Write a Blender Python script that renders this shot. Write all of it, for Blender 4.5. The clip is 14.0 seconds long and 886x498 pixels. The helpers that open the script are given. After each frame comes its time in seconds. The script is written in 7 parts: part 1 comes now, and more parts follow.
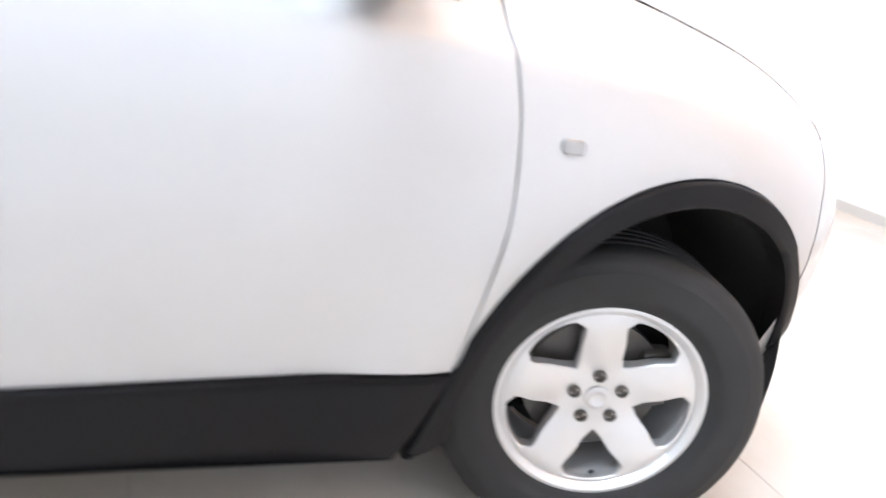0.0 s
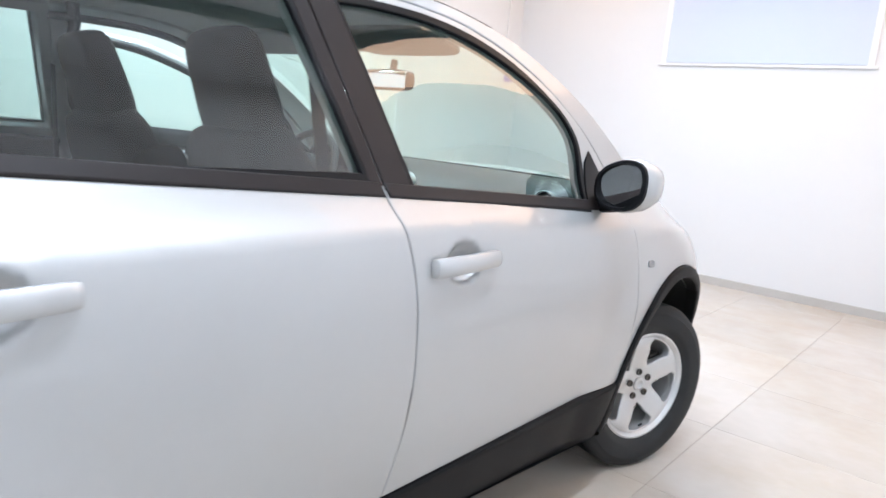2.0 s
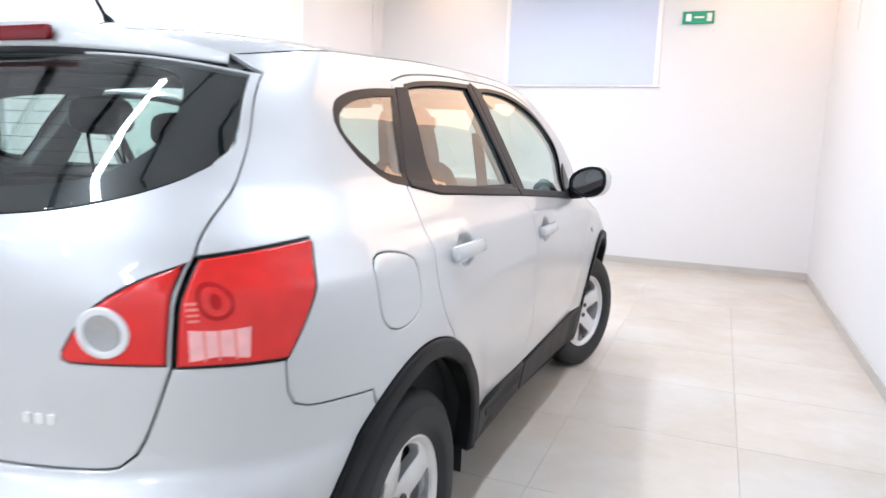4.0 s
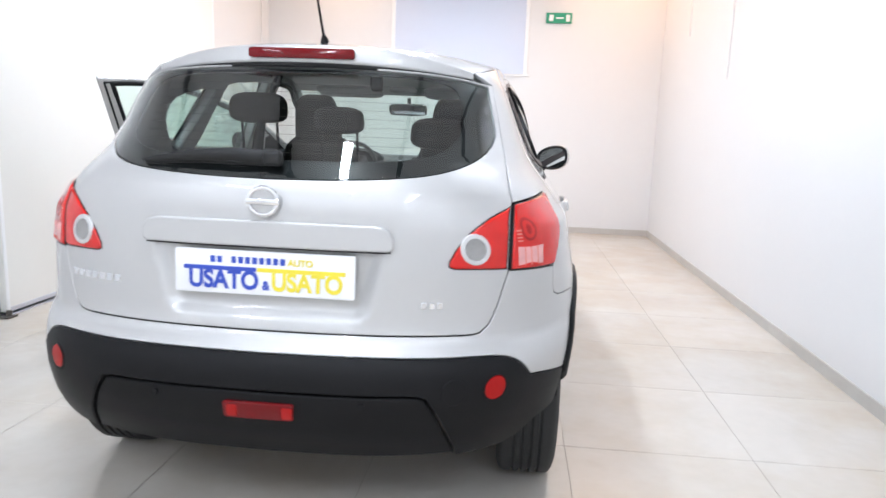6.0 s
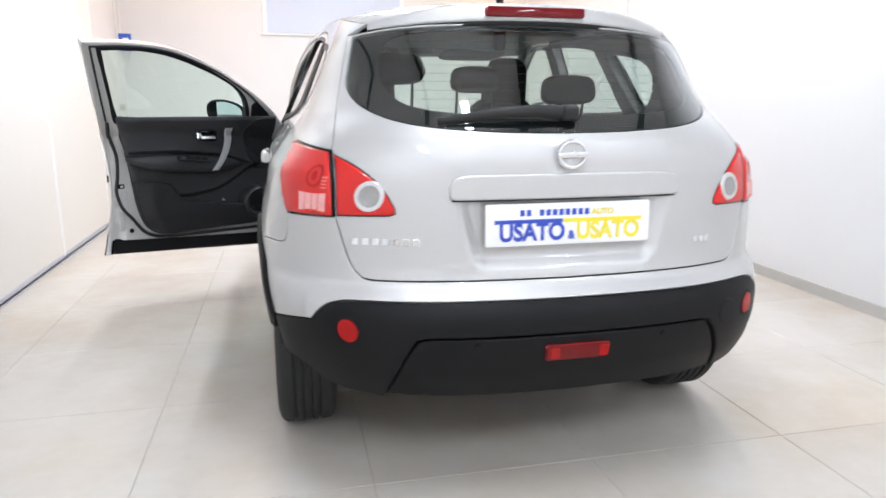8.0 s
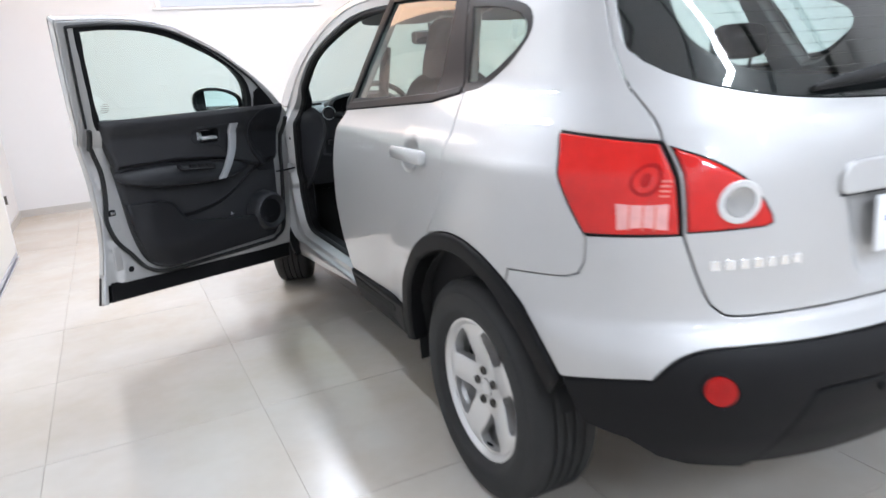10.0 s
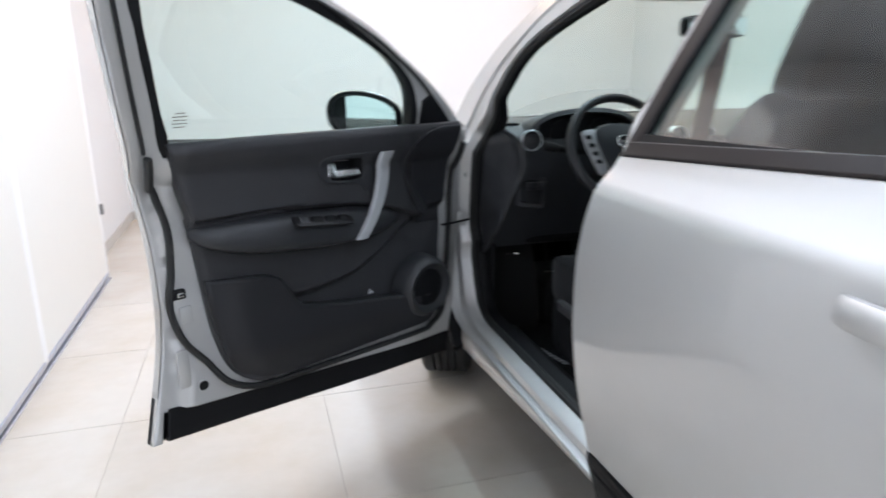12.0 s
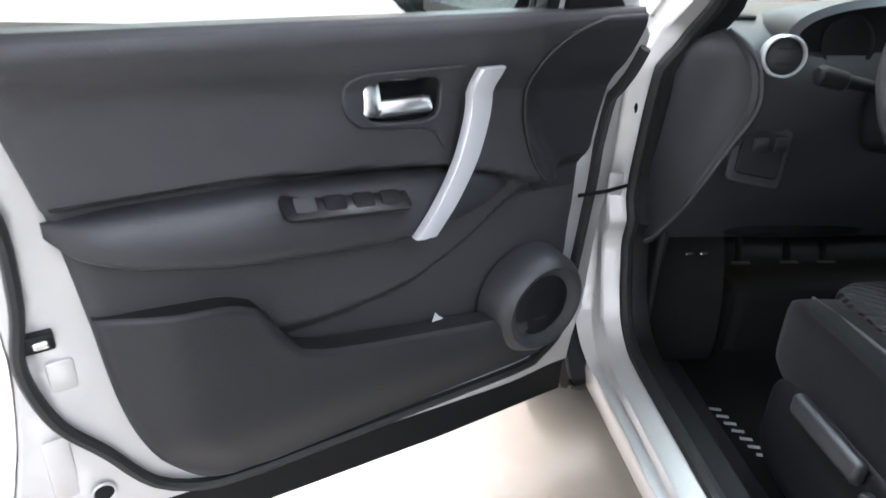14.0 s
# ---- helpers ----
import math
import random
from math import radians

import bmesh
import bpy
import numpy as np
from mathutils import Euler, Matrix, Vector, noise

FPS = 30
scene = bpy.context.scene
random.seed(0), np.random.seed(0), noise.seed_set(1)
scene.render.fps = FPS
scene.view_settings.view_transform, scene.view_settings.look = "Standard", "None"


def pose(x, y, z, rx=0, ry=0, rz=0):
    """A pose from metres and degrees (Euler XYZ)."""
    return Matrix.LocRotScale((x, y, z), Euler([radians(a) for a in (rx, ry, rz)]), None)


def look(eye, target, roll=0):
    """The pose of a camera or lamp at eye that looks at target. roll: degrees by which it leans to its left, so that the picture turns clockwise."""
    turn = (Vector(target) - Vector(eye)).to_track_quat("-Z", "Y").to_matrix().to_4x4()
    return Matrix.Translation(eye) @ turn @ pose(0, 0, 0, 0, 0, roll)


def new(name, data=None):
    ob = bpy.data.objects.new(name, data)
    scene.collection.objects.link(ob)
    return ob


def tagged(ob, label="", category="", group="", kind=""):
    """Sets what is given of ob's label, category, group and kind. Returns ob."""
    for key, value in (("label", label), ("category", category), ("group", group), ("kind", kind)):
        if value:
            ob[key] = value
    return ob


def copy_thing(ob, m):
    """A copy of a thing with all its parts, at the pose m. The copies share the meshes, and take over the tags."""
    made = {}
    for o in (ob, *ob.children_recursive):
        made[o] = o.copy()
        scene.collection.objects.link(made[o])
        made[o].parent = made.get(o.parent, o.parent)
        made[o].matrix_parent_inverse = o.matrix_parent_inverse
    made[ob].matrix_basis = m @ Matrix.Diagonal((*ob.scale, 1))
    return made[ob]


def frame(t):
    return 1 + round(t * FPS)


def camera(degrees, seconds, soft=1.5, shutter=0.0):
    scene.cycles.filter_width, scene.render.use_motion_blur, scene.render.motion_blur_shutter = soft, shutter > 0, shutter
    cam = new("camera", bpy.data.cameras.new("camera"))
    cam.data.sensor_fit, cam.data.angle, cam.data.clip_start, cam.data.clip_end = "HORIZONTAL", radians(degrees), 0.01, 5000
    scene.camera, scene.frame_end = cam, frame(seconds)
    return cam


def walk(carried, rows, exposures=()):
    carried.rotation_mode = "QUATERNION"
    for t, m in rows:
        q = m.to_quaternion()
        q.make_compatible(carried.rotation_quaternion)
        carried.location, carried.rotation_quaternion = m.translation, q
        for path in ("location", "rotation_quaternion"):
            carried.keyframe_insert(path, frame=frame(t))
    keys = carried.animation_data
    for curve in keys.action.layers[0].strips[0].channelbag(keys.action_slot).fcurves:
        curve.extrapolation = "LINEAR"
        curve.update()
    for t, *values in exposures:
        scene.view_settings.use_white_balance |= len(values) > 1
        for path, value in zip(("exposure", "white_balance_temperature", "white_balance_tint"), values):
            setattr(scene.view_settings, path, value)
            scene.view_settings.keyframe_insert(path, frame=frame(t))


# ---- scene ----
from mathutils import geometry

cam = camera(66.0, 14.0, 1.6, 0.5)
PATH = [
    (0, (1.817, 1.769, 1.054), (0.101, 2.533, 0.369), 10.0),
    (0.2, (1.765, 1.571, 1.084), (0.092, 2.465, 0.450), 7.9),
    (0.4, (1.749, 1.426, 1.124), (0.043, 2.340, 0.621), 7.8),
    (0.5, (1.749, 1.354, 1.142), (0.055, 2.312, 0.679), 8.5),
    (0.7, (1.752, 1.198, 1.181), (0.111, 2.281, 0.816), 8.6),
    (0.9, (1.758, 1.039, 1.216), (0.208, 2.227, 0.784), 8.8),
    (1, (1.761, 0.935, 1.256), (0.248, 2.163, 0.803), 9.3),
    (1.5, (1.79, 0.52, 1.268), (0.381, 1.869, 0.828), 6.4),
    (2, (1.818, 0.069, 1.284), (0.583, 1.601, 0.924), 5.3),
    (2.5, (1.833, -0.304, 1.29), (0.667, 1.287, 0.957), 6.4),
    (2.7, (1.813, -0.476, 1.287), (0.684, 1.146, 0.984), 5.1),
    (4.8, (1.333, -2.041, 1.325), (0.786, -0.147, 0.986), 3.6),
    (5, (1.262, -2.156, 1.316), (0.741, -0.256, 0.97), 3.7),
    (5.5, (0.978, -2.389, 1.305), (0.606, -0.457, 0.946), 2.1),
    (6, (0.687, -2.586, 1.298), (0.494, -0.625, 0.957), 2.1),
    (6.5, (0.319, -2.709, 1.277), (0.282, -0.744, 0.907), 0.9),
    (7, (-0.07, -2.731, 1.267), (0.017, -0.771, 0.877), 1.5),
    (7.5, (-0.483, -2.738, 1.265), (-0.231, -0.794, 0.864), 1.0),
    (8, (-0.824, -2.64, 1.245), (-0.386, -0.736, 0.816), 0.1),
    (8.2, (-0.971, -2.581, 1.247), (-0.487, -0.693, 0.798), -0.5),
    (10.3, (-1.766, -1.409, 1.297), (-0.931, 0.331, 0.774), -4.3),
    (10.5, (-1.778, -1.242, 1.304), (-0.948, 0.515, 0.83), -5.0),
    (11, (-1.78, -0.878, 1.309), (-0.953, 0.878, 0.825), -3.1),
    (11.5, (-1.724, -0.498, 1.307), (-0.877, 1.235, 0.778), -2.9),
    (12, (-1.552, -0.155, 1.298), (-1.043, 1.712, 0.794), -1.2),
    (12.5, (-1.507, 0.224, 1.272), (-1.107, 2.062, 0.592), 0.1),
    (13, (-1.443, 0.466, 1.268), (-1.108, 2.279, 0.494), -0.8),
    (13.5, (-1.349, 0.728, 1.267), (-1.173, 2.571, 0.51), 0.8),
    (14, (-1.324, 0.896, 1.261), (-1.145, 2.685, 0.386), 1.9),
]
walk(cam, [(t, look(eye, target, roll)) for t, eye, target, roll in PATH],
     [(0, 0.38, 6400, 9.5), (0.5, 0.17, 6300, 8.5), (1.0, -0.07, 6250, 8), (2.5, -0.23, 6250, 8), (5.0, -0.25, 6500, 10), (6.5, -0.29, 6700, 10), (8.5, -0.25, 6880, 11),
      (10.3, -0.2, 6500, 10), (11.5, -0.24, 6450, 10), (12.5, -0.12, 6450, 9.5), (13.1, 0.08, 6600, 11), (13.5, 0.30, 6650, 12), (14.0, 1.12, 6650, 12)])

# ---------------------------------------------------------------- light
world = bpy.data.worlds.new("room_world")
world.use_nodes = True
world.node_tree.nodes["Background"].inputs[0].default_value = (0.9, 0.95, 1.0, 1)
world.node_tree.nodes["Background"].inputs[1].default_value = 0.3
scene.world = world

# room, metres: the car stands along y, its rear axle at y = 0
XL, XR, YB, YF, ZC = -2.72, 2.52, -5.6, 6.75, 3.42
# First lamp follows a reflection in the rear window; the rest are added fill.
TUBES_AND_FILL = [(-0.12, -1.45), (-0.12, 2.7), (-0.12, -4.3), (-1.75, -4.3), (1.75, -4.3), (-1.85, 2.5), (1.55, 1.2), (-0.12, 4.6)]
LAMP_LENGTH, LAMP_WIDTH, LAMP_POWER = 1.5, 0.10, 55.0
for lx, ly in TUBES_AND_FILL:
    li = bpy.data.lights.new("tube_light", "AREA")
    li.shape, li.size, li.size_y, li.energy, li.color = "RECTANGLE", LAMP_WIDTH, LAMP_LENGTH, LAMP_POWER, (0.815, 0.93, 1.115)
    lo = new("tube_light", li)
    lo.matrix_world = pose(lx, ly, ZC - 0.115)


# ---------------------------------------------------------------- materials
def mat(name, color, rough=0.5, metal=0.0, coat=0.0, var=0.06, scale=6.0, bump=0.0, bump_scale=200.0, ior=1.45, sheen=0.0, rvar=0.05, coat_rough=0.03, rand=0.0, across=False):
    """A principled surface with colour drift at two scales, uneven gloss and fine relief."""
    m = bpy.data.materials.new(name)
    m.use_nodes = True
    nt, b = m.node_tree, m.node_tree.nodes["Principled BSDF"]
    add = lambda kind: nt.nodes.new(kind)
    co = add("ShaderNodeTexCoord")
    n1, n2 = add("ShaderNodeTexNoise"), add("ShaderNodeTexNoise")
    n1.inputs["Scale"].default_value, n2.inputs["Scale"].default_value = scale, scale * 14
    n1.inputs["Detail"].default_value = 3
    where = co.outputs["Object"]
    if across:  # one pattern that runs on from piece to piece
        shift = add("ShaderNodeVectorMath")
        shift.inputs[1].default_value = (0.37, 0.71, 0.53)
        nt.links.new(add("ShaderNodeNewGeometry").outputs["Position"], shift.inputs[0])
        where = shift.outputs[0]
    for n in (n1, n2):
        nt.links.new(where, n.inputs["Vector"])
    mix = add("ShaderNodeMath")
    mix.operation = "MULTIPLY_ADD"
    mix.inputs[1].default_value = 0.35
    nt.links.new(n2.outputs[0], mix.inputs[0])
    nt.links.new(n1.outputs[0], mix.inputs[2])
    ramp = add("ShaderNodeMapRange")
    ramp.inputs[1].default_value, ramp.inputs[2].default_value = 0.2, 1.15
    ramp.inputs[3].default_value, ramp.inputs[4].default_value = 1 - var, 1 + var
    nt.links.new(mix.outputs[0], ramp.inputs[0])
    col = add("ShaderNodeMix")
    col.data_type, col.blend_type = "RGBA", "MULTIPLY"
    col.inputs[0].default_value = 1.0
    col.inputs[6].default_value = (*color, 1)
    value = ramp.outputs[0]
    if rand:
        info, vary, both = add("ShaderNodeObjectInfo"), add("ShaderNodeMapRange"), add("ShaderNodeMath")
        vary.inputs[3].default_value, vary.inputs[4].default_value = 1 - rand, 1 + rand
        both.operation = "MULTIPLY"
        nt.links.new(info.outputs["Random"], vary.inputs[0])
        nt.links.new(vary.outputs[0], both.inputs[0])
        nt.links.new(value, both.inputs[1])
        value = both.outputs[0]
    nt.links.new(value, col.inputs[7])
    nt.links.new(col.outputs[2], b.inputs["Base Color"])
    rr = add("ShaderNodeMapRange")
    rr.inputs[3].default_value, rr.inputs[4].default_value = max(rough - rvar, 0.0), min(rough + rvar, 1.0)
    nt.links.new(n1.outputs[0], rr.inputs[0])
    nt.links.new(rr.outputs[0], b.inputs["Roughness"])
    b.inputs["Metallic"].default_value = metal
    b.inputs["IOR"].default_value = ior
    b.inputs["Coat Weight"].default_value, b.inputs["Coat Roughness"].default_value = coat, coat_rough
    b.inputs["Sheen Weight"].default_value = sheen
    if bump:
        n3, bp = add("ShaderNodeTexNoise"), add("ShaderNodeBump")
        n3.inputs["Scale"].default_value = bump_scale
        nt.links.new(co.outputs["Object"], n3.inputs["Vector"])
        nt.links.new(n3.outputs[0], bp.inputs["Height"])
        bp.inputs["Strength"].default_value, bp.inputs["Distance"].default_value = bump, 0.002
        nt.links.new(bp.outputs[0], b.inputs["Normal"])
    return m


def glass(name, tint, gloss=1.0, base=0.07):
    """A clear pane: tinted see-through with a Fresnel gloss."""
    m = bpy.data.materials.new(name)
    m.use_nodes = True
    nt = m.node_tree
    nt.nodes.remove(nt.nodes["Principled BSDF"])
    tr, gl, mx, fr, pw, ma = (nt.nodes.new("ShaderNode" + k) for k in ("BsdfTransparent", "BsdfGlossy", "MixShader", "LayerWeight", "Math", "Math"))
    tr.inputs[0].default_value = (*tint, 1)
    gl.inputs["Roughness"].default_value = 0.01
    gl.inputs[0].default_value = (gloss, gloss, gloss, 1)
    pw.operation, ma.operation = "POWER", "MULTIPLY_ADD"
    pw.inputs[1].default_value = 4.0
    ma.inputs[1].default_value, ma.inputs[2].default_value = 0.90, base
    fr.inputs[0].default_value = 0.5
    nt.links.new(fr.outputs["Facing"], pw.inputs[0])
    nt.links.new(pw.outputs[0], ma.inputs[0])
    nt.links.new(ma.outputs[0], mx.inputs[0])
    nt.links.new(tr.outputs[0], mx.inputs[1])
    nt.links.new(gl.outputs[0], mx.inputs[2])
    nt.links.new(mx.outputs[0], nt.nodes["Material Output"].inputs[0])
    return m


def glow(name, color, strength):
    m = bpy.data.materials.new(name)
    m.use_nodes = True
    b = m.node_tree.nodes["Principled BSDF"]
    b.inputs["Base Color"].default_value = (*color, 1)
    b.inputs["Emission Color"].default_value, b.inputs["Emission Strength"].default_value = (*color, 1), strength
    return m


PAINT = mat("silver_metallic_paint", (0.532, 0.526, 0.517), 0.50, 0.52, coat=1.0, var=0.03, scale=3.0, bump=0.025, bump_scale=900.0, rvar=0.02, coat_rough=0.02)
CLAD = mat("dark_grey_plastic", (0.0088, 0.0086, 0.0092), 0.48, var=0.12, ior=1.25, scale=9.0, bump=0.12, bump_scale=700.0)
BLACK = mat("black_gloss_trim", (0.012, 0.012, 0.013), 0.30, ior=1.25, var=0.1, rvar=0.02)
PILLAR = mat("dark_brown_pillar_film", (0.034, 0.028, 0.027), 0.40, ior=1.22, var=0.1)
RUBBER = mat("black_rubber_seal", (0.012, 0.012, 0.012), 0.6, var=0.15, bump=0.1)
TYRE = mat("tyre_rubber", (0.022, 0.022, 0.022), 0.72, var=0.2, scale=12.0, bump=0.35, bump_scale=260.0)
ALLOY = mat("silver_alloy", (0.68, 0.67, 0.66), 0.34, 0.55, coat=0.5, var=0.03)
CHROME = mat("chrome", (0.85, 0.85, 0.86), 0.07, 1.0, var=0.02)
SATIN = mat("satin_silver_plastic", (0.62, 0.63, 0.65), 0.33, 0.5, var=0.03)
RED = mat("red_lamp_lens", (0.62, 0.011, 0.008), 0.14, ior=1.3, coat=0.7, var=0.16, scale=20.0, bump=0.18, bump_scale=260.0)
DEEPRED = mat("dark_red_lamp_insert", (0.14, 0.005, 0.007), 0.12, ior=1.25, coat=0.25, var=0.15, scale=25.0)
BRAKERED = mat("brake_lamp_lens", (0.36, 0.006, 0.006), 0.12, ior=1.25, coat=0.25, var=0.25, scale=30.0)
PINK = mat("pale_pink_lamp_lens", (0.78, 0.36, 0.34), 0.12, coat=1.0, var=0.18, scale=40.0)
LENSBAR = mat("pale_red_lens_rib", (0.74, 0.15, 0.12), 0.2, coat=1.0, var=0.1, scale=30.0)
CLEARLENS = mat("clear_lamp_lens", (0.34, 0.33, 0.32), 0.10, 0.5, coat=1.0, var=0.2, scale=60.0)
TRIM = mat("charcoal_door_plastic", (0.034, 0.0337, 0.0362), 0.42, ior=1.37, var=0.10, scale=8.0, bump=0.3, bump_scale=420.0)
# Darker than TRIM: on the map pocket its shade is put into the colour.
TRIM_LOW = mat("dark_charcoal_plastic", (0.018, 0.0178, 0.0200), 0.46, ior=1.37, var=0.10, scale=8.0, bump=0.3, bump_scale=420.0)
TRIM_BLUE = mat("slate_soft_touch_plastic", (0.0235, 0.0242, 0.0272), 0.45, var=0.10, scale=8.0, bump=0.25, bump_scale=420.0)
BRIGHT = mat("bright_handle_chrome", (0.90, 0.90, 0.92), 0.24, 1.0, var=0.02)
DARK = mat("black_cabin_plastic", (0.0075, 0.0075, 0.0085), 0.55, ior=1.25, var=0.15, bump=0.2, bump_scale=400.0)
CLOTH = mat("black_seat_cloth", (0.0055, 0.0055, 0.006), 0.85, ior=1.18, var=0.2, scale=30.0, bump=0.6, bump_scale=600.0, sheen=0.05)
CARPET = mat("black_carpet", (0.0032, 0.0032, 0.0032), 0.95, ior=1.12, var=0.25, scale=40.0, bump=0.8, bump_scale=500.0, sheen=0.05)
HEADLINE = mat("light_grey_headliner", (0.60, 0.60, 0.585), 0.9, var=0.05, bump=0.3, bump_scale=500.0)
GREYTRIM = mat("pale_grey_pillar_trim", (0.34, 0.335, 0.325), 0.7, var=0.05)
WEAVE = mat("woven_seat_cloth", (0.017, 0.017, 0.0175), 0.8, ior=1.25, var=0.25, scale=30.0, bump=0.6, bump_scale=600.0)
wv, wb = WEAVE.node_tree.nodes.new("ShaderNodeTexWave"), WEAVE.node_tree.nodes.new("ShaderNodeBump")
wv.bands_direction = "DIAGONAL"
wv.inputs["Scale"].default_value, wv.inputs["Distortion"].default_value, wv.inputs["Detail Scale"].default_value = 26.0, 2.5, 3.0
WEAVE.node_tree.links.new(WEAVE.node_tree.nodes["Texture Coordinate"].outputs["Object"], wv.inputs["Vector"])
WEAVE.node_tree.links.new(wv.outputs[1], wb.inputs["Height"])
wb.inputs["Strength"].default_value, wb.inputs["Distance"].default_value = 0.9, 0.006
WEAVE.node_tree.links.new(wb.outputs[0], WEAVE.node_tree.nodes["Principled BSDF"].inputs["Normal"])
LINER = mat("wheel_arch_liner", (0.012, 0.012, 0.012), 0.85, var=0.3, bump=0.5, bump_scale=90.0)
STEEL = mat("bare_dark_steel", (0.13, 0.12, 0.11), 0.45, 0.7, var=0.2)
GLASS = glass("green_tinted_car_glass", (0.795, 0.945, 0.905), base=0.13)
REARGLASS = glass("rear_car_glass", (0.80, 0.87, 0.85), base=0.10)
MIRROR = mat("mirror_glass", (0.86, 0.88, 0.88), 0.045, 1.0, var=0.0, rvar=0.01)
PLATEWHITE = mat("white_plate_plastic", (0.80, 0.80, 0.80), 0.35, var=0.02)
PLATEBLUE = mat("plate_blue", (0.035, 0.075, 0.42), 0.4, var=0.05)
PLATEYELLOW = mat("plate_yellow", (0.80, 0.66, 0.06), 0.4, var=0.05)
WALL = mat("white_wall_paint", (0.73, 0.73, 0.73), 0.7, var=0.02, scale=1.2, bump=0.12, bump_scale=160.0)
PANELWHITE = mat("ivory_sliding_panel", (0.73, 0.72, 0.68), 0.42, var=0.02, scale=1.0)
BASE = mat("grey_stone_baseboard", (0.50, 0.48, 0.45), 0.45, var=0.1, scale=5.0)
GROUT = mat("grey_grout", (0.42, 0.375, 0.32), 0.9, var=0.12)
TILE = mat("beige_stone_tile", (0.555, 0.487, 0.412), 0.235, var=0.10, scale=1.1, rand=0.03, rvar=0.02, across=True)
nt = TILE.node_tree
cloud, cramp, cmix = nt.nodes.new("ShaderNodeTexNoise"), nt.nodes.new("ShaderNodeMapRange"), nt.nodes.new("ShaderNodeMix")
cloud.inputs["Scale"].default_value, cloud.inputs["Detail"].default_value, cloud.inputs["Roughness"].default_value = 1.3, 5.0, 0.62
cramp.inputs[1].default_value, cramp.inputs[2].default_value = 0.40, 0.68
cmix.data_type = "RGBA"
cmix.inputs[6].default_value, cmix.inputs[7].default_value = (0.55, 0.515, 0.465, 1), (0.50, 0.435, 0.355, 1)
nt.links.new(nt.nodes["Vector Math"].outputs[0], cloud.inputs["Vector"])
nt.links.new(cloud.outputs[0], cramp.inputs[0])
nt.links.new(cramp.outputs[0], cmix.inputs[0])
nt.links.new(cmix.outputs[2], nt.nodes["Mix"].inputs[6])
CEIL = mat("ceiling_grey", (0.72, 0.72, 0.73), 0.85, var=0.03, scale=1.0)
# Glow added so the peach ceiling shows up in glass and paint.
PEACH_GLOW = glow("peach_luminous_ceiling", (1.0, 0.68, 0.48), 2.7)
BLIND = mat("pale_blue_window_blind", (0.60, 0.66, 0.78), 0.8, var=0.01, scale=1.0)
FRAMEWHITE = mat("white_window_frame", (0.82, 0.82, 0.82), 0.4, var=0.02)
GREEN = mat("green_sign_plastic", (0.02, 0.30, 0.17), 0.4, var=0.05)
BLUE = mat("blue_sign_plastic", (0.03, 0.10, 0.50), 0.4, var=0.05)
WHITE = mat("white_print", (0.82, 0.82, 0.82), 0.5, var=0.02)
ALU = mat("brushed_aluminium_rail", (0.55, 0.58, 0.66), 0.3, 0.9, var=0.06)
TUBE = glow("lamp_diffuser", (1.0, 0.985, 0.97), 14.0)


# ---------------------------------------------------------------- mesh helpers
def mesh(name, verts, faces, material, normals=None, smooth=True):
    me = bpy.data.meshes.new(name)
    me.from_pydata([tuple(map(float, v)) for v in verts], [], [tuple(map(int, f)) for f in faces])
    me.materials.append(material)
    me.update()
    if smooth:
        me.polygons.foreach_set("use_smooth", [True] * len(me.polygons))
        if normals is not None:
            me.normals_split_custom_set_from_vertices([tuple(map(float, n)) for n in normals])
    return me


def from_bm(name, bm, material, smooth=False, recalc=True):
    if recalc:
        bmesh.ops.recalc_face_normals(bm, faces=bm.faces)
    me = bpy.data.meshes.new(name)
    bm.to_mesh(me)
    bm.free()
    me.materials.append(material)
    if smooth:
        me.polygons.foreach_set("use_smooth", [True] * len(me.polygons))
        me.set_sharp_from_angle(angle=radians(38))
    return me


def part(name, me, parent, label="", m=None):
    """Links a mesh as one part under a thing or a part."""
    ob = new(name, me)
    m = Matrix.Identity(4) if m is None else m
    while parent.parent and parent.parent.parent:
        m, parent = parent.matrix_basis @ m, parent.parent
    ob.parent = parent
    ob.matrix_basis = m
    if label:
        tagged(ob, label=label)
    return ob


def thing(name, label, category, me=None, group="", kind=""):
    ob = new(name, me)
    return tagged(ob, label, category, group, kind)


def rbox(size, r=0.004, seg=2, at=(0, 0, 0), m=None):
    """A box with rounded edges."""
    bm = bmesh.new()
    bmesh.ops.create_cube(bm, size=1.0)
    bmesh.ops.scale(bm, vec=size, verts=bm.verts)
    if r:
        bmesh.ops.bevel(bm, geom=bm.edges, offset=min(r, min(size) * 0.49), segments=seg, affect="EDGES", profile=0.5)
    bmesh.ops.translate(bm, vec=at, verts=bm.verts)
    if m is not None:
        bm.transform(m)
    return bm


def lathe(profile, n=48, axis="x"):
    """Profile points (along the axis, radius) turned round the axis."""
    bm = bmesh.new()
    rings = []
    for k in range(n):
        a = 2 * math.pi * k / n
        c, s = math.cos(a), math.sin(a)
        rings.append([bm.verts.new((h, r * c, r * s) if axis == "x" else (r * c, h, r * s) if axis == "y" else (r * c, r * s, h)) for h, r in profile])
    for k in range(n):
        p, q = rings[k], rings[(k + 1) % n]
        for i in range(len(profile) - 1):
            try:
                bm.faces.new((p[i], p[i + 1], q[i + 1], q[i]))
            except ValueError:
                pass
    bmesh.ops.remove_doubles(bm, verts=bm.verts, dist=1e-5)
    return bm


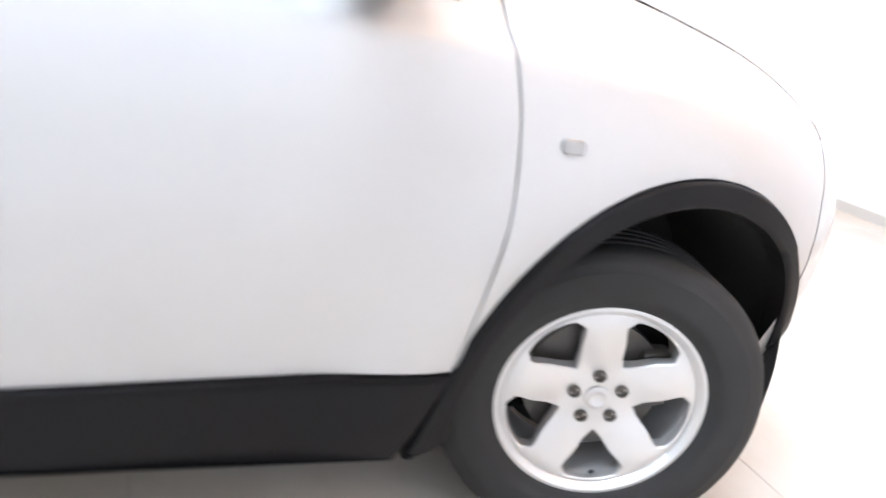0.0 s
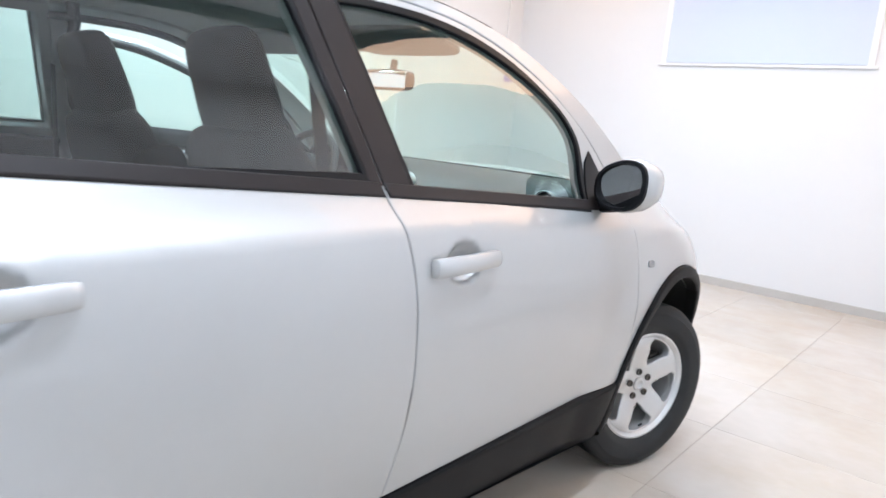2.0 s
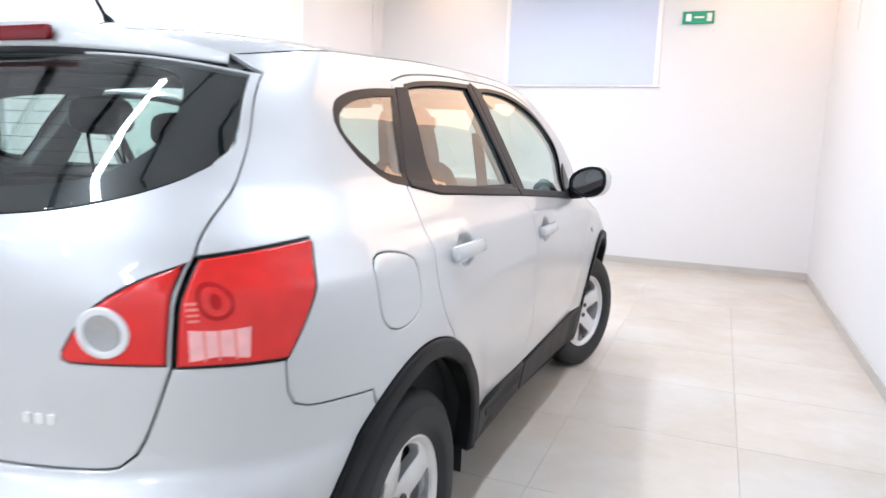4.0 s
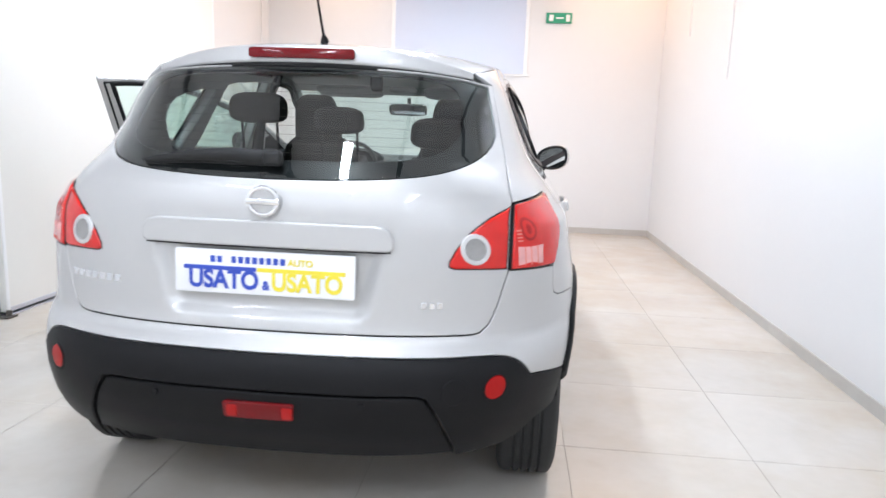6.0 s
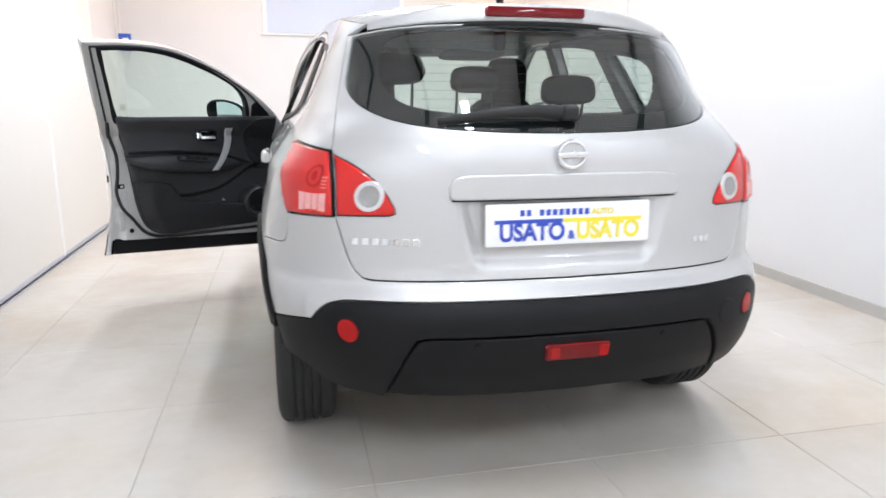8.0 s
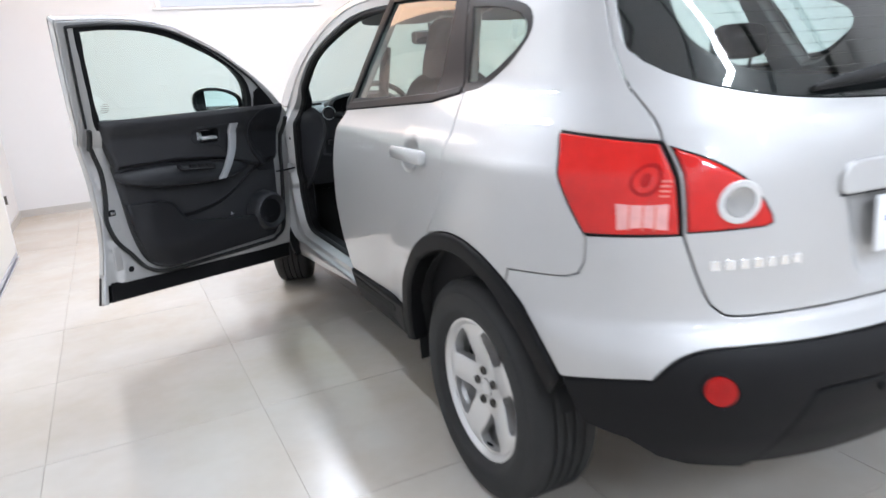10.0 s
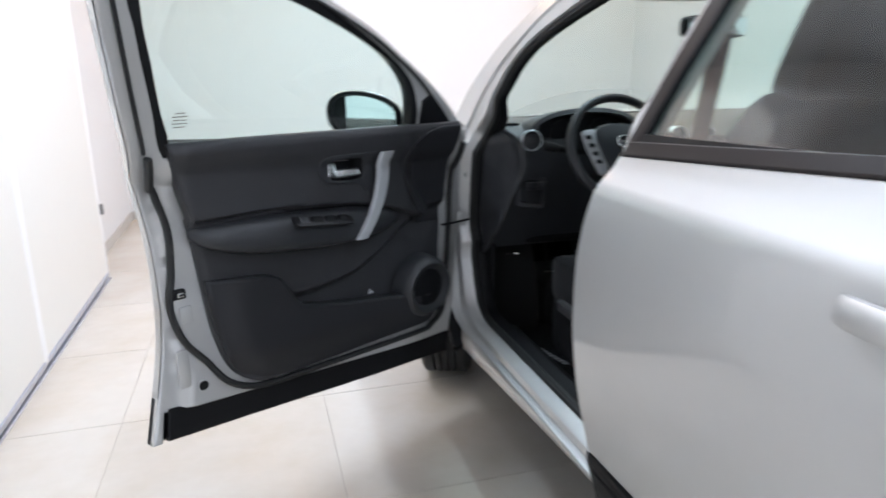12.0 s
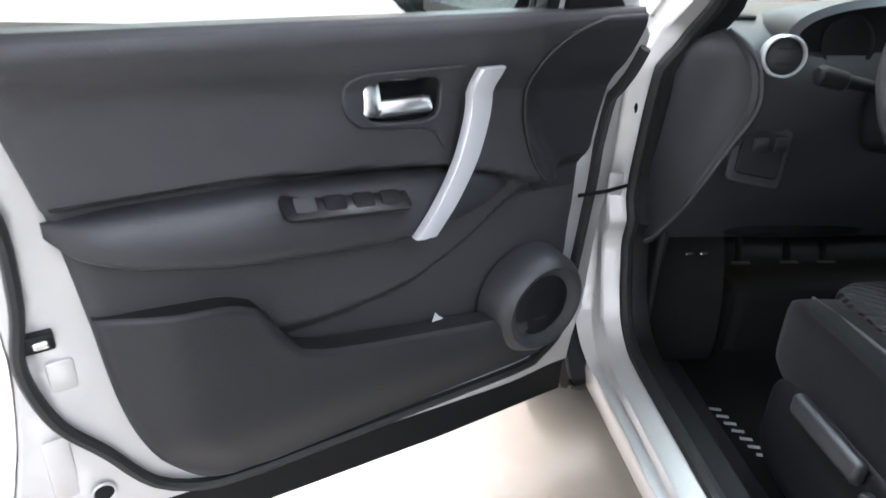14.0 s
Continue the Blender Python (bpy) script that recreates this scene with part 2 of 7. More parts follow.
def sweep(points, radius, n=8, flat=1.0, closed=False, caps=True):
    """A tube along a line; flat squeezes it across."""
    bm = bmesh.new()
    pts = [Vector(p) for p in points]
    rad = radius if isinstance(radius, (list, tuple)) else [radius] * len(pts)
    rings, last = [], None
    for i, p in enumerate(pts):
        a, b = (pts[i - 1], pts[(i + 1) % len(pts)]) if closed else (pts[max(i - 1, 0)], pts[min(i + 1, len(pts) - 1)])
        t = (b - a).normalized()
        ref = Vector((0, 0, 1)) if last is None else last
        if abs(t.dot(ref)) > 0.95 and last is None:
            ref = Vector((1, 0, 0))
        u = (ref - t * ref.dot(t)).normalized()
        v = t.cross(u)
        last = u
        rings.append([bm.verts.new(p + u * math.cos(2 * math.pi * k / n) * rad[i] + v * math.sin(2 * math.pi * k / n) * rad[i] * flat) for k in range(n)])
    m = len(rings)
    for i in range(m if closed else m - 1):
        p, q = rings[i], rings[(i + 1) % m]
        for k in range(n):
            bm.faces.new((p[k], p[(k + 1) % n], q[(k + 1) % n], q[k]))
    if caps and not closed:
        bm.faces.new(rings[0][::-1])
        bm.faces.new(rings[-1])
    return bm


def slab(outline, thick, r=0.002, m=None):
    """A plate with the outline (x, y), its front at z = thick, with rounded rims."""
    bm = bmesh.new()
    f = bm.faces.new([bm.verts.new((x, y, 0)) for x, y in outline])
    ext = bmesh.ops.extrude_face_region(bm, geom=[f])
    top = [v for v in ext["geom"] if isinstance(v, bmesh.types.BMVert)]
    bmesh.ops.translate(bm, vec=(0, 0, thick), verts=top)
    if r:
        rim = [e for e in bm.edges if all(v in top for v in e.verts)]
        bmesh.ops.bevel(bm, geom=rim, offset=r, segments=2, affect="EDGES", profile=0.5)
    if m is not None:
        bm.transform(m)
    return bm


def rounded(w, h, r, n=5):
    """The outline of a rounded rectangle."""
    out = []
    for cx, cy, a0 in ((w / 2 - r, h / 2 - r, 0), (r - w / 2, h / 2 - r, 90), (r - w / 2, r - h / 2, 180), (w / 2 - r, r - h / 2, 270)):
        out += [(cx + r * math.cos(radians(a0 + 90 * k / n)), cy + r * math.sin(radians(a0 + 90 * k / n))) for k in range(n + 1)]
    return out


def curve_fn(xs, ys):
    """A smooth monotone curve through a few stations."""
    xs, ys = np.array(xs, float), np.array(ys, float)
    h, d = np.diff(xs), np.diff(ys) / np.diff(xs)
    m = np.r_[d[0], [0 if a * b <= 0 else 2 * a * b / (a + b) for a, b in zip(d[:-1], d[1:])], d[-1]]

    def f(x):
        x = np.clip(np.asarray(x, float), xs[0], xs[-1])
        k = np.clip(np.searchsorted(xs, x, side="right") - 1, 0, len(xs) - 2)
        t = (x - xs[k]) / h[k]
        return ys[k] * (1 + 2 * t) * (1 - t) ** 2 + m[k] * h[k] * t * (1 - t) ** 2 + ys[k + 1] * t * t * (3 - 2 * t) + m[k + 1] * h[k] * t * t * (t - 1)

    return f


def sstep(a, b, x):
    t = np.clip((np.asarray(x, float) - a) / (b - a), 0, 1)
    return t * t * (3 - 2 * t)


def spline(pts, step=0.02, closed=False):
    """A smooth line through points of any dimension, evenly sampled."""
    p = np.array(pts, float)
    n = len(p)
    out = []
    for i in range(n if closed else n - 1):
        a, b = p[i], p[(i + 1) % n]
        z0 = p[i - 1] if (closed or i > 0) else 2 * a - b
        z1 = p[(i + 2) % n] if (closed or i < n - 2) else 2 * b - a
        d = np.linalg.norm(b - a)
        ta = (b - z0) * d / max(d + np.linalg.norm(a - z0), 1e-9)
        tb = (z1 - a) * d / max(d + np.linalg.norm(z1 - b), 1e-9)
        m = max(int(d / step), 1)
        for t in np.arange(m) / m:
            out.append(a * (1 + 2 * t) * (1 - t) ** 2 + ta * t * (1 - t) ** 2 + b * t * t * (3 - 2 * t) + tb * t * t * (t - 1))
    if not closed:
        out.append(p[-1])
    return np.array(out)


def straight(pts, step=0.02):
    p = np.array(pts, float)
    out = []
    for a, b in zip(p[:-1], p[1:]):
        m = max(int(np.linalg.norm(b - a) / step), 1)
        out += [a + (b - a) * t for t in np.arange(m) / m]
    return np.array(out + [p[-1]])


# ---------------------------------------------------------------- the car's skin
# a point of the skin has s, the way round the plan from the middle of the tail (left side negative), and z
POW = 3.0
TAIL_Y = curve_fn([0.15, 0.25, 0.35, 0.45, 0.53, 0.60, 0.65, 0.685, 0.71, 0.76, 0.95, 1.06, 1.12, 1.16, 1.22, 1.35, 1.48, 1.56, 1.66],
                  [-0.58, -0.69, -0.765, -0.82, -0.836, -0.832, -0.815, -0.785, -0.757, -0.750, -0.747, -0.745, -0.735, -0.712, -0.655, -0.525, -0.395, -0.33, -0.28])
TAIL_D = curve_fn([0.1, 1.18, 1.27, 1.46, 1.7], [0.73, 0.73, 0.66, 0.40, 0.36])
NOSE_Y = curve_fn([0.15, 0.35, 0.5, 0.65, 0.8, 0.9, 1.0, 1.12], [3.30, 3.43, 3.48, 3.48, 3.44, 3.37, 3.24, 3.05])
NOSE_D, NOSE_POW = 0.85, 2.6
SHOULDER = curve_fn([-0.9, -0.45, 0.0, 0.4, 1.1, 2.05, 2.6, 3.2], [1.09, 1.085, 1.10, 1.12, 1.125, 1.065, 1.035, 0.95])
FLANK = curve_fn([0.12, 0.22, 0.30, 0.40, 0.50, 0.62, 0.75, 0.88, 0.97, 1.02, 1.055, 1.075, 1.095, 1.12, 1.20, 1.30, 1.40, 1.50, 1.56, 1.62, 1.70],
                 [0.76, 0.825, 0.855, 0.872, 0.884, 0.897, 0.905, 0.904, 0.897, 0.889, 0.880, 0.866, 0.848, 0.832, 0.796, 0.752, 0.707, 0.660, 0.630, 0.594, 0.53])
HUB_Z, REAR_HUB, FRONT_HUB = 0.335, 0.0, 2.63


def arc_table(w, d, p):
    th = np.linspace(0, math.pi / 2, 2001)
    x, y = w * np.sin(th) ** (2 / p), d * (1 - np.cos(th) ** (2 / p))
    return th, np.r_[0, np.cumsum(np.hypot(np.diff(x), np.diff(y)))]


TH, ARC = arc_table(0.89, 0.73, POW)
TH2, ARC2 = arc_table(0.89, NOSE_D, NOSE_POW)
S90, N90 = ARC[-1], ARC2[-1]


def half_width(y, z):
    up = (SHOULDER(y) - 1.12) * sstep(0.70, 1.0, z) * (1 - sstep(1.2, 1.5, z))
    zz = z - up
    w = FLANK(zz) - 0.042 * sstep(1.1, 0.0, y) * sstep(1.10, 1.26, zz) + 0.042 * sstep(1.1, 1.7, y) * sstep(1.15, 1.38, zz)
    for hub in (REAR_HUB, FRONT_HUB):
        r = np.hypot(y - hub, z - HUB_Z)
        w = w + 0.018 * (1 - sstep(0.46, 0.66, r)) * sstep(0.3, 0.45, r)
    return w


def skin(s, z):
    """The place of (s, z) on the skin."""
    s, z = np.asarray(s, float), np.asarray(z, float)
    a = np.abs(s)
    yr, d = TAIL_Y(z), TAIL_D(z)
    y90, yn = yr + d, NOSE_Y(z) - NOSE_D
    th = np.interp(a, ARC, TH)
    y = np.where(a < S90, yr + d * (1 - np.cos(th) ** (2 / POW)), y90 + a - S90)
    q = np.where(a < S90, np.sin(th) ** (2 / POW), 1.0)
    th2 = np.interp(N90 - (y - yn), ARC2, TH2)
    nose = y > yn
    y2 = yn + NOSE_D * np.cos(th2) ** (2 / NOSE_POW)
    q = np.where(nose, np.sin(th2) ** (2 / NOSE_POW), q)
    y = np.where(nose, y2, y)
    return np.stack([np.where(s < 0, -1, 1) * q * half_width(y, z), y, z], -1)


def by_y(pts):
    """Flank points (y, z) as (s, z)."""
    p = np.array(pts, float)
    y, z = p[:, 0], p[:, 1]
    yr, d = TAIL_Y(z), TAIL_D(z)
    f = np.clip(1 - (y - yr) / d, 0, 1)
    s = np.where(y >= yr + d, S90 + y - yr - d, np.interp(np.arccos(f ** (POW / 2)), TH, ARC))
    return np.stack([s, z], -1)


def by_x(pts):
    """Tail points (x, z) as (s, z)."""
    p = np.array(pts, float)
    x, z = np.abs(p[:, 0]), p[:, 1]
    w, yr, d = FLANK(z), TAIL_Y(z), TAIL_D(z)
    for _ in range(8):
        th = np.arcsin(np.clip(x / w, 0, 1) ** (POW / 2))
        w = half_width(yr + d * (1 - np.cos(th) ** (2 / POW)), z)
    return np.stack([np.sign(p[:, 0]) * np.interp(th, TH, ARC), z], -1)


def skin_normal(s, z, e=0.004):
    du = skin(s + e, z) - skin(s - e, z)
    dv = skin(s, z + e) - skin(s, z - e)
    n = np.cross(du, dv)
    return n / np.maximum(np.linalg.norm(n, axis=-1, keepdims=True), 1e-9)


def inside(loops, p):
    """Which points lie within the loops, by the even-odd rule."""
    hit = np.zeros(len(p), bool)
    for loop in loops:
        a, b = loop, np.roll(loop, -1, 0)
        for (x0, y0), (x1, y1) in zip(a, b):
            if y0 != y1:
                k = (p[:, 1] > min(y0, y1)) & (p[:, 1] <= max(y0, y1))
                hit[k] ^= p[k, 0] < x0 + (p[k, 1] - y0) * (x1 - x0) / (y1 - y0)
    return hit


def clean(loop, least=0.002):
    loop = np.array(loop, float)
    keep = [0]
    for i in range(1, len(loop)):
        if np.linalg.norm(loop[i] - loop[keep[-1]]) > least:
            keep.append(i)
    if len(keep) > 1 and np.linalg.norm(loop[keep[-1]] - loop[0]) < least:
        keep.pop()
    loop = loop[keep]
    area = np.sum(loop[:, 0] * np.roll(loop[:, 1], -1) - np.roll(loop[:, 0], -1) * loop[:, 1])
    return loop if area > 0 else loop[::-1]


def shrink(loop, d):
    """The loop (anticlockwise) moved inwards by d."""
    a, b = np.roll(loop, 1, 0), np.roll(loop, -1, 0)
    e0, e1 = loop - a, b - loop
    n0 = np.stack([-e0[:, 1], e0[:, 0]], -1) / np.linalg.norm(e0, axis=1)[:, None]
    n1 = np.stack([-e1[:, 1], e1[:, 0]], -1) / np.linalg.norm(e1, axis=1)[:, None]
    n = n0 + n1
    n /= np.maximum(np.linalg.norm(n, axis=1), 1e-6)[:, None]
    k = 1 / np.maximum((n * n0).sum(1), 0.5)
    return loop + n * (d * k)[:, None]


def sheet(name, material, outer, holes=(), step=0.03, gap=0.0015, bev=0.003, thick=0.014, lift=0.0, disp=None, fine=(), mapper=None, flip=False, both=True):
    """A formed panel: a region of the skin (or of another mapped surface), with rolled rims and returned edges.
    disp(s, z): relief out of the surface. fine: (s, z, radius, step) where the mesh is closer. flip: it faces inwards."""
    place, normal = mapper or (skin, skin_normal)
    sign = -1.0 if flip else 1.0
    loops0 = [clean(outer)] + [clean(h) for h in holes]
    loops = [shrink(loops0[0], gap + bev)] + [shrink(h, -(gap + bev)) for h in loops0[1:]]
    rims = [shrink(loops0[0], gap)] + [shrink(h, -gap) for h in loops0[1:]]
    lo, hi = loops[0].min(0), loops[0].max(0)
    grids = [(lo, hi, step, None)] + [(np.array([c - r, z - r]), np.array([c + r, z + r]), st, (c, z, r)) for c, z, r, st in fine]
    border = np.concatenate(loops)
    inner = []
    for a, b, st, disc in grids:
        gx, gy = np.meshgrid(np.arange(a[0] + st / 2, b[0], st), np.arange(a[1] + st / 2, b[1], st))
        gx = gx + (np.arange(gx.shape[0]) % 2)[:, None] * st / 2
        g = np.stack([gx.ravel(), gy.ravel()], -1)
        g = g[inside(loops, g)]
        if disc:
            g = g[np.hypot(g[:, 0] - disc[0], g[:, 1] - disc[1]) < disc[2]]
        else:
            for c, z, r, _ in fine:
                g = g[np.hypot(g[:, 0] - c, g[:, 1] - z) >= r]
        if len(g):
            near = np.array([np.min(np.sum((border - q) ** 2, 1)) for q in g])
            inner.append(g[near > (0.45 * st) ** 2])
    pts = np.concatenate([border] + inner)
    edges, at, spans = [], 0, []
    for l in loops:
        edges += [(at + i, at + (i + 1) % len(l)) for i in range(len(l))]
        spans.append((at, len(l)))
        at += len(l)
    got = geometry.delaunay_2d_cdt([Vector(p) for p in pts], edges, [], 0, 1e-6)
    uv, tris = np.array([tuple(v) for v in got[0]]), np.array([tuple(f) for f in got[2]])
    tris = tris[inside(loops, uv[tris].mean(1))]
    back = {}
    for i, orig in enumerate(got[3]):
        for o in orig:
            back[o] = i
    def raise_up(q, drop):
        base, n = place(q[:, 0], q[:, 1]), normal(q[:, 0], q[:, 1])
        up = lift - drop * sign
        return base + n * up + (n * disp(q[:, 0], q[:, 1])[:, None] if disp else 0), n
    verts, nrm = raise_up(uv, 0.0)
    if disp:
        e = 0.003
        du = raise_up(uv + (e, 0), 0)[0] - raise_up(uv - (e, 0), 0)[0]
        dv = raise_up(uv + (0, e), 0)[0] - raise_up(uv - (0, e), 0)[0]
        nrm = np.cross(du, dv)
        nrm /= np.maximum(np.linalg.norm(nrm, axis=1, keepdims=True), 1e-9)
    nrm = nrm * sign
    turn = np.cross(verts[tris[:, 1]] - verts[tris[:, 0]], verts[tris[:, 2]] - verts[tris[:, 0]])
    wrong = (turn * nrm[tris[:, 0]]).sum(1) < 0
    tris[wrong] = tris[wrong][:, ::-1]
    V, N, F = [verts], [nrm], [list(f) for f in tris]
    count = len(verts)
    for (start, n), rim in zip(spans, rims):
        idx = [back.get(start + i, start + i) for i in range(n)]
        mid, mn = raise_up(rim, bev)
        low, _ = raise_up(rim, thick)
        out = mid - verts[idx]
        out -= (out * mn).sum(1)[:, None] * mn
        out /= np.maximum(np.linalg.norm(out, axis=1, keepdims=True), 1e-9)
        edge_n = out * 0.8 + mn * sign * 0.6
        V += [mid, mid, low]
        N += [edge_n, out, out]
        a, b, c = count, count + n, count + 2 * n
        for i in range(n):
            j = (i + 1) % n
            for quad, want in (((idx[i], idx[j], a + j, a + i), edge_n[i]), ((b + i, b + j, c + j, c + i), out[i])):
                if len(set(quad)) > 2:
                    F.append(list(quad))
        count += 3 * n
    V, N = np.concatenate(V), np.concatenate(N)
    for k in range(len(tris), len(F)):
        f = F[k]
        t = np.cross(V[f[1]] - V[f[0]], V[f[2]] - V[f[0]])
        if t @ (N[f[0]] + N[f[2]]) < 0:
            F[k] = f[::-1]
    return mesh(name, V, F, material, N)


def mirrored(me, name=None):
    """The mesh for the other side of the car."""
    other = me.copy()
    other.name = name or me.name
    co = np.empty(len(me.vertices) * 3)
    me.vertices.foreach_get("co", co)
    nn = np.empty(len(me.corner_normals) * 3)
    me.corner_normals.foreach_get("vector", nn)
    verts = co.reshape(-1, 3) * (-1, 1, 1)
    faces = [tuple(p.vertices)[::-1] for p in me.polygons]
    flat = []
    nn = nn.reshape(-1, 3) * (-1, 1, 1)
    for p in me.polygons:
        a = p.loop_start
        flat += [tuple(nn[a + k]) for k in range(p.loop_total - 1, -1, -1)]
    other = bpy.data.meshes.new(name or me.name)
    other.from_pydata([tuple(v) for v in verts], [], faces)
    other.materials.append(me.materials[0])
    other.update()
    other.polygons.foreach_set("use_smooth", [p.use_smooth for p in me.polygons])
    other.normals_split_custom_set(flat)
    return other


def ellipse(cy, cz, a, b, t0, t1, step=0.02):
    n = max(int(abs(t1 - t0) / 360 * 6.28 * max(a, b) / step), 4)
    return np.array([(cy + a * math.cos(radians(t)), cz + b * math.sin(radians(t))) for t in np.linspace(t0, t1, n + 1)])


def join(*lines):
    return np.concatenate(lines)

# ---------------------------------------------------------------- the room
def block(name, lo, hi, material, label, category, kind="structure", r=0.0):
    size = [b - a for a, b in zip(lo, hi)]
    at = [(a + b) / 2 for a, b in zip(lo, hi)]
    return thing(name, label, category, from_bm(name, rbox(size, r, 2, at), material), kind=kind)


floor = block("floor", (XL - 0.2, YB - 0.2, -0.2), (XR + 0.2, YF + 0.2, -0.0022), GROUT, "grey grout bed under the beige floor tiles", "floor")
block("wall_east", (XR, YB - 0.2, -0.01), (XR + 0.2, YF + 0.2, ZC), WALL, "plain white painted wall beside the car", "wall")
block("wall_north", (XL, YF, -0.01), (XR, YF + 0.2, ZC), WALL, "plain white painted end wall ahead of the car", "wall")
block("wall_west", (XL - 0.2, YB - 0.2, -0.01), (XL, YF + 0.2, ZC), WALL, "plain white painted wall behind sliding panels", "wall")
block("wall_south", (XL, YB - 0.2, -0.01), (XR, YB, ZC), WALL, "plain white painted wall closing the room", "wall")
block("wall_pier", (XL, YB, -0.01), (-2.60, 1.417, ZC), WALL, "white wall pier beside the sliding panels", "wall")
block("ceiling", (XL - 0.2, YB - 0.2, ZC), (XR + 0.2, YF + 0.2, ZC + 0.2), CEIL, "white painted flat ceiling with tube lamps", "ceiling")
# Two strips placed to fit the peach reflections; their glow is added.
block("ceiling_panel", (1.30, 3.15, ZC - 0.05), (XR - 0.002, YF - 0.002, ZC - 0.002), PEACH_GLOW, "peach lowered ceiling panel along the side wall, glow added for reflections", "ceiling panel", r=0.004)
block("ceiling_panel", (-2.05, 3.80, ZC - 0.05), (-1.20, YF - 0.002, ZC - 0.002), PEACH_GLOW, "peach narrow ceiling panel over the open corner, glow added for reflections", "ceiling panel", r=0.004)
for k in range(4):
    bx = -2.0 + 1.3 * k
    block("ceiling_track", (bx - 0.03, YB, ZC - 0.09), (bx + 0.03, 3.34, ZC - 0.002), DARK, "dark steel ceiling track", "ceiling track", r=0.004)

BH = 0.075
block("baseboard", (XR - 0.014, YB, -0.005), (XR - 0.0005, YF - 0.015, BH), BASE, "grey stone baseboard along white wall", "baseboard", r=0.003)
block("baseboard", (XL + 0.001, YF - 0.014, -0.005), (XR - 0.0005, YF - 0.0005, BH), BASE, "grey stone baseboard along end wall", "baseboard", r=0.003)
block("baseboard", (XL + 0.0005, 4.70, -0.005), (XL + 0.014, YF - 0.015, BH), BASE, "grey stone baseboard along side wall", "baseboard", r=0.003)
block("baseboard", (-2.5995, YB, -0.005), (-2.586, 1.385, BH), BASE, "grey stone baseboard along wall pier", "baseboard", r=0.003)


def sliding_panel(y0, y1, x, label):
    p = thing("sliding_panel", label, "sliding door", from_bm("leaf", rbox((0.045, y1 - y0, 2.96), 0.004, 2, (x, (y0 + y1) / 2, 1.505)), PANELWHITE), group="sliding panels along the wall")
    for yy in (y0 + 0.02, y1 - 0.02):
        part("edge_profile", from_bm("edge_profile", rbox((0.052, 0.03, 2.955), 0.004, 1, (x, yy, 1.505)), FRAMEWHITE), p, "white metal edge profile")
    part("bottom_rail", from_bm("bottom_rail", rbox((0.05, y1 - y0 - 0.06, 0.03), 0.003, 1, (x + 0.004, (y0 + y1) / 2, 0.04)), ALU), p, "bluish aluminium bottom rail")
    return p


sliding_panel(1.42, 3.14, -2.575, "ivory sliding wall panel with aluminium foot rail")
lp = sliding_panel(3.14, 4.66, -2.578, "ivory sliding wall panel next to open corner")
part("lock_case", from_bm("lock_case", rbox((0.03, 0.02, 0.07), 0.004, 2, (-2.55, 4.668, 0.47)), STEEL), lp, "small grey lock case")
track = block("floor_track", (-2.60, 1.40, -0.004), (-2.545, 4.66, 0.012), ALU, "bluish aluminium floor track of sliding panels", "floor track", "structure", 0.002)
gb = thing("floor_guide", "small steel floor guide at the panel end", "door guide", from_bm("plate", rbox((0.09, 0.09, 0.012), 0.003, 2, (-2.54, 1.40, 0.006)), STEEL))
part("roller", from_bm("roller", lathe([(0.0, 0.0), (0.0, 0.018), (0.03, 0.018), (0.034, 0.0)], 16, "z"), STEEL), gb, m=pose(-2.53, 1.41, 0.012))

# window with a pale blind in the end wall
win = thing("window_1", "high window with pale blue lowered blind", "window", from_bm("blind", rbox((1.72, 0.012, 1.05), 0.0, 1, (-0.115, YF - 0.008, 2.60)), BLIND), kind="structure")
for nm, sz, at in (("window_sill", (1.88, 0.03, 0.022), (-0.115, YF - 0.015, 2.055)), ("window_frame", (0.05, 0.022, 1.10), (-1.0, YF - 0.011, 2.60)), ("window_frame", (0.05, 0.022, 1.10), (0.77, YF - 0.011, 2.60)), ("window_frame", (1.82, 0.022, 0.05), (-0.115, YF - 0.011, 3.17))):
    part(nm, from_bm(nm, rbox(sz, 0.004, 2, at), FRAMEWHITE), win, "white painted timber")

ex = thing("exit_sign", "green emergency exit sign with white pictogram", "sign", from_bm("exit_sign", rbox((0.33, 0.03, 0.13), 0.004, 2, (1.17, YF - 0.016, 2.79)), GREEN))
for dx, w, h, dz in ((-0.10, 0.055, 0.075, 0.0), (0.01, 0.10, 0.018, 0.0), (0.115, 0.05, 0.085, 0.0)):
    part("white_mark", from_bm("white_mark", rbox((w, 0.004, h), 0.001, 1, (1.17 + dx, YF - 0.033, 2.79 + dz)), WHITE), ex)

bs = thing("flag_sign", "small blue flag sign with white emblem on wall", "sign", from_bm("flag_sign", rbox((0.14, 0.03, 0.20), 0.006, 2, (XL + 0.100, 6.46, 1.90)), BLUE))
part("white_emblem", from_bm("white_emblem", rbox((0.065, 0.036, 0.045), 0.002, 1, (XL + 0.110, 6.46, 1.93)), WHITE), bs)
part("white_emblem", from_bm("white_emblem", rbox((0.032, 0.036, 0.05), 0.002, 1, (XL + 0.098, 6.46, 1.87)), WHITE), bs)
part("bracket", from_bm("bracket", rbox((0.04, 0.05, 0.05), 0.003, 1, (XL + 0.018, 6.46, 1.90)), FRAMEWHITE), bs)
part("conduit", from_bm("conduit", sweep([(XL + 0.012, 6.46, 1.92), (XL + 0.012, 6.46, ZC - 0.01)], 0.008, 8), FRAMEWHITE), bs, "thin grey cable conduit")
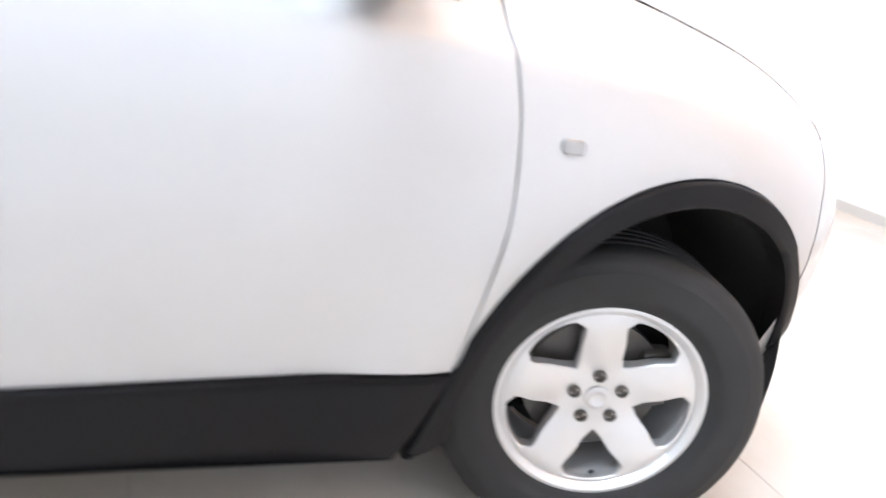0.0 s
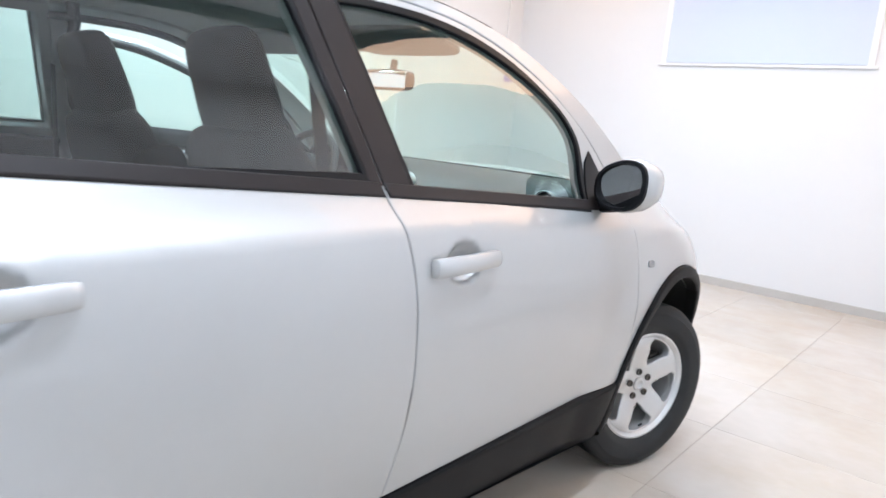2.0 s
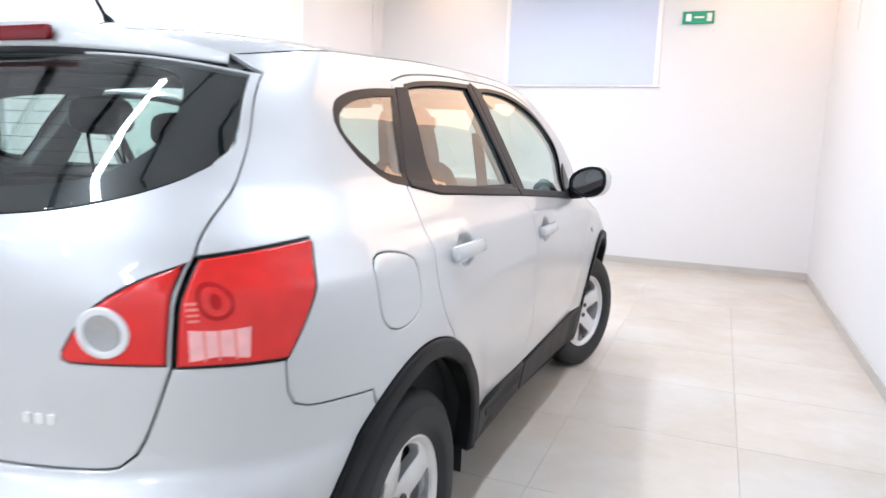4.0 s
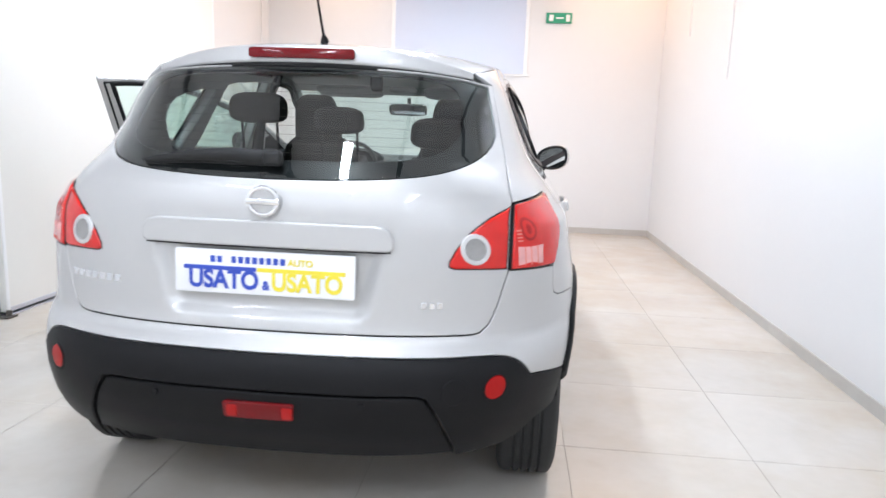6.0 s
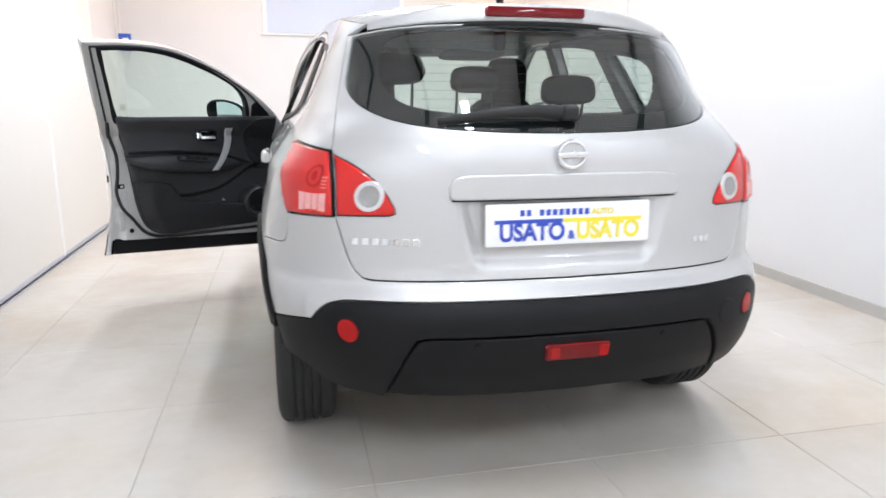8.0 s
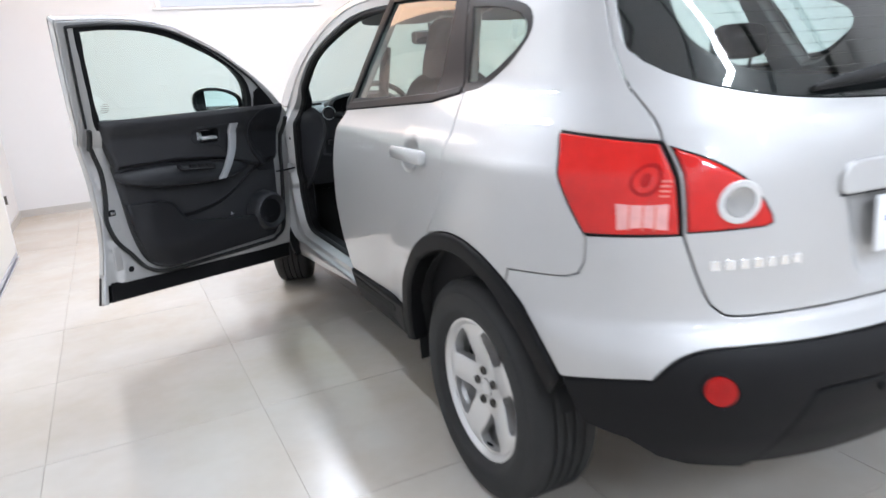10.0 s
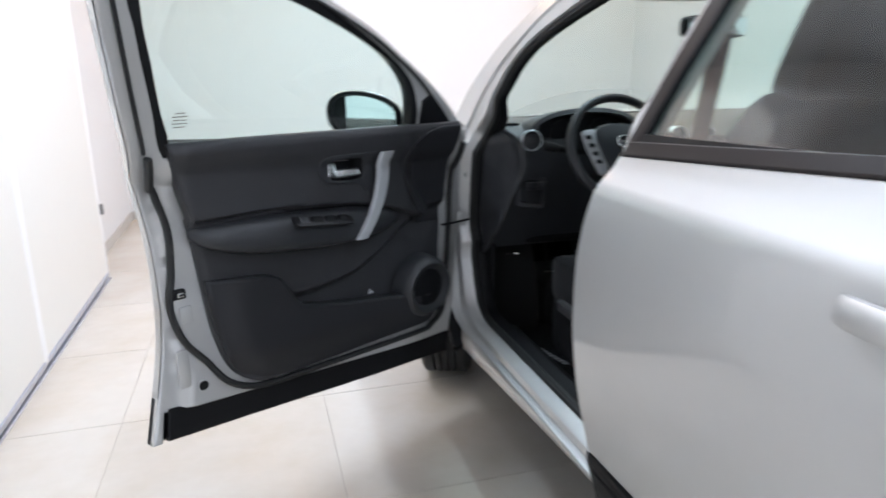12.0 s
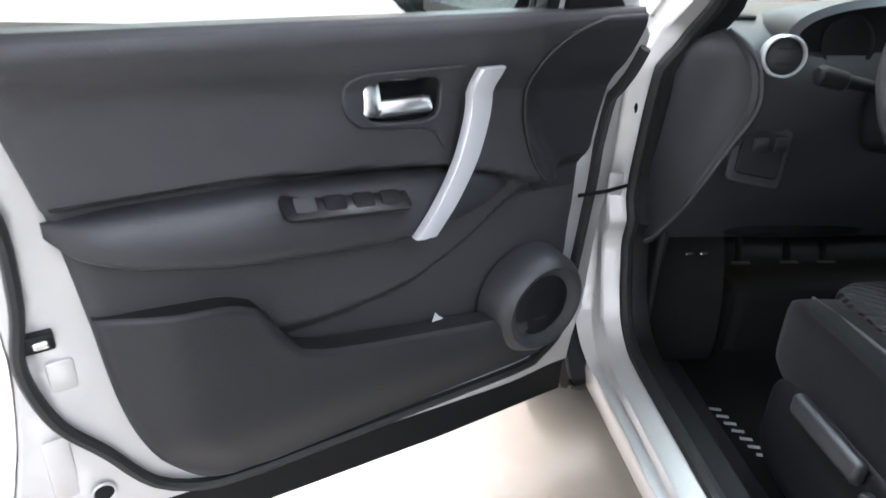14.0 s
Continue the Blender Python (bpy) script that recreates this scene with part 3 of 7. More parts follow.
for cy, cz in ((5.35, 2.40), (3.82, 1.84)):
    thing("wall_cable", "thin white cable hanging on white wall", "cable", from_bm("wall_cable", sweep([(XR - 0.008, cy, cz), (XR - 0.008, cy, ZC - 0.01)], 0.006, 8), FRAMEWHITE), group="cables on the wall")

# Battens for every lamp, the added fill lights too.
first = None
for lx, ly in TUBES_AND_FILL:
    if first is None:
        first = thing("ceiling_lamp", "white ceiling batten with bright tube diffuser, in a set mostly added as fill", "ceiling lamp", from_bm("housing", rbox((LAMP_WIDTH + 0.03, LAMP_LENGTH + 0.06, 0.06), 0.006, 2, (0, 0, ZC - 0.032)), FRAMEWHITE), group="ceiling lamps")
        part("diffuser", from_bm("diffuser", rbox((LAMP_WIDTH, LAMP_LENGTH, 0.035), 0.012, 3, (0, 0, ZC - 0.080)), TUBE), first, "glowing white diffuser")
        first.matrix_basis = pose(lx, ly, 0)
    else:
        copy_thing(first, pose(lx, ly, 0))

# ---------------------------------------------------------------- the car
car = thing("car", "silver metallic compact crossover car, one front door open", "car")

# lines of the flank, (y, z)
DOOR_FRONT = spline([(2.225, 1.105), (2.25, 1.0), (2.272, 0.88), (2.278, 0.75), (2.262, 0.62), (2.24, 0.455)])
DOOR_MID = spline([(1.088, 1.135), (1.115, 1.03), (1.136, 0.92), (1.145, 0.80), (1.143, 0.68), (1.128, 0.57), (1.098, 0.455)])
B_LINE = straight([(1.088, 1.135), (0.985, 1.556)])
DOOR_REAR = spline([(0.335, 1.492), (0.255, 1.32), (0.185, 1.20), (0.135, 1.10), (0.11, 1.0), (0.125, 0.88), (0.185, 0.795)])
FRAME_FRONT = spline([(0.985, 1.556), (1.2, 1.563), (1.36, 1.558), (1.50, 1.537), (1.65, 1.490), (1.80, 1.425), (1.93, 1.348), (2.03, 1.282), (2.13, 1.202), (2.19, 1.146), (2.225, 1.105)])
FRAME_REAR = spline([(0.985, 1.556), (0.70, 1.545), (0.45, 1.520), (0.335, 1.492)])
RAIL = spline([(-0.267, 1.492), (-0.12, 1.517), (0.05, 1.54), (0.3, 1.558), (0.6, 1.578), (0.985, 1.590), (1.2, 1.594), (1.40, 1.586), (1.55, 1.563), (1.73, 1.515), (1.97, 1.410), (2.17, 1.295), (2.34, 1.187), (2.43, 1.115)])
HOOD_LINE = spline([(2.43, 1.115), (2.6, 1.085), (2.85, 1.035), (3.05, 0.98), (3.2, 0.92)])
REAR_A, REAR_B, FRONT_A, FRONT_B, FRONT_ARCH = 0.485, 0.488, 0.425, 0.500, 2.652
SILL_Z = 0.455


def arch_line(hub, a, b, t0, t1):
    return ellipse(hub, HUB_Z, a, b, t0, t1)


def ang(hub, a, b, y=None, z=None, front=True):
    if y is not None:
        return math.degrees(math.acos((y - hub) / a))
    t = math.degrees(math.asin((z - HUB_Z) / b))
    return t if front else 180 - t


G_FRONT = [(1.180, 1.132), (1.075, 1.523), (1.2, 1.532), (1.36, 1.527), (1.50, 1.503), (1.64, 1.458), (1.785, 1.394), (1.90, 1.322), (1.965, 1.24), (1.988, 1.068)]
G_REAR = [(1.045, 1.165), (0.943, 1.527), (0.70, 1.515), (0.50, 1.495), (0.418, 1.480), (0.338, 1.180)]
G_QUARTER = [(0.196, 1.207), (0.322, 1.458), (0.18, 1.446), (0.05, 1.424), (-0.03, 1.392), (-0.052, 1.352), (-0.03, 1.312), (0.03, 1.262), (0.11, 1.220)]


def window_loop(pts, sharp):
    """A window outline: smooth through its points but for the sharp corners."""
    n, out = len(pts), []
    idx = [i for i in range(n) if i in sharp]
    for a, b in zip(idx, idx[1:] + [idx[0] + n]):
        seg = [pts[i % n] for i in range(a, b + 1)]
        out.append(spline(seg) if len(seg) > 2 else straight(seg))
    return join(*out)


L_FRONT = by_y(window_loop(G_FRONT, (0, 1, 9)))
L_REAR = by_y(window_loop(G_REAR, (0, 1, 4, 5)))
L_QUARTER = by_y(window_loop(G_QUARTER, (0, 1)))


def dish(cy, cz):
    """The scoop behind a door grip."""
    c = by_y([(cy, cz)])[0]

    def f(s, z):
        r = np.hypot((s - c[0]) / 0.070, (z - c[1]) / 0.056)
        return -0.026 * (1 - sstep(0.45, 1.0, r))

    return f, (c[0], c[1], 0.095, 0.011)


FH, RH = (1.300, 0.976), (0.338, 1.013)
fd_f, fd_fine = dish(*FH)
rd_f, rd_fine = dish(*RH)

front_outline = by_y(join(B_LINE[::-1], DOOR_MID, straight([(1.098, SILL_Z), (2.24, SILL_Z)]), DOOR_FRONT[::-1], FRAME_FRONT[::-1]))
t_in = ang(REAR_HUB, REAR_A, REAR_B, y=0.185)
t_lo = ang(REAR_HUB, REAR_A, REAR_B, z=0.468)
rear_outline = by_y(join(FRAME_REAR, DOOR_REAR, arch_line(REAR_HUB, REAR_A, REAR_B, t_in, t_lo), straight([(0.474, 0.468), (1.098, SILL_Z)]), DOOR_MID[::-1], B_LINE))
SK_FRONT = sheet("front_door_skin", PAINT, front_outline, [L_FRONT], 0.03, disp=fd_f, fine=[fd_fine], thick=0.04)
SK_REAR = sheet("rear_door_skin", PAINT, rear_outline, [L_REAR], 0.03, disp=rd_f, fine=[rd_fine], thick=0.04)
GL_FRONT = sheet("door_glass", GLASS, L_FRONT, (), 0.06, gap=-0.006, bev=0.001, thick=0.004, lift=-0.010)
GL_REAR = sheet("door_glass", GLASS, L_REAR, (), 0.06, gap=-0.006, bev=0.001, thick=0.004, lift=-0.010)
GL_QUARTER = sheet("quarter_glass", GLASS, L_QUARTER, (), 0.06, gap=0.001, bev=0.001, thick=0.004, lift=-0.002)
RIM_FRONT = sheet("window_seal", BLACK, shrink(clean(L_FRONT), -0.012), [shrink(clean(L_FRONT), 0.006)], 0.03, gap=0, bev=0.002, thick=0.012, lift=0.002)
RIM_REAR = sheet("window_seal", BLACK, shrink(clean(L_REAR), -0.012), [shrink(clean(L_REAR), 0.006)], 0.03, gap=0, bev=0.002, thick=0.012, lift=0.002)
RIM_QUARTER = sheet("window_seal", BLACK, shrink(clean(L_QUARTER), -0.012), [shrink(clean(L_QUARTER), 0.014)], 0.03, gap=0, bev=0.002, thick=0.01, lift=0.001)
BELT_F = sheet("belt_moulding", PILLAR, by_y(join(straight([(1.098, 1.122), (2.16, 1.052)]), straight([(2.16, 1.082), (1.088, 1.152)]))), (), 0.04, gap=0, bev=0.004, thick=0.02, lift=0.007)
BELT_R = sheet("belt_moulding", PILLAR, by_y(join(straight([(0.195, 1.192), (0.34, 1.166), (1.086, 1.123)]), straight([(1.076, 1.153), (0.34, 1.194), (0.205, 1.212)]))), (), 0.04, gap=0, bev=0.004, thick=0.02, lift=0.007)
PIL_F = sheet("pillar_cover", PILLAR, by_y(join(straight([(1.0885, 1.145), (0.9875, 1.548)]), straight([(1.068, 1.528), (1.172, 1.142)]))), (), 0.05, gap=0.001, bev=0.002, thick=0.01, lift=0.004)
PIL_R = sheet("pillar_cover", PILLAR, by_y(join(straight([(1.0865, 1.145), (0.9855, 1.546)]), straight([(0.945, 1.532), (1.048, 1.150)]))), (), 0.05, gap=0.001, bev=0.002, thick=0.01, lift=0.004)
PIL_C = sheet("pillar_cover", PILLAR, by_y(join(straight([(0.340, 1.184), (0.420, 1.482)]), straight([(0.343, 1.474), (0.265, 1.32), (0.198, 1.209)]))), (), 0.05, gap=0.001, bev=0.002, thick=0.01, lift=0.004)
SAIL = sheet("mirror_sail", BLACK, by_y(join(straight([(1.99, 1.078), (2.00, 1.205)]), straight([(2.03, 1.240), (2.175, 1.108), (2.15, 1.065)]))), (), 0.05, gap=0, bev=0.003, thick=0.02, lift=0.006)
CLAD_F = sheet("door_cladding", CLAD, by_y(join(straight([(1.10, SILL_Z), (1.065, 0.334)]), straight([(2.17, 0.258), (2.245, SILL_Z)]))), (), 0.05, gap=0.002, bev=0.008, thick=0.03, lift=0.010)
CLAD_R = sheet("door_cladding", CLAD, by_y(join(straight([(0.478, 0.468), (0.492, 0.345)]), straight([(1.062, 0.335), (1.10, SILL_Z)]))), (), 0.05, gap=0.002, bev=0.008, thick=0.03, lift=0.010)
MOULD_R = sheet("cladding_strip", DARK, by_y(join(straight([(0.58, 0.44), (0.60, 0.405)]), straight([(1.05, 0.395), (1.06, 0.432)]))), (), 0.05, gap=0, bev=0.004, thick=0.01, lift=0.015)

# quarter panel, fender, bumpers
t_q0 = ang(REAR_HUB, REAR_A, REAR_B, y=0.185)
t_q1 = ang(REAR_HUB, REAR_A, REAR_B, y=-0.255)
SEAM_D = [(0.690, 1.096), (0.679, 1.14), (0.6645, 1.20), (0.651, 1.255), (0.640, 1.30), (0.628, 1.35), (0.6155, 1.40), (0.602, 1.455)]
LAMP_OUT = [(-0.462, 0.899), (-0.422, 0.962), (-0.380, 1.028), (-0.341, 1.088), (-0.328, 1.106), (-0.330, 1.115)]
BUMPER_SEAM = spline([(-0.262, 0.786), (-0.35, 0.792), (-0.425, 0.797), (-0.452, 0.808), (-0.464, 0.835), (-0.466, 0.892)])
quarter_outline = join(
    by_y(RAIL[RAIL[:, 0] <= 0.986]), by_y(FRAME_REAR), by_y(DOOR_REAR), by_y(arch_line(REAR_HUB, REAR_A, REAR_B, t_q0, t_q1)),
    by_y(BUMPER_SEAM), by_y(spline(LAMP_OUT)), straight([by_y([(-0.330, 1.115)])[0], by_x([(0.692, 1.096)])[0]]), by_x(spline(SEAM_D)))
FLAP = by_y(spline([(0.0, 0.985), (-0.012, 1.035), (-0.06, 1.055), (-0.15, 1.062), (-0.195, 1.04), (-0.205, 0.98), (-0.195, 0.915), (-0.15, 0.892), (-0.07, 0.897), (-0.015, 0.925)], closed=True))
SK_QUARTER = sheet("quarter_skin", PAINT, quarter_outline, [L_QUARTER], 0.03)
SK_QUARTER_R = sheet("quarter_skin", PAINT, quarter_outline, [L_QUARTER, FLAP], 0.03)
SK_FLAP = sheet("fuel_flap", PAINT, FLAP, (), 0.03, gap=0.0015)
t_f0 = ang(FRONT_ARCH, FRONT_A, FRONT_B, z=0.47, front=False)
t_f1 = ang(FRONT_ARCH, FRONT_A, FRONT_B, z=0.62)
fender_outline = by_y(join(straight([(2.43, 1.115), (2.225, 1.105)]), DOOR_FRONT, arch_line(FRONT_ARCH, FRONT_A, FRONT_B, t_f0, t_f1), straight([(3.02, 0.64), (3.05, 0.98)]), HOOD_LINE[HOOD_LINE[:, 0] < 3.05][::-1]))
SK_FENDER = sheet("fender_skin", PAINT, fender_outline, (), 0.03)
HEADLAMP = sheet("headlamp", CLEARLENS, by_y(join(straight([(3.047, 0.905), (3.049, 0.984)]), straight([(3.12, 0.957), (3.2, 0.924), (3.2, 0.905)]))), (), 0.03, gap=0, bev=0.003, thick=0.02, lift=0.001)
pillar_outline = by_y(join(FRAME_FRONT, straight([(2.225, 1.105), (2.43, 1.115)]), RAIL[RAIL[:, 0] >= 0.985][::-1]))
SK_PILLAR = sheet("roof_pillar_skin", PAINT, pillar_outline, (), 0.03, gap=0.0012)


def clad_ring(hub, a, b, a2, b2, t0, t1, u0, u1):
    return by_y(join(arch_line(hub, a, b, t0, t1), arch_line(hub, a2, b2, u1, u0)))


ARCH_R = sheet("arch_cladding", CLAD, clad_ring(REAR_HUB, REAR_A, REAR_B, 0.425, 0.435, ang(0, REAR_A, REAR_B, z=0.335), 153, 2, 158), (), 0.03, gap=0.001, bev=0.010, thick=0.06, lift=0.014)
ARCH_F = sheet("arch_cladding", CLAD, by_y(join(straight([(2.182, 0.262), (2.236, SILL_Z)]), arch_line(FRONT_ARCH, FRONT_A, FRONT_B, 163, 20), arch_line(FRONT_ARCH, 0.385, 0.450, 14, 174), straight([(2.262, 0.285), (2.182, 0.262)]))), (), 0.03, gap=0.001, bev=0.008, thick=0.05, lift=0.014)

# tail: outlines (x, z) of the right half; loops run over both halves
def both_sides(half):
    """A loop over both sides from its right half, listed from the middle round to the middle."""
    h = np.array(half, float)
    return np.concatenate([h, (h * (-1, 1))[::-1]])


GATE_LOW = join(straight([(0.0, 0.713), (0.30, 0.715), (0.575, 0.717)]), spline([(0.575, 0.717), (0.615, 0.722), (0.640, 0.745), (0.662, 0.80), (0.690, 0.902)]))
REAR_WINDOW = join(spline([(0.0, 1.150), (0.22, 1.155), (0.42, 1.170), (0.53, 1.195), (0.600, 1.235), (0.626, 1.285), (0.617, 1.34), (0.590, 1.446)]), spline([(0.590, 1.446), (0.50, 1.461), (0.375, 1.473), (0.2, 1.480), (0.0, 1.483)]))
gate_half = join(by_x(GATE_LOW), by_x(straight([(0.690, 0.902), (0.690, 1.096)])), by_x(spline(SEAM_D)), by_x(spline([(0.602, 1.455), (0.50, 1.471), (0.375, 1.483), (0.2, 1.490), (0.0, 1.493)])))
window_half = by_x(REAR_WINDOW)


def box_sd(s, z, w0, w1, z0, z1, r):
    """Signed distance, roughly, to a trapezoid with rounded corners."""
    zc, hz = (z0 + z1) / 2, (z1 - z0) / 2
    w = w0 + (w1 - w0) * np.clip((z - z0) / (z1 - z0), 0, 1)
    dx, dz = np.abs(s) - (w - r), np.abs(z - zc) - (hz - r)
    return np.hypot(np.maximum(dx, 0), np.maximum(dz, 0)) + np.minimum(np.maximum(dx, dz), 0) - r


def gate_relief(s, z):
    cut = box_sd(s, z, 0.285, 0.345, 0.752, 0.99, 0.045)
    out = -0.023 * sstep(0.014, -0.036, cut)
    return out


SK_GATE = sheet("tailgate_skin", PAINT, both_sides(gate_half), [both_sides(window_half)], 0.015, gap=0.0028, disp=gate_relief, thick=0.03)
grip_loop = by_x(np.array(both_sides(join(straight([(0.0, 0.957), (0.352, 0.957)]), spline([(0.352, 0.957), (0.366, 0.965), (0.366, 0.995), (0.350, 1.022), (0.31, 1.031)]), straight([(0.31, 1.031), (0.0, 1.033)])))))
SK_GRIP = sheet("gate_grip", PAINT, grip_loop, (), 0.03, gap=0.001, bev=0.006, thick=0.045, lift=0.015)
# Thin dark strip painted in as the grip's shadow line.
grip_slot = by_x(np.array(both_sides(straight([(0.0, 0.9525), (0.358, 0.9525), (0.358, 0.960), (0.0, 0.960)]))))
SK_GRIP_SHADOW = sheet("grip_slot", DARK, grip_slot, (), 0.03, gap=0, bev=0.001, thick=0.01, lift=0.0025)
GL_BACK = sheet("rear_window", REARGLASS, both_sides(window_half), (), 0.05, gap=0.001, bev=0.001, thick=0.004, lift=-0.002)
# black printed border of the rear window
clear_half = by_x(join(spline([(0.0, 1.205), (0.30, 1.212), (0.46, 1.235), (0.520, 1.29), (0.522, 1.37), (0.49, 1.432), (0.41, 1.456), (0.2, 1.468), (0.0, 1.470)])))
FRIT = sheet("window_border", BLACK, both_sides(window_half), [both_sides(clear_half)], 0.05, gap=0.002, bev=0.001, thick=0.003, lift=-0.0075)

lamp_in = join(by_x(spline([(0.535, 0.907), (0.515, 0.915), (0.517, 0.935), (0.535, 0.970), (0.572, 1.018), (0.625, 1.060), (0.686, 1.090)])), by_x(straight([(0.686, 1.090), (0.686, 0.903), (0.535, 0.907)])))
lamp_out = join(by_x(straight([(0.694, 0.902), (0.694, 1.093)])), straight([by_x([(0.694, 1.093)])[0], by_y([(-0.331, 1.114)])[0]]), by_y(spline(LAMP_OUT)[::-1]), straight([by_y([(-0.462, 0.899)])[0], by_x([(0.694, 0.902)])[0]]))
LAMP_I = sheet("inner_lens", RED, lamp_in, (), 0.02, gap=0.0065, bev=0.006, thick=0.03, lift=0.007)
LAMP_O = sheet("outer_lens", RED, lamp_out, (), 0.02, gap=0.004, bev=0.006, thick=0.03, lift=0.007)
LAMP_IB = sheet("lamp_border", BLACK, lamp_in, (), 0.04, gap=0.0005, bev=0.003, thick=0.03, lift=0.001)
LAMP_OB = sheet("lamp_border", BLACK, lamp_out, (), 0.04, gap=0.0005, bev=0.003, thick=0.03, lift=0.001)


def disc(cx, cz, r, kind=by_x, n=28):
    c = kind([(cx, cz)])[0]
    return np.array([(c[0] + r * math.cos(2 * math.pi * k / n), c[1] + r * math.sin(2 * math.pi * k / n)) for k in range(n)])


LAMP_RING = sheet("reversing_lamp_ring", ALLOY, disc(0.590, 0.968, 0.045), [disc(0.590, 0.968, 0.031)], 0.02, gap=0, bev=0.003, thick=0.01, lift=0.011)
LAMP_EYE = sheet("reversing_lamp", CLEARLENS, disc(0.590, 0.968, 0.032), (), 0.008, gap=0, bev=0.002, thick=0.012, lift=0.0115, disp=lambda s, z: -0.0035 * (1 - ((s - by_x([(0.590, 0.968)])[0][0]) ** 2 + (z - 0.968) ** 2) / 0.034 ** 2).clip(0, 1))
tsplit = by_x([(0.694, 1.0)])[0][0]
LAMP_TURN = sheet("turn_signal", PINK, np.array([(tsplit + 0.010, 0.914), (tsplit + 0.115, 0.913), (tsplit + 0.122, 0.972), (tsplit + 0.012, 0.972)]), (), 0.02, gap=0.001, bev=0.002, thick=0.008, lift=0.0085)
BRAKE_AT = np.array([(tsplit + 0.066, 1.018)])
LAMP_BRAKE = sheet("brake_reflector", BRAKERED, BRAKE_AT + [(0.034 * math.cos(a), 0.034 * math.sin(a)) for a in np.linspace(0, 6.283, 29)[:-1]], [BRAKE_AT + [(0.024 * math.cos(a), 0.024 * math.sin(a)) for a in np.linspace(0, 6.283, 25)[:-1]]], 0.02, gap=0, bev=0.002, thick=0.006, lift=0.0078)
LAMP_BULB = sheet("brake_bulb", BRAKERED, BRAKE_AT + [(0.011 * math.cos(a), 0.015 * math.sin(a)) for a in np.linspace(0, 6.283, 17)[:-1]], (), 0.02, gap=0, bev=0.002, thick=0.006, lift=0.0078)
# Pale bars that paint in highlights on the lens facets.
LAMP_HIGHLIGHTS = [sheet("lens_rib", LENSBAR, np.array([(tsplit + 0.014, z), (tsplit + 0.034, z), (tsplit + 0.034, z + 0.005), (tsplit + 0.014, z + 0.005)]), (), 0.02, gap=0, bev=0.001, thick=0.004, lift=0.0078) for z in (0.984, 0.994, 1.004, 1.014)]
TURN_RIBS = [sheet("signal_rib", LENSBAR, np.array([(tsplit + u, 0.914), (tsplit + u + 0.004, 0.914), (tsplit + u + 0.005, 0.968), (tsplit + u + 0.001, 0.968)]), (), 0.02, gap=0, bev=0.001, thick=0.004, lift=0.0096) for u in (0.036, 0.060, 0.088)]

BLACK_TOP = join(straight([(0.0, 0.665), (0.30, 0.667), (0.60, 0.668)]), spline([(0.60, 0.668), (0.68, 0.664), (0.725, 0.648), (0.757, 0.618), (0.772, 0.592)]))
side_cut = by_y(spline([(-0.60, 0.590), (-0.50, 0.572), (-0.44, 0.560)]))
t_b = ang(REAR_HUB, REAR_A, REAR_B, y=-0.43)
bump_half = join(by_x(BLACK_TOP), side_cut, by_y(arch_line(REAR_HUB, REAR_A, REAR_B, t_b, t_q1)), by_y(BUMPER_SEAM), straight([by_y([(-0.466, 0.897)])[0], by_x([(0.690, 0.902)])[0]]), by_x(GATE_LOW[::-1]))
SK_BUMPER = sheet("bumper_skin", PAINT, both_sides(bump_half), (), 0.028, thick=0.03)
VALANCE = join(straight([(0.0, 0.561), (0.44, 0.564)]), spline([(0.44, 0.564), (0.475, 0.558), (0.497, 0.525), (0.53, 0.455), (0.562, 0.352)]))
low_half = join(by_x(straight([(0.562, 0.348), (0.68, 0.362), (0.735, 0.382)])), by_y(straight([(-0.56, 0.428), (-0.47, 0.45)])), by_y(arch_line(REAR_HUB, REAR_A, REAR_B, ang(0, REAR_A, REAR_B, z=0.45, front=False), t_b)), side_cut[::-1], by_x(BLACK_TOP[::-1]))
SK_LOW = sheet("bumper_lower", CLAD, both_sides(join(by_x(VALANCE), low_half)), (), 0.03, gap=0.002, bev=0.005, thick=0.03, lift=0.002)
val_half = join(by_x(straight([(0.0, 0.335), (0.35, 0.340), (0.562, 0.350)])), by_x(VALANCE[::-1]))
SK_VAL = sheet("bumper_valance", CLAD, both_sides(val_half), (), 0.03, gap=0.006, bev=0.006, thick=0.03, lift=-0.004)

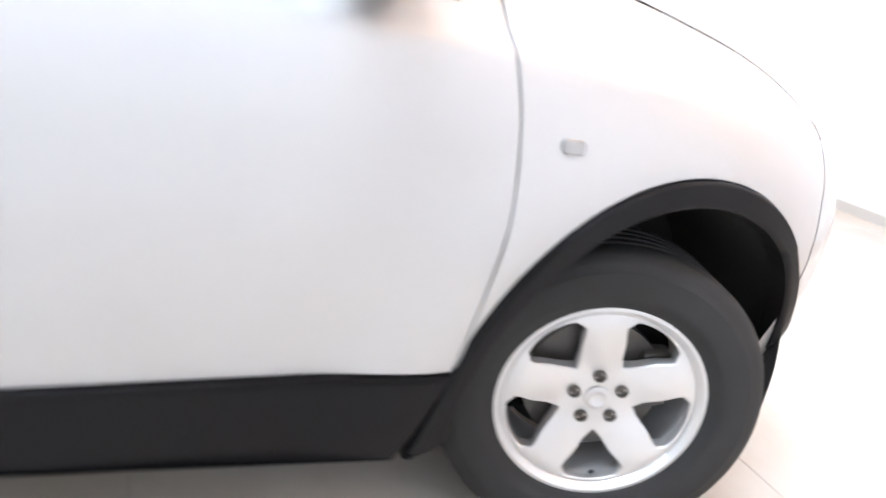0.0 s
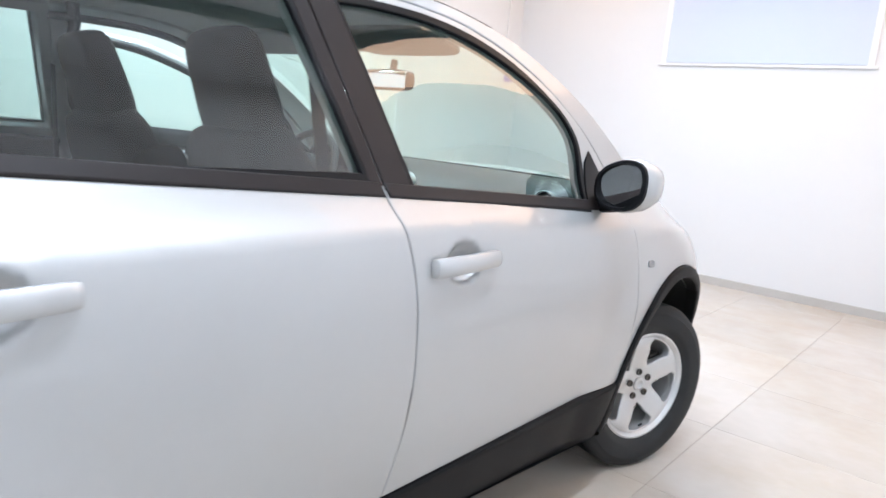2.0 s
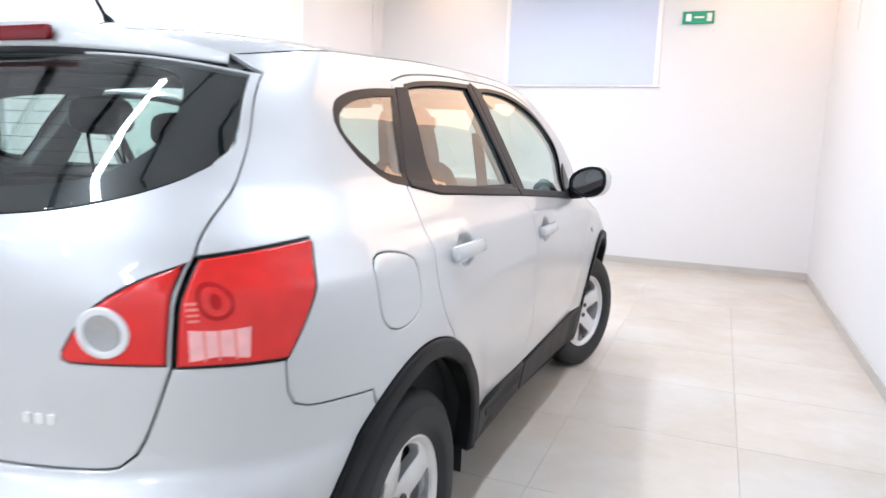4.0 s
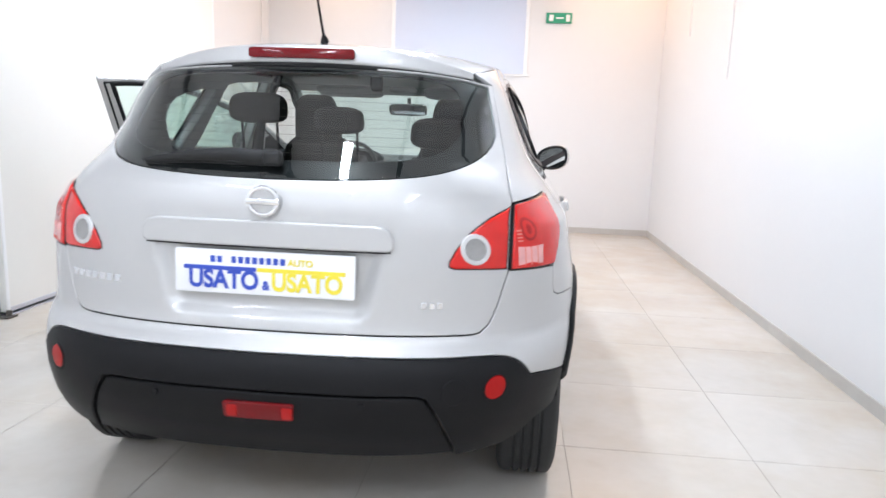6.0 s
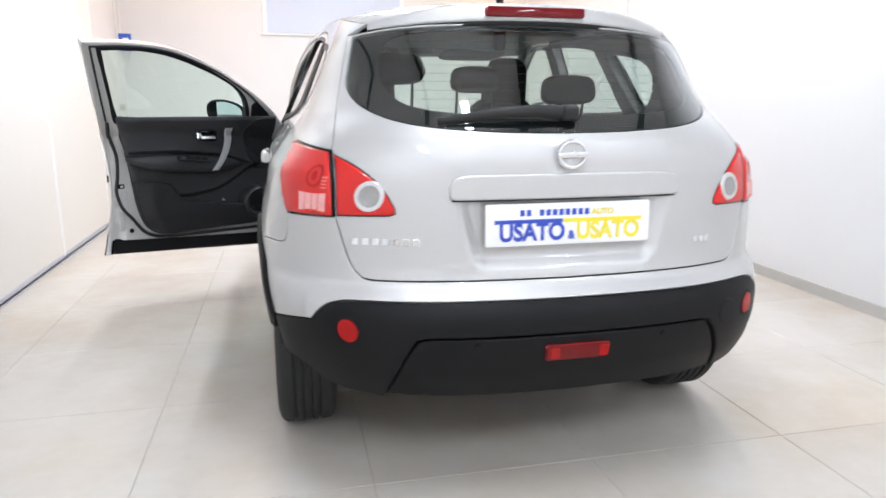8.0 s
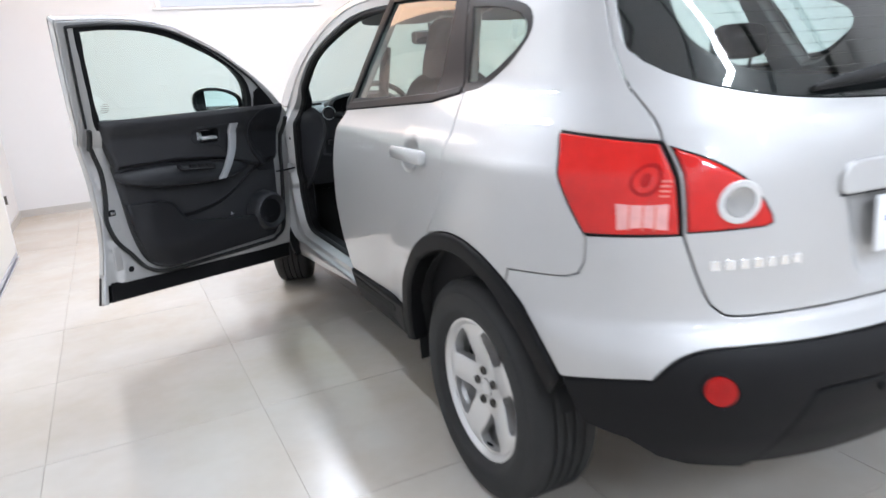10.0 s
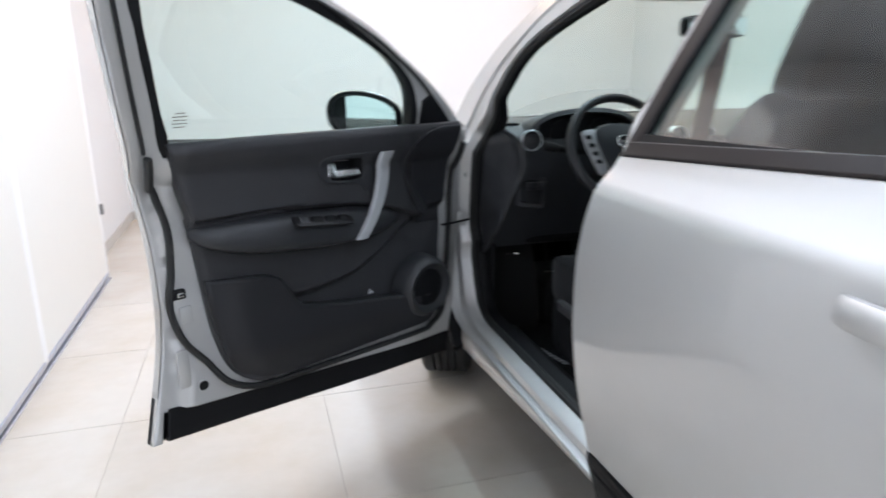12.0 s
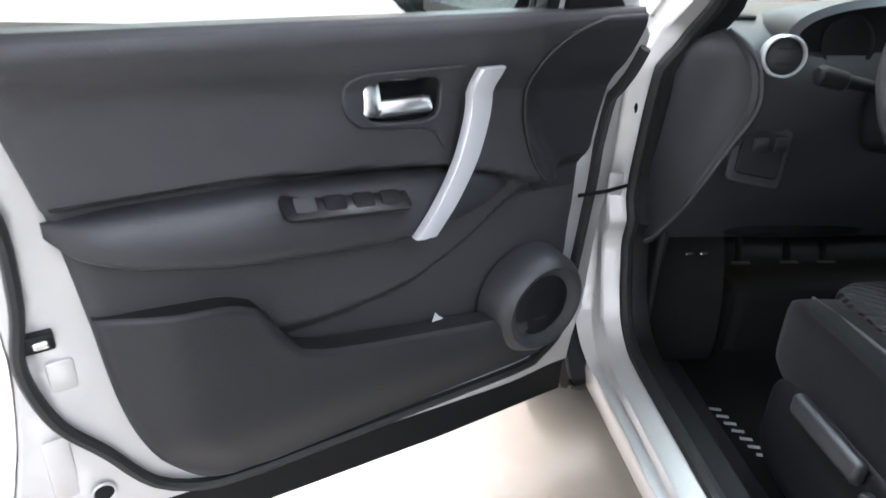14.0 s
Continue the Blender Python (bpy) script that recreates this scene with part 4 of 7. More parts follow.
for side, sgn in (("r", 1), ("l", -1)):
    pick = (lambda m: m) if sgn > 0 else mirrored
    if sgn > 0:
        fd = part("front_door", pick(SK_FRONT), car, "silver front door, closed")
    else:
        fd = part("front_door", pick(SK_FRONT), car, "silver front door, wide open")
        hinge = Vector((-0.867, 2.237, 0.0))
        fd.matrix_basis = Matrix.Translation(hinge + Vector((-0.012, 0, 0))) @ Matrix.Rotation(radians(-61.0), 4, "Z") @ Matrix.Translation(-hinge)
        left_door = fd
    for nm, me in (("window_glass", GL_FRONT), ("window_seal", RIM_FRONT), ("belt_moulding", BELT_F), ("pillar_cover", PIL_F), ("mirror_sail", SAIL), ("door_cladding", CLAD_F)):
        part(nm, pick(me), fd)
    rd = part("rear_door", pick(SK_REAR), car, "silver rear door, closed")
    for nm, me in (("window_glass", GL_REAR), ("window_seal", RIM_REAR), ("belt_moulding", BELT_R), ("pillar_cover", PIL_R), ("pillar_cover", PIL_C), ("door_cladding", CLAD_R), ("cladding_strip", MOULD_R)):
        part(nm, pick(me), rd)
    qp = part("quarter_panel", SK_QUARTER_R if sgn > 0 else pick(SK_QUARTER), car)
    if sgn > 0:
        part("fuel_flap", SK_FLAP, qp, "silver fuel filler flap")
    part("quarter_window", pick(GL_QUARTER), qp, "fixed green-tinted quarter window")
    part("window_seal", pick(RIM_QUARTER), qp)
    part("front_fender", pick(SK_FENDER), car)
    part("headlamp", pick(HEADLAMP), car, "clear headlamp corner under the bonnet edge")
    part("roof_pillar", pick(SK_PILLAR), car)
    part("rear_arch_cladding", pick(ARCH_R), car, "dark grey plastic arch cladding")
    part("front_arch_cladding", pick(ARCH_F), car, "dark grey plastic arch cladding")
    tl = part("tail_lamp", pick(LAMP_OB), car, "red wrap-round tail lamp")
    for nm, me in (("outer_lens", LAMP_O), ("inner_border", LAMP_IB), ("inner_lens", LAMP_I), ("reversing_lamp_ring", LAMP_RING), ("reversing_lamp", LAMP_EYE), ("turn_signal", LAMP_TURN), ("brake_reflector", LAMP_BRAKE), ("brake_bulb", LAMP_BULB), *(("lens_rib", m) for m in LAMP_HIGHLIGHTS), *(("signal_rib", m) for m in TURN_RIBS)):
        part(nm, pick(me), tl)
gate = part("tailgate", SK_GATE, car, "silver tailgate with plate recess")
part("gate_grip", SK_GRIP, gate)
part("grip_slot", SK_GRIP_SHADOW, gate, "dark strip painted in as the shadow under the gate grip")
part("rear_window", GL_BACK, gate, "rear window with black border")
part("window_border", FRIT, gate)
bumper = part("rear_bumper", SK_BUMPER, car, "silver and dark grey rear bumper")
part("bumper_lower", SK_LOW, bumper, "dark grey textured plastic")
part("bumper_valance", SK_VAL, bumper, "dark grey textured plastic")


# roof, windscreen, bonnet, nose
def loft(name, material, edge, mid, n=24, bow=2.0, rise=2.4, thick=0.0):
    """A surface between an edge line on the right, its mirror on the left, and a middle line."""
    m = len(edge)
    verts, faces = [], []
    for e, c in zip(edge, mid):
        for k in range(-n, n + 1):
            p = k / n
            verts.append((p * e[0], c[1] + (e[1] - c[1]) * abs(p) ** bow, c[2] + (e[2] - c[2]) * abs(p) ** rise))
    w = 2 * n + 1
    for i in range(m - 1):
        for k in range(2 * n):
            faces.append((i * w + k, i * w + k + 1, (i + 1) * w + k + 1, (i + 1) * w + k))
    me = mesh(name, verts, faces, material)
    if me.polygons[len(me.polygons) // 2].normal.z < 0:
        me.flip_normals()
    return me


def on_skin(line, lift=0.0):
    q = by_y(line)
    return skin(q[:, 0], q[:, 1]) + skin_normal(q[:, 0], q[:, 1]) * lift


def resample(line, n):
    line = np.array(line, float)
    d = np.r_[0, np.cumsum(np.linalg.norm(np.diff(line, axis=0), axis=1))]
    return np.stack([np.interp(np.linspace(0, d[-1], n), d, line[:, k]) for k in range(line.shape[1])], -1)


rail = on_skin(RAIL, -0.001)
roof_edge = resample(rail[rail[:, 1] <= 1.62], 40)
roof_mid = resample(spline([(0, -0.392, 1.553), (0, -0.20, 1.580), (0, 0.15, 1.603), (0, 0.65, 1.613), (0, 1.15, 1.606), (0, 1.55, 1.578), (0, 1.80, 1.545)]), 40)
roof = part("roof", loft("roof", PAINT, roof_edge, roof_mid, 24, 2.2, 2.6), car)
screen_edge = resample(rail[rail[:, 1] >= 1.62], 16)
screen_mid = resample([(0, 1.815, 1.535), (0, 2.30, 1.33), (0, 2.78, 1.09)], 16)
part("windscreen", loft("windscreen", GLASS, screen_edge * (1, 1, 1) - (0.012, 0, 0.0), screen_mid, 16, 2.0, 2.6), car, "green-tinted windscreen")
hood_edge = resample(join(on_skin(straight([(2.43, 1.115), (2.435, 1.114)])), on_skin(HOOD_LINE)), 24)
hood_mid = resample(spline([(0, 2.74, 1.100), (0, 3.0, 1.055), (0, 3.25, 0.99), (0, 3.42, 0.90)]), 24)
part("bonnet", loft("bonnet", PAINT, hood_edge, hood_mid, 20, 2.2, 3.0), car)
cowl_edge = resample(np.array([screen_edge[-1], hood_edge[0]]), 3)
cowl_mid = resample([(0, 2.78, 1.088), (0, 2.745, 1.098)], 3)
part("cowl", loft("cowl", BLACK, cowl_edge, cowl_mid, 12, 2.0, 2.6), car)
# nose
nose_pts = by_y(join(straight([(3.05, 0.98), (3.02, 0.62), (2.99, 0.50), (2.96, 0.36), (2.95, 0.26)])))
zs = np.linspace(0.26, 0.932, 24)
verts, faces = [], []
for z in zs:
    s0 = np.interp(z, nose_pts[::-1, 1], nose_pts[::-1, 0])
    yn = float(NOSE_Y(z)) - NOSE_D
    s1 = S90 + yn - float(TAIL_Y(z) + TAIL_D(z)) + N90
    half = skin(np.linspace(s0, s1, 24), np.full(24, z))
    verts += [tuple(p) for p in half] + [(-p[0], p[1], p[2]) for p in half[::-1][1:]]
w = 47
for i in range(len(zs) - 1):
    for k in range(w - 1):
        faces.append((i * w + k, i * w + k + 1, (i + 1) * w + k + 1, (i + 1) * w + k))
me = mesh("front_bumper", verts, faces, PAINT)
part("front_bumper", me, car)
# rear spoiler lip between the roof and the rear window
lip = [Vector((p * roof_edge[0][0], roof_mid[0][1] + (roof_edge[0][1] - roof_mid[0][1]) * abs(p) ** 2.2, roof_mid[0][2] + (roof_edge[0][2] - roof_mid[0][2]) * abs(p) ** 2.6)) for p in np.linspace(-1, 1, 49)]
verts, faces = [], []
rows = ((0.0, 0.0), (-0.005, 0.06), (-0.009, 0.18), (-0.013, 0.45), (-0.016, 0.80), (-0.016, 0.94), (-0.013, 1.0))
# Black strip under the lip, standing in for its shadow line.
shadow_rows = ((-0.0135, 0.0), (-0.013, -0.014), (0.05, -0.015))
shadow_verts, shadow_faces = [], []
low = lambda q: 1.497 - 0.036 * (abs(q.x) / 0.59) ** 2.2
fade = lambda q: 1 - (abs(q.x) / 0.66) ** 4
for dy, f in rows:
    verts += [(q.x, q.y + dy * fade(q), q.z + (low(q) - q.z) * f) for q in lip]
under = [q for q in lip if abs(q.x) < 0.56]
for dy, dz in shadow_rows:
    shadow_verts += [(q.x, q.y + (dy if dy > 0 else dy * fade(q)), low(q) + dz * fade(q)) for q in under]
for grid, n, w in ((faces, len(rows), 49), (shadow_faces, len(shadow_rows), len(under))):
    for i in range(n - 1):
        for k in range(w - 1):
            grid.append((i * w + k, (i + 1) * w + k, (i + 1) * w + k + 1, i * w + k + 1))
spoiler = part("roof_spoiler", mesh("roof_spoiler", verts, faces, PAINT), car)
part("spoiler_seal", mesh("spoiler_seal", shadow_verts, shadow_faces, RUBBER), spoiler)
# small parts on the skin
for sx in (1, -1):
    c = by_x([(0.668, 0.578)])[0]
    ring = np.array([(sx * c[0] + 0.035 * math.cos(a), c[1] + 0.035 * math.sin(a)) for a in np.linspace(0, 2 * math.pi, 29)[:-1]])
    part("reflector", sheet("reflector", BRAKERED, ring, (), 0.02, gap=0, bev=0.004, thick=0.02, lift=0.006), bumper, "round red reflector")
    part("reflector_rim", sheet("reflector_rim", DARK, shrink(clean(ring), -0.007), [ring], 0.02, gap=0, bev=0.002, thick=0.012, lift=0.005), bumper)
c = by_x([(0.555, 0.575)])[0]
ring = np.array([(c[0] + 0.040 * math.cos(a), c[1] + 0.040 * math.sin(a)) for a in np.linspace(0, 2 * math.pi, 29)[:-1]])
part("tow_cover", sheet("tow_cover", CLAD, ring, (), 0.03, gap=0, bev=0.004, thick=0.01, lift=0.005), bumper, "round tow-eye cover")
part("fog_lamp", sheet("fog_lamp", DEEPRED, np.array(rounded(0.206, 0.052, 0.010)) + (0.009, 0.504), (), 0.02, gap=0, bev=0.005, thick=0.02, lift=0.008), bumper, "red rear fog lamp")
for px in (-0.075, 0.085):
    part("fog_facet", sheet("fog_facet", BRAKERED, np.array(rounded(0.032, 0.036, 0.006)) + (0.009 + px, 0.504), (), 0.02, gap=0, bev=0.003, thick=0.006, lift=0.0105), bumper)
for px in (-0.30, 0.30):
    a = by_x([(px, 0.535)])[0]
    part("parking_sensor", sheet("parking_sensor", DARK, np.array([(a[0] + 0.010 * math.cos(t), a[1] + 0.010 * math.sin(t)) for t in np.linspace(0, 6.283, 17)[:-1]]), (), 0.02, gap=0, bev=0.002, thick=0.006, lift=0.003), bumper, "small round parking sensor")

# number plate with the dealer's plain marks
TAIL = Matrix.Translation((0.0, -0.748, 0.881)) @ Matrix.Rotation(radians(90), 4, "X") @ Matrix.Rotation(radians(-2), 4, "X")
plate = part("number_plate", from_bm("number_plate", slab(rounded(0.526, 0.126, 0.008), 0.008, 0.002), PLATEWHITE, True), gate, "white dealer plate with blue and yellow marks", TAIL)


def mark(x0, x1, y0, y1, material, name="plate_mark", skew=0.0):
    pts = [(x0, y0), (x1, y0), (x1 + skew, y1), (x0 + skew, y1)]
    part(name, from_bm(name, slab(pts, 0.0012, 0), material), plate, m=Matrix.Translation((0, 0, 0.008)))


mark(-0.236, -0.022, 0.004, 0.016, PLATEBLUE)
mark(-0.020, 0.236, 0.004, 0.016, PLATEYELLOW)


def lettering(text, x, y, size, wide, material, parent):
    cu = bpy.data.curves.new("lettering", "FONT")
    cu.body, cu.size, cu.extrude, cu.offset = text, size, 0.0006, size * 0.034
    cu.materials.append(material)
    return part("lettering", cu, parent, m=pose(x, y, 0.0094) @ Matrix.Diagonal((wide, 1, 1, 1)))


lettering("USATO", -0.222, -0.046, 0.073, 0.87, PLATEBLUE, plate)
lettering("&", -0.004, -0.046, 0.036, 0.90, PLATEBLUE, plate)
lettering("USATO", 0.022, -0.046, 0.073, 0.87, PLATEYELLOW, plate)
lettering("AUTO", 0.070, 0.026, 0.026, 1.0, PLATEYELLOW, plate)
for k in range(11):
    if k != 2:
        mark(-0.157 + k * 0.0205, -0.157 + k * 0.0205 + 0.014, 0.026, 0.045, PLATEBLUE, "small_bar")

# round chrome mark and name bars
ring_pts = [(0.042 * math.cos(a), -0.758, 1.087 + 0.038 * math.sin(a)) for a in np.linspace(0, 2 * math.pi, 37)[:-1]]
emblem = part("emblem", from_bm("emblem", sweep(ring_pts, 0.0065, 8, 0.8, closed=True), CHROME, True), gate, "chrome ring with a cross bar")
part("emblem_bar", from_bm("emblem_bar", rbox((0.096, 0.010, 0.017), 0.003, 2, (0, -0.762, 1.087)), CHROME, True), emblem)
part("emblem_back", from_bm("emblem_back", lathe([(0.0, 0.0), (0.0, 0.036), (0.008, 0.038), (0.010, 0.0)], 32, "y"), PAINT, True), emblem, m=pose(0, -0.757, 1.087))


def bars(x0, x1, z, h, n, name):
    for k in range(n):
        xa = x0 + (x1 - x0) * (k + 0.5) / n
        q = by_x([(xa, z)])[0]
        w = abs(by_x([(x1, z)])[0][0] - by_x([(x0, z)])[0][0]) / n * 0.70
        part("name_bar", sheet("name_bar", CHROME, np.array(rounded(w, h, 0.003, 2)) + q, (), 0.03, gap=0, bev=0.0015, thick=0.005, lift=0.0035), gate, "small chrome name bar")


bars(-0.648, -0.448, 0.834, 0.022, 7, "name_bar")
bars(0.443, 0.510, 0.806, 0.020, 3, "name_bar")

# rear wiper
wp = part("rear_wiper", from_bm("rear_wiper", sweep([(0.02, -0.700, 1.205), (-0.10, -0.712, 1.212), (-0.22, -0.706, 1.206), (-0.32, -0.690, 1.194), (-0.39, -0.674, 1.184)], [0.021, 0.019, 0.015, 0.010, 0.005], 10, 0.55), RUBBER, True), gate, "black rear wiper")
part("wiper_boss", from_bm("wiper_boss", rbox((0.055, 0.035, 0.045), 0.012, 3, (0.010, -0.704, 1.205)), RUBBER, True), wp)
part("wiper_blade", from_bm("wiper_blade", sweep([(-0.02, -0.690, 1.186), (-0.2, -0.690, 1.188), (-0.385, -0.664, 1.178)], 0.006, 6), RUBBER), wp)
part("washer_jet", from_bm("washer_jet", lathe([(0.0, 0.0), (0.0, 0.012), (0.012, 0.009), (0.014, 0.0)], 16, "z"), RUBBER), gate, m=pose(-0.02, -0.705, 1.150))
# heating wires of the rear window
for k in range(9):
    z = 1.225 + k * 0.026
    w = 0.46 - 0.02 * abs(k - 4) / 4
    q = by_x([(x, z) for x in np.linspace(-w, w, 21)])
    pts = skin(q[:, 0], q[:, 1]) + skin_normal(q[:, 0], q[:, 1]) * -0.008
    part("heating_wire", from_bm("heating_wire", sweep([tuple(p) for p in pts], 0.0005, 4), STEEL), gate)

part("stop_lamp", from_bm("stop_lamp", slab(rounded(0.345, 0.032, 0.010), 0.012, 0.003), DEEPRED, True), spoiler, "red high-level stop lamp", Matrix.Translation((0, -0.405, 1.524)) @ Matrix.Rotation(radians(86), 4, "X"))
ant = part("aerial", from_bm("aerial", sweep([(-0.019, -0.075, 1.600), (-0.019, -0.082, 1.612), (-0.019, -0.095, 1.625), (-0.019, -0.29, 1.90)], [0.016, 0.012, 0.005, 0.0025], 10), DARK, True), car, "black roof aerial")

# door grips, side markers, mirrors
def grip_bar(c, length, flip=1):
    bm = bmesh.new()
    prof = [(-0.5, 0.017, 0.010), (-0.485, 0.021, 0.022), (-0.42, 0.0225, 0.030), (0.0, 0.0215, 0.033), (0.40, 0.0205, 0.030), (0.475, 0.019, 0.022), (0.5, 0.014, 0.010)]
    q = by_y([(c[0] + a * length, c[1] + 0.004 * a) for a, _, _ in prof])
    base, nn = skin(q[:, 0], q[:, 1]), skin_normal(q[:, 0], q[:, 1])
    rows = []
    for p, n, (a, h, o) in zip(base, nn, prof):
        p, n, up = Vector(p), Vector(n), Vector((0, 0, 1))
        up = (up - n * n.dot(up)).normalized()
        ring = []
        for u, v in ((-1, 0.25), (-0.92, 0.75), (-0.6, 0.98), (0, 1.05), (0.6, 0.98), (0.92, 0.75), (1, 0.25), (0.7, 0.0), (-0.7, 0.0)):
            ring.append(bm.verts.new(p + up * h * u + n * (o - 0.020 + 0.020 * v if abs(a) < 0.49 else o * v)))
        rows.append(ring)
    for r0, r1 in zip(rows[:-1], rows[1:]):
        for k in range(9):
            bm.faces.new((r0[k], r0[(k + 1) % 9], r1[(k + 1) % 9], r1[k]))
    bm.faces.new(rows[0])
    bm.faces.new(rows[-1][::-1])
    return from_bm("door_grip", bm, PAINT, True)


GRIP_F, GRIP_R = grip_bar(FH, 0.245), grip_bar(RH, 0.235)


def mirror_meshes(yaw, dip):
    """Outside mirror of the right door: cap, rim, glass and arm. yaw and dip: how the glass is set."""
    def shell(y, w, h, n=28, cx=0.935, cz=1.150):
        w, h = w * 0.92, h * 0.88
        out = []
        for k in range(n):
            a = 2 * math.pi * k / n
            u, v = math.cos(a), math.sin(a)
            e = 2.6
            px, pz = math.copysign(abs(u) ** (2 / e), u), math.copysign(abs(v) ** (2 / e), v)
            out.append((cx + w * px, y, cz + h * pz * (1.0 - 0.18 * (px < 0) * abs(px)) + 0.012 * px))
        return out
    rows = [shell(1.990, 0.108, 0.086), shell(2.005, 0.115, 0.092), shell(2.04, 0.112, 0.090), shell(2.08, 0.094, 0.076), shell(2.11, 0.060, 0.050), shell(2.122, 0.02, 0.018)]
    verts = [p for r in rows for p in r]
    n = 28
    faces = [(i * n + k, i * n + (k + 1) % n, (i + 1) * n + (k + 1) % n, (i + 1) * n + k) for i in range(len(rows) - 1) for k in range(n)]
    faces.append(tuple(range((len(rows) - 1) * n, len(rows) * n)))
    bm = bmesh.new()
    vs = [bm.verts.new(v) for v in verts]
    for f in faces:
        bm.faces.new([vs[i] for i in f])
    cap = from_bm("mirror_cap", bm, PAINT, True)
    bm = bmesh.new()
    r1, r2, r3 = shell(1.986, 0.109, 0.087), shell(1.983, 0.096, 0.076), shell(2.002, 0.093, 0.073)
    rr = [[bm.verts.new(p) for p in r] for r in (shell(2.012, 0.113, 0.091), r1, r2, r3)]
    for a, b in zip(rr[:-1], rr[1:]):
        for k in range(n):
            bm.faces.new((a[k], a[(k + 1) % n], b[(k + 1) % n], b[k]))
    bm.faces.new(rr[-1])
    rim = from_bm("mirror_rim", bm, DARK, True)
    bm = bmesh.new()
    bm.faces.new([bm.verts.new((x, 1.997 + (x - 0.935) * yaw + (z - 1.150) * dip, z)) for x, y, z in shell(1.997, 0.090, 0.070)])
    pane = from_bm("mirror_glass", bm, MIRROR, recalc=False)
    if pane.polygons[0].normal.y > 0:
        pane.flip_normals()
    arm = from_bm("mirror_arm", sweep([(0.800, 2.085, 1.085), (0.835, 2.07, 1.082), (0.89, 2.055, 1.095)], [0.034, 0.030, 0.034], 10, 0.7), DARK, True)
    return cap, rim, pane, arm


M_CAP, M_RIM, M_PANE, M_ARM = mirror_meshes(0.05, -0.10)
M_PANE_OPEN = mirror_meshes(0.10, 0.0)[2]
MARKER = sheet("side_repeater", PINK, np.array(rounded(0.042, 0.024, 0.008, 3)) + by_y([(2.365, 0.868)])[0], (), 0.02, gap=0, bev=0.003, thick=0.008, lift=0.006)
MARKER.materials[0] = CLEARLENS


def flipped(me):
    bm = bmesh.new()
    bm.from_mesh(me)
    bm.transform(Matrix.Diagonal((-1, 1, 1, 1)))
    bmesh.ops.reverse_faces(bm, faces=bm.faces)
    other = bpy.data.meshes.new(me.name)
    bm.to_mesh(other)
    bm.free()
    other.materials.append(me.materials[0])
    return other


doors = {ob.matrix_basis.is_identity: ob for ob in car.children if ob.name.startswith("front_door")}
rear_doors = [ob for ob in car.children if ob.name.startswith("rear_door")]
for ob, sgn in ((doors[True], 1), (doors[False], -1)):
    pick = (lambda m: m) if sgn > 0 else flipped
    part("door_grip", pick(GRIP_F), ob, "silver pull grip over a round scoop")
    # the closed door's mirror is turned towards the driver, the open door's is folded against its window
    fold = Matrix.Translation((0.884, 2.055, 0)) @ Matrix.Rotation(radians(-19), 4, "Z") @ Matrix.Diagonal((1.02, 1.0, 1.0, 1.0)) @ Matrix.Translation((-0.865, -2.050, 0)) if sgn > 0 else Matrix.Translation((-0.915, 2.000, 0.012)) @ Matrix.Rotation(radians(54), 4, "Z") @ Matrix.Diagonal((1.22, 1.0, 1.0, 1.0)) @ Matrix.Translation((0.875, -2.040, 0))
    part("outside_mirror", pick(M_CAP), ob, "silver outside mirror with black rim" if sgn > 0 else "folded silver outside mirror with black rim", fold)
    part("mirror_rim", pick(M_RIM), ob, m=fold)
    part("mirror_glass", pick(M_PANE if sgn > 0 else M_PANE_OPEN), ob, m=fold)
    part("mirror_arm", pick(M_ARM), ob)
for ob, sgn in zip(rear_doors, (1, -1)):
    part("door_grip", GRIP_R if sgn > 0 else flipped(GRIP_R), ob, "silver pull grip over a round scoop")
for ob, sgn in zip([o for o in car.children if o.name.startswith("front_fender")], (1, -1)):
    part("side_repeater", MARKER if sgn > 0 else mirrored(MARKER), ob, "small pale side repeater lamp")

# ---------------------------------------------------------------- wheels
TYRE_R = 0.337


def wheel_face_x(r):
    return 0.058 + 0.020 * sstep(0.05, 0.19, r) - 0.004 * sstep(0.19, 0.21, r)


def rim_place(u, v):
    r = np.hypot(u, v)
    crown = 0.006 * np.cos(5 * (np.arctan2(v, u) - math.pi / 2)) * sstep(0.06, 0.11, r) * (1 - sstep(0.17, 0.20, r))
    return np.stack([wheel_face_x(r) + crown, u, v], -1)


def rim_normal(u, v, e=0.002):
    du, dv = rim_place(u + e, v) - rim_place(u - e, v), rim_place(u, v + e) - rim_place(u, v - e)
    n = np.cross(du, dv)
    return n / np.linalg.norm(n, axis=-1, keepdims=True)


def polar(r, a):
    return (r * math.cos(radians(a)), r * math.sin(radians(a)))


outer = np.array([polar(0.202, a) for a in np.linspace(0, 360, 73)[:-1]])
holes = []
for k in range(5):
    mid = 90 + 36 + 72 * k
    pts = [polar(0.083, mid), polar(0.100, mid + 9), polar(0.135, mid + 16), polar(0.172, mid + 21.5), polar(0.189, mid + 17), polar(0.193, mid), polar(0.189, mid - 17), polar(0.172, mid - 21.5), polar(0.135, mid - 16), polar(0.100, mid - 9)]
    holes.append(spline(pts, 0.012, closed=True))
RIM = sheet("rim_spokes", ALLOY, outer, holes, 0.014, gap=0, bev=0.005, thick=0.035, mapper=(rim_place, rim_normal))
LIP = from_bm("rim_lip", lathe([(0.040, 0.192), (0.072, 0.196), (0.082, 0.204), (0.089, 0.212), (0.088, 0.220), (0.076, 0.222), (0.02, 0.200), (-0.09, 0.200), (-0.10, 0.222)], 72), ALLOY, True)
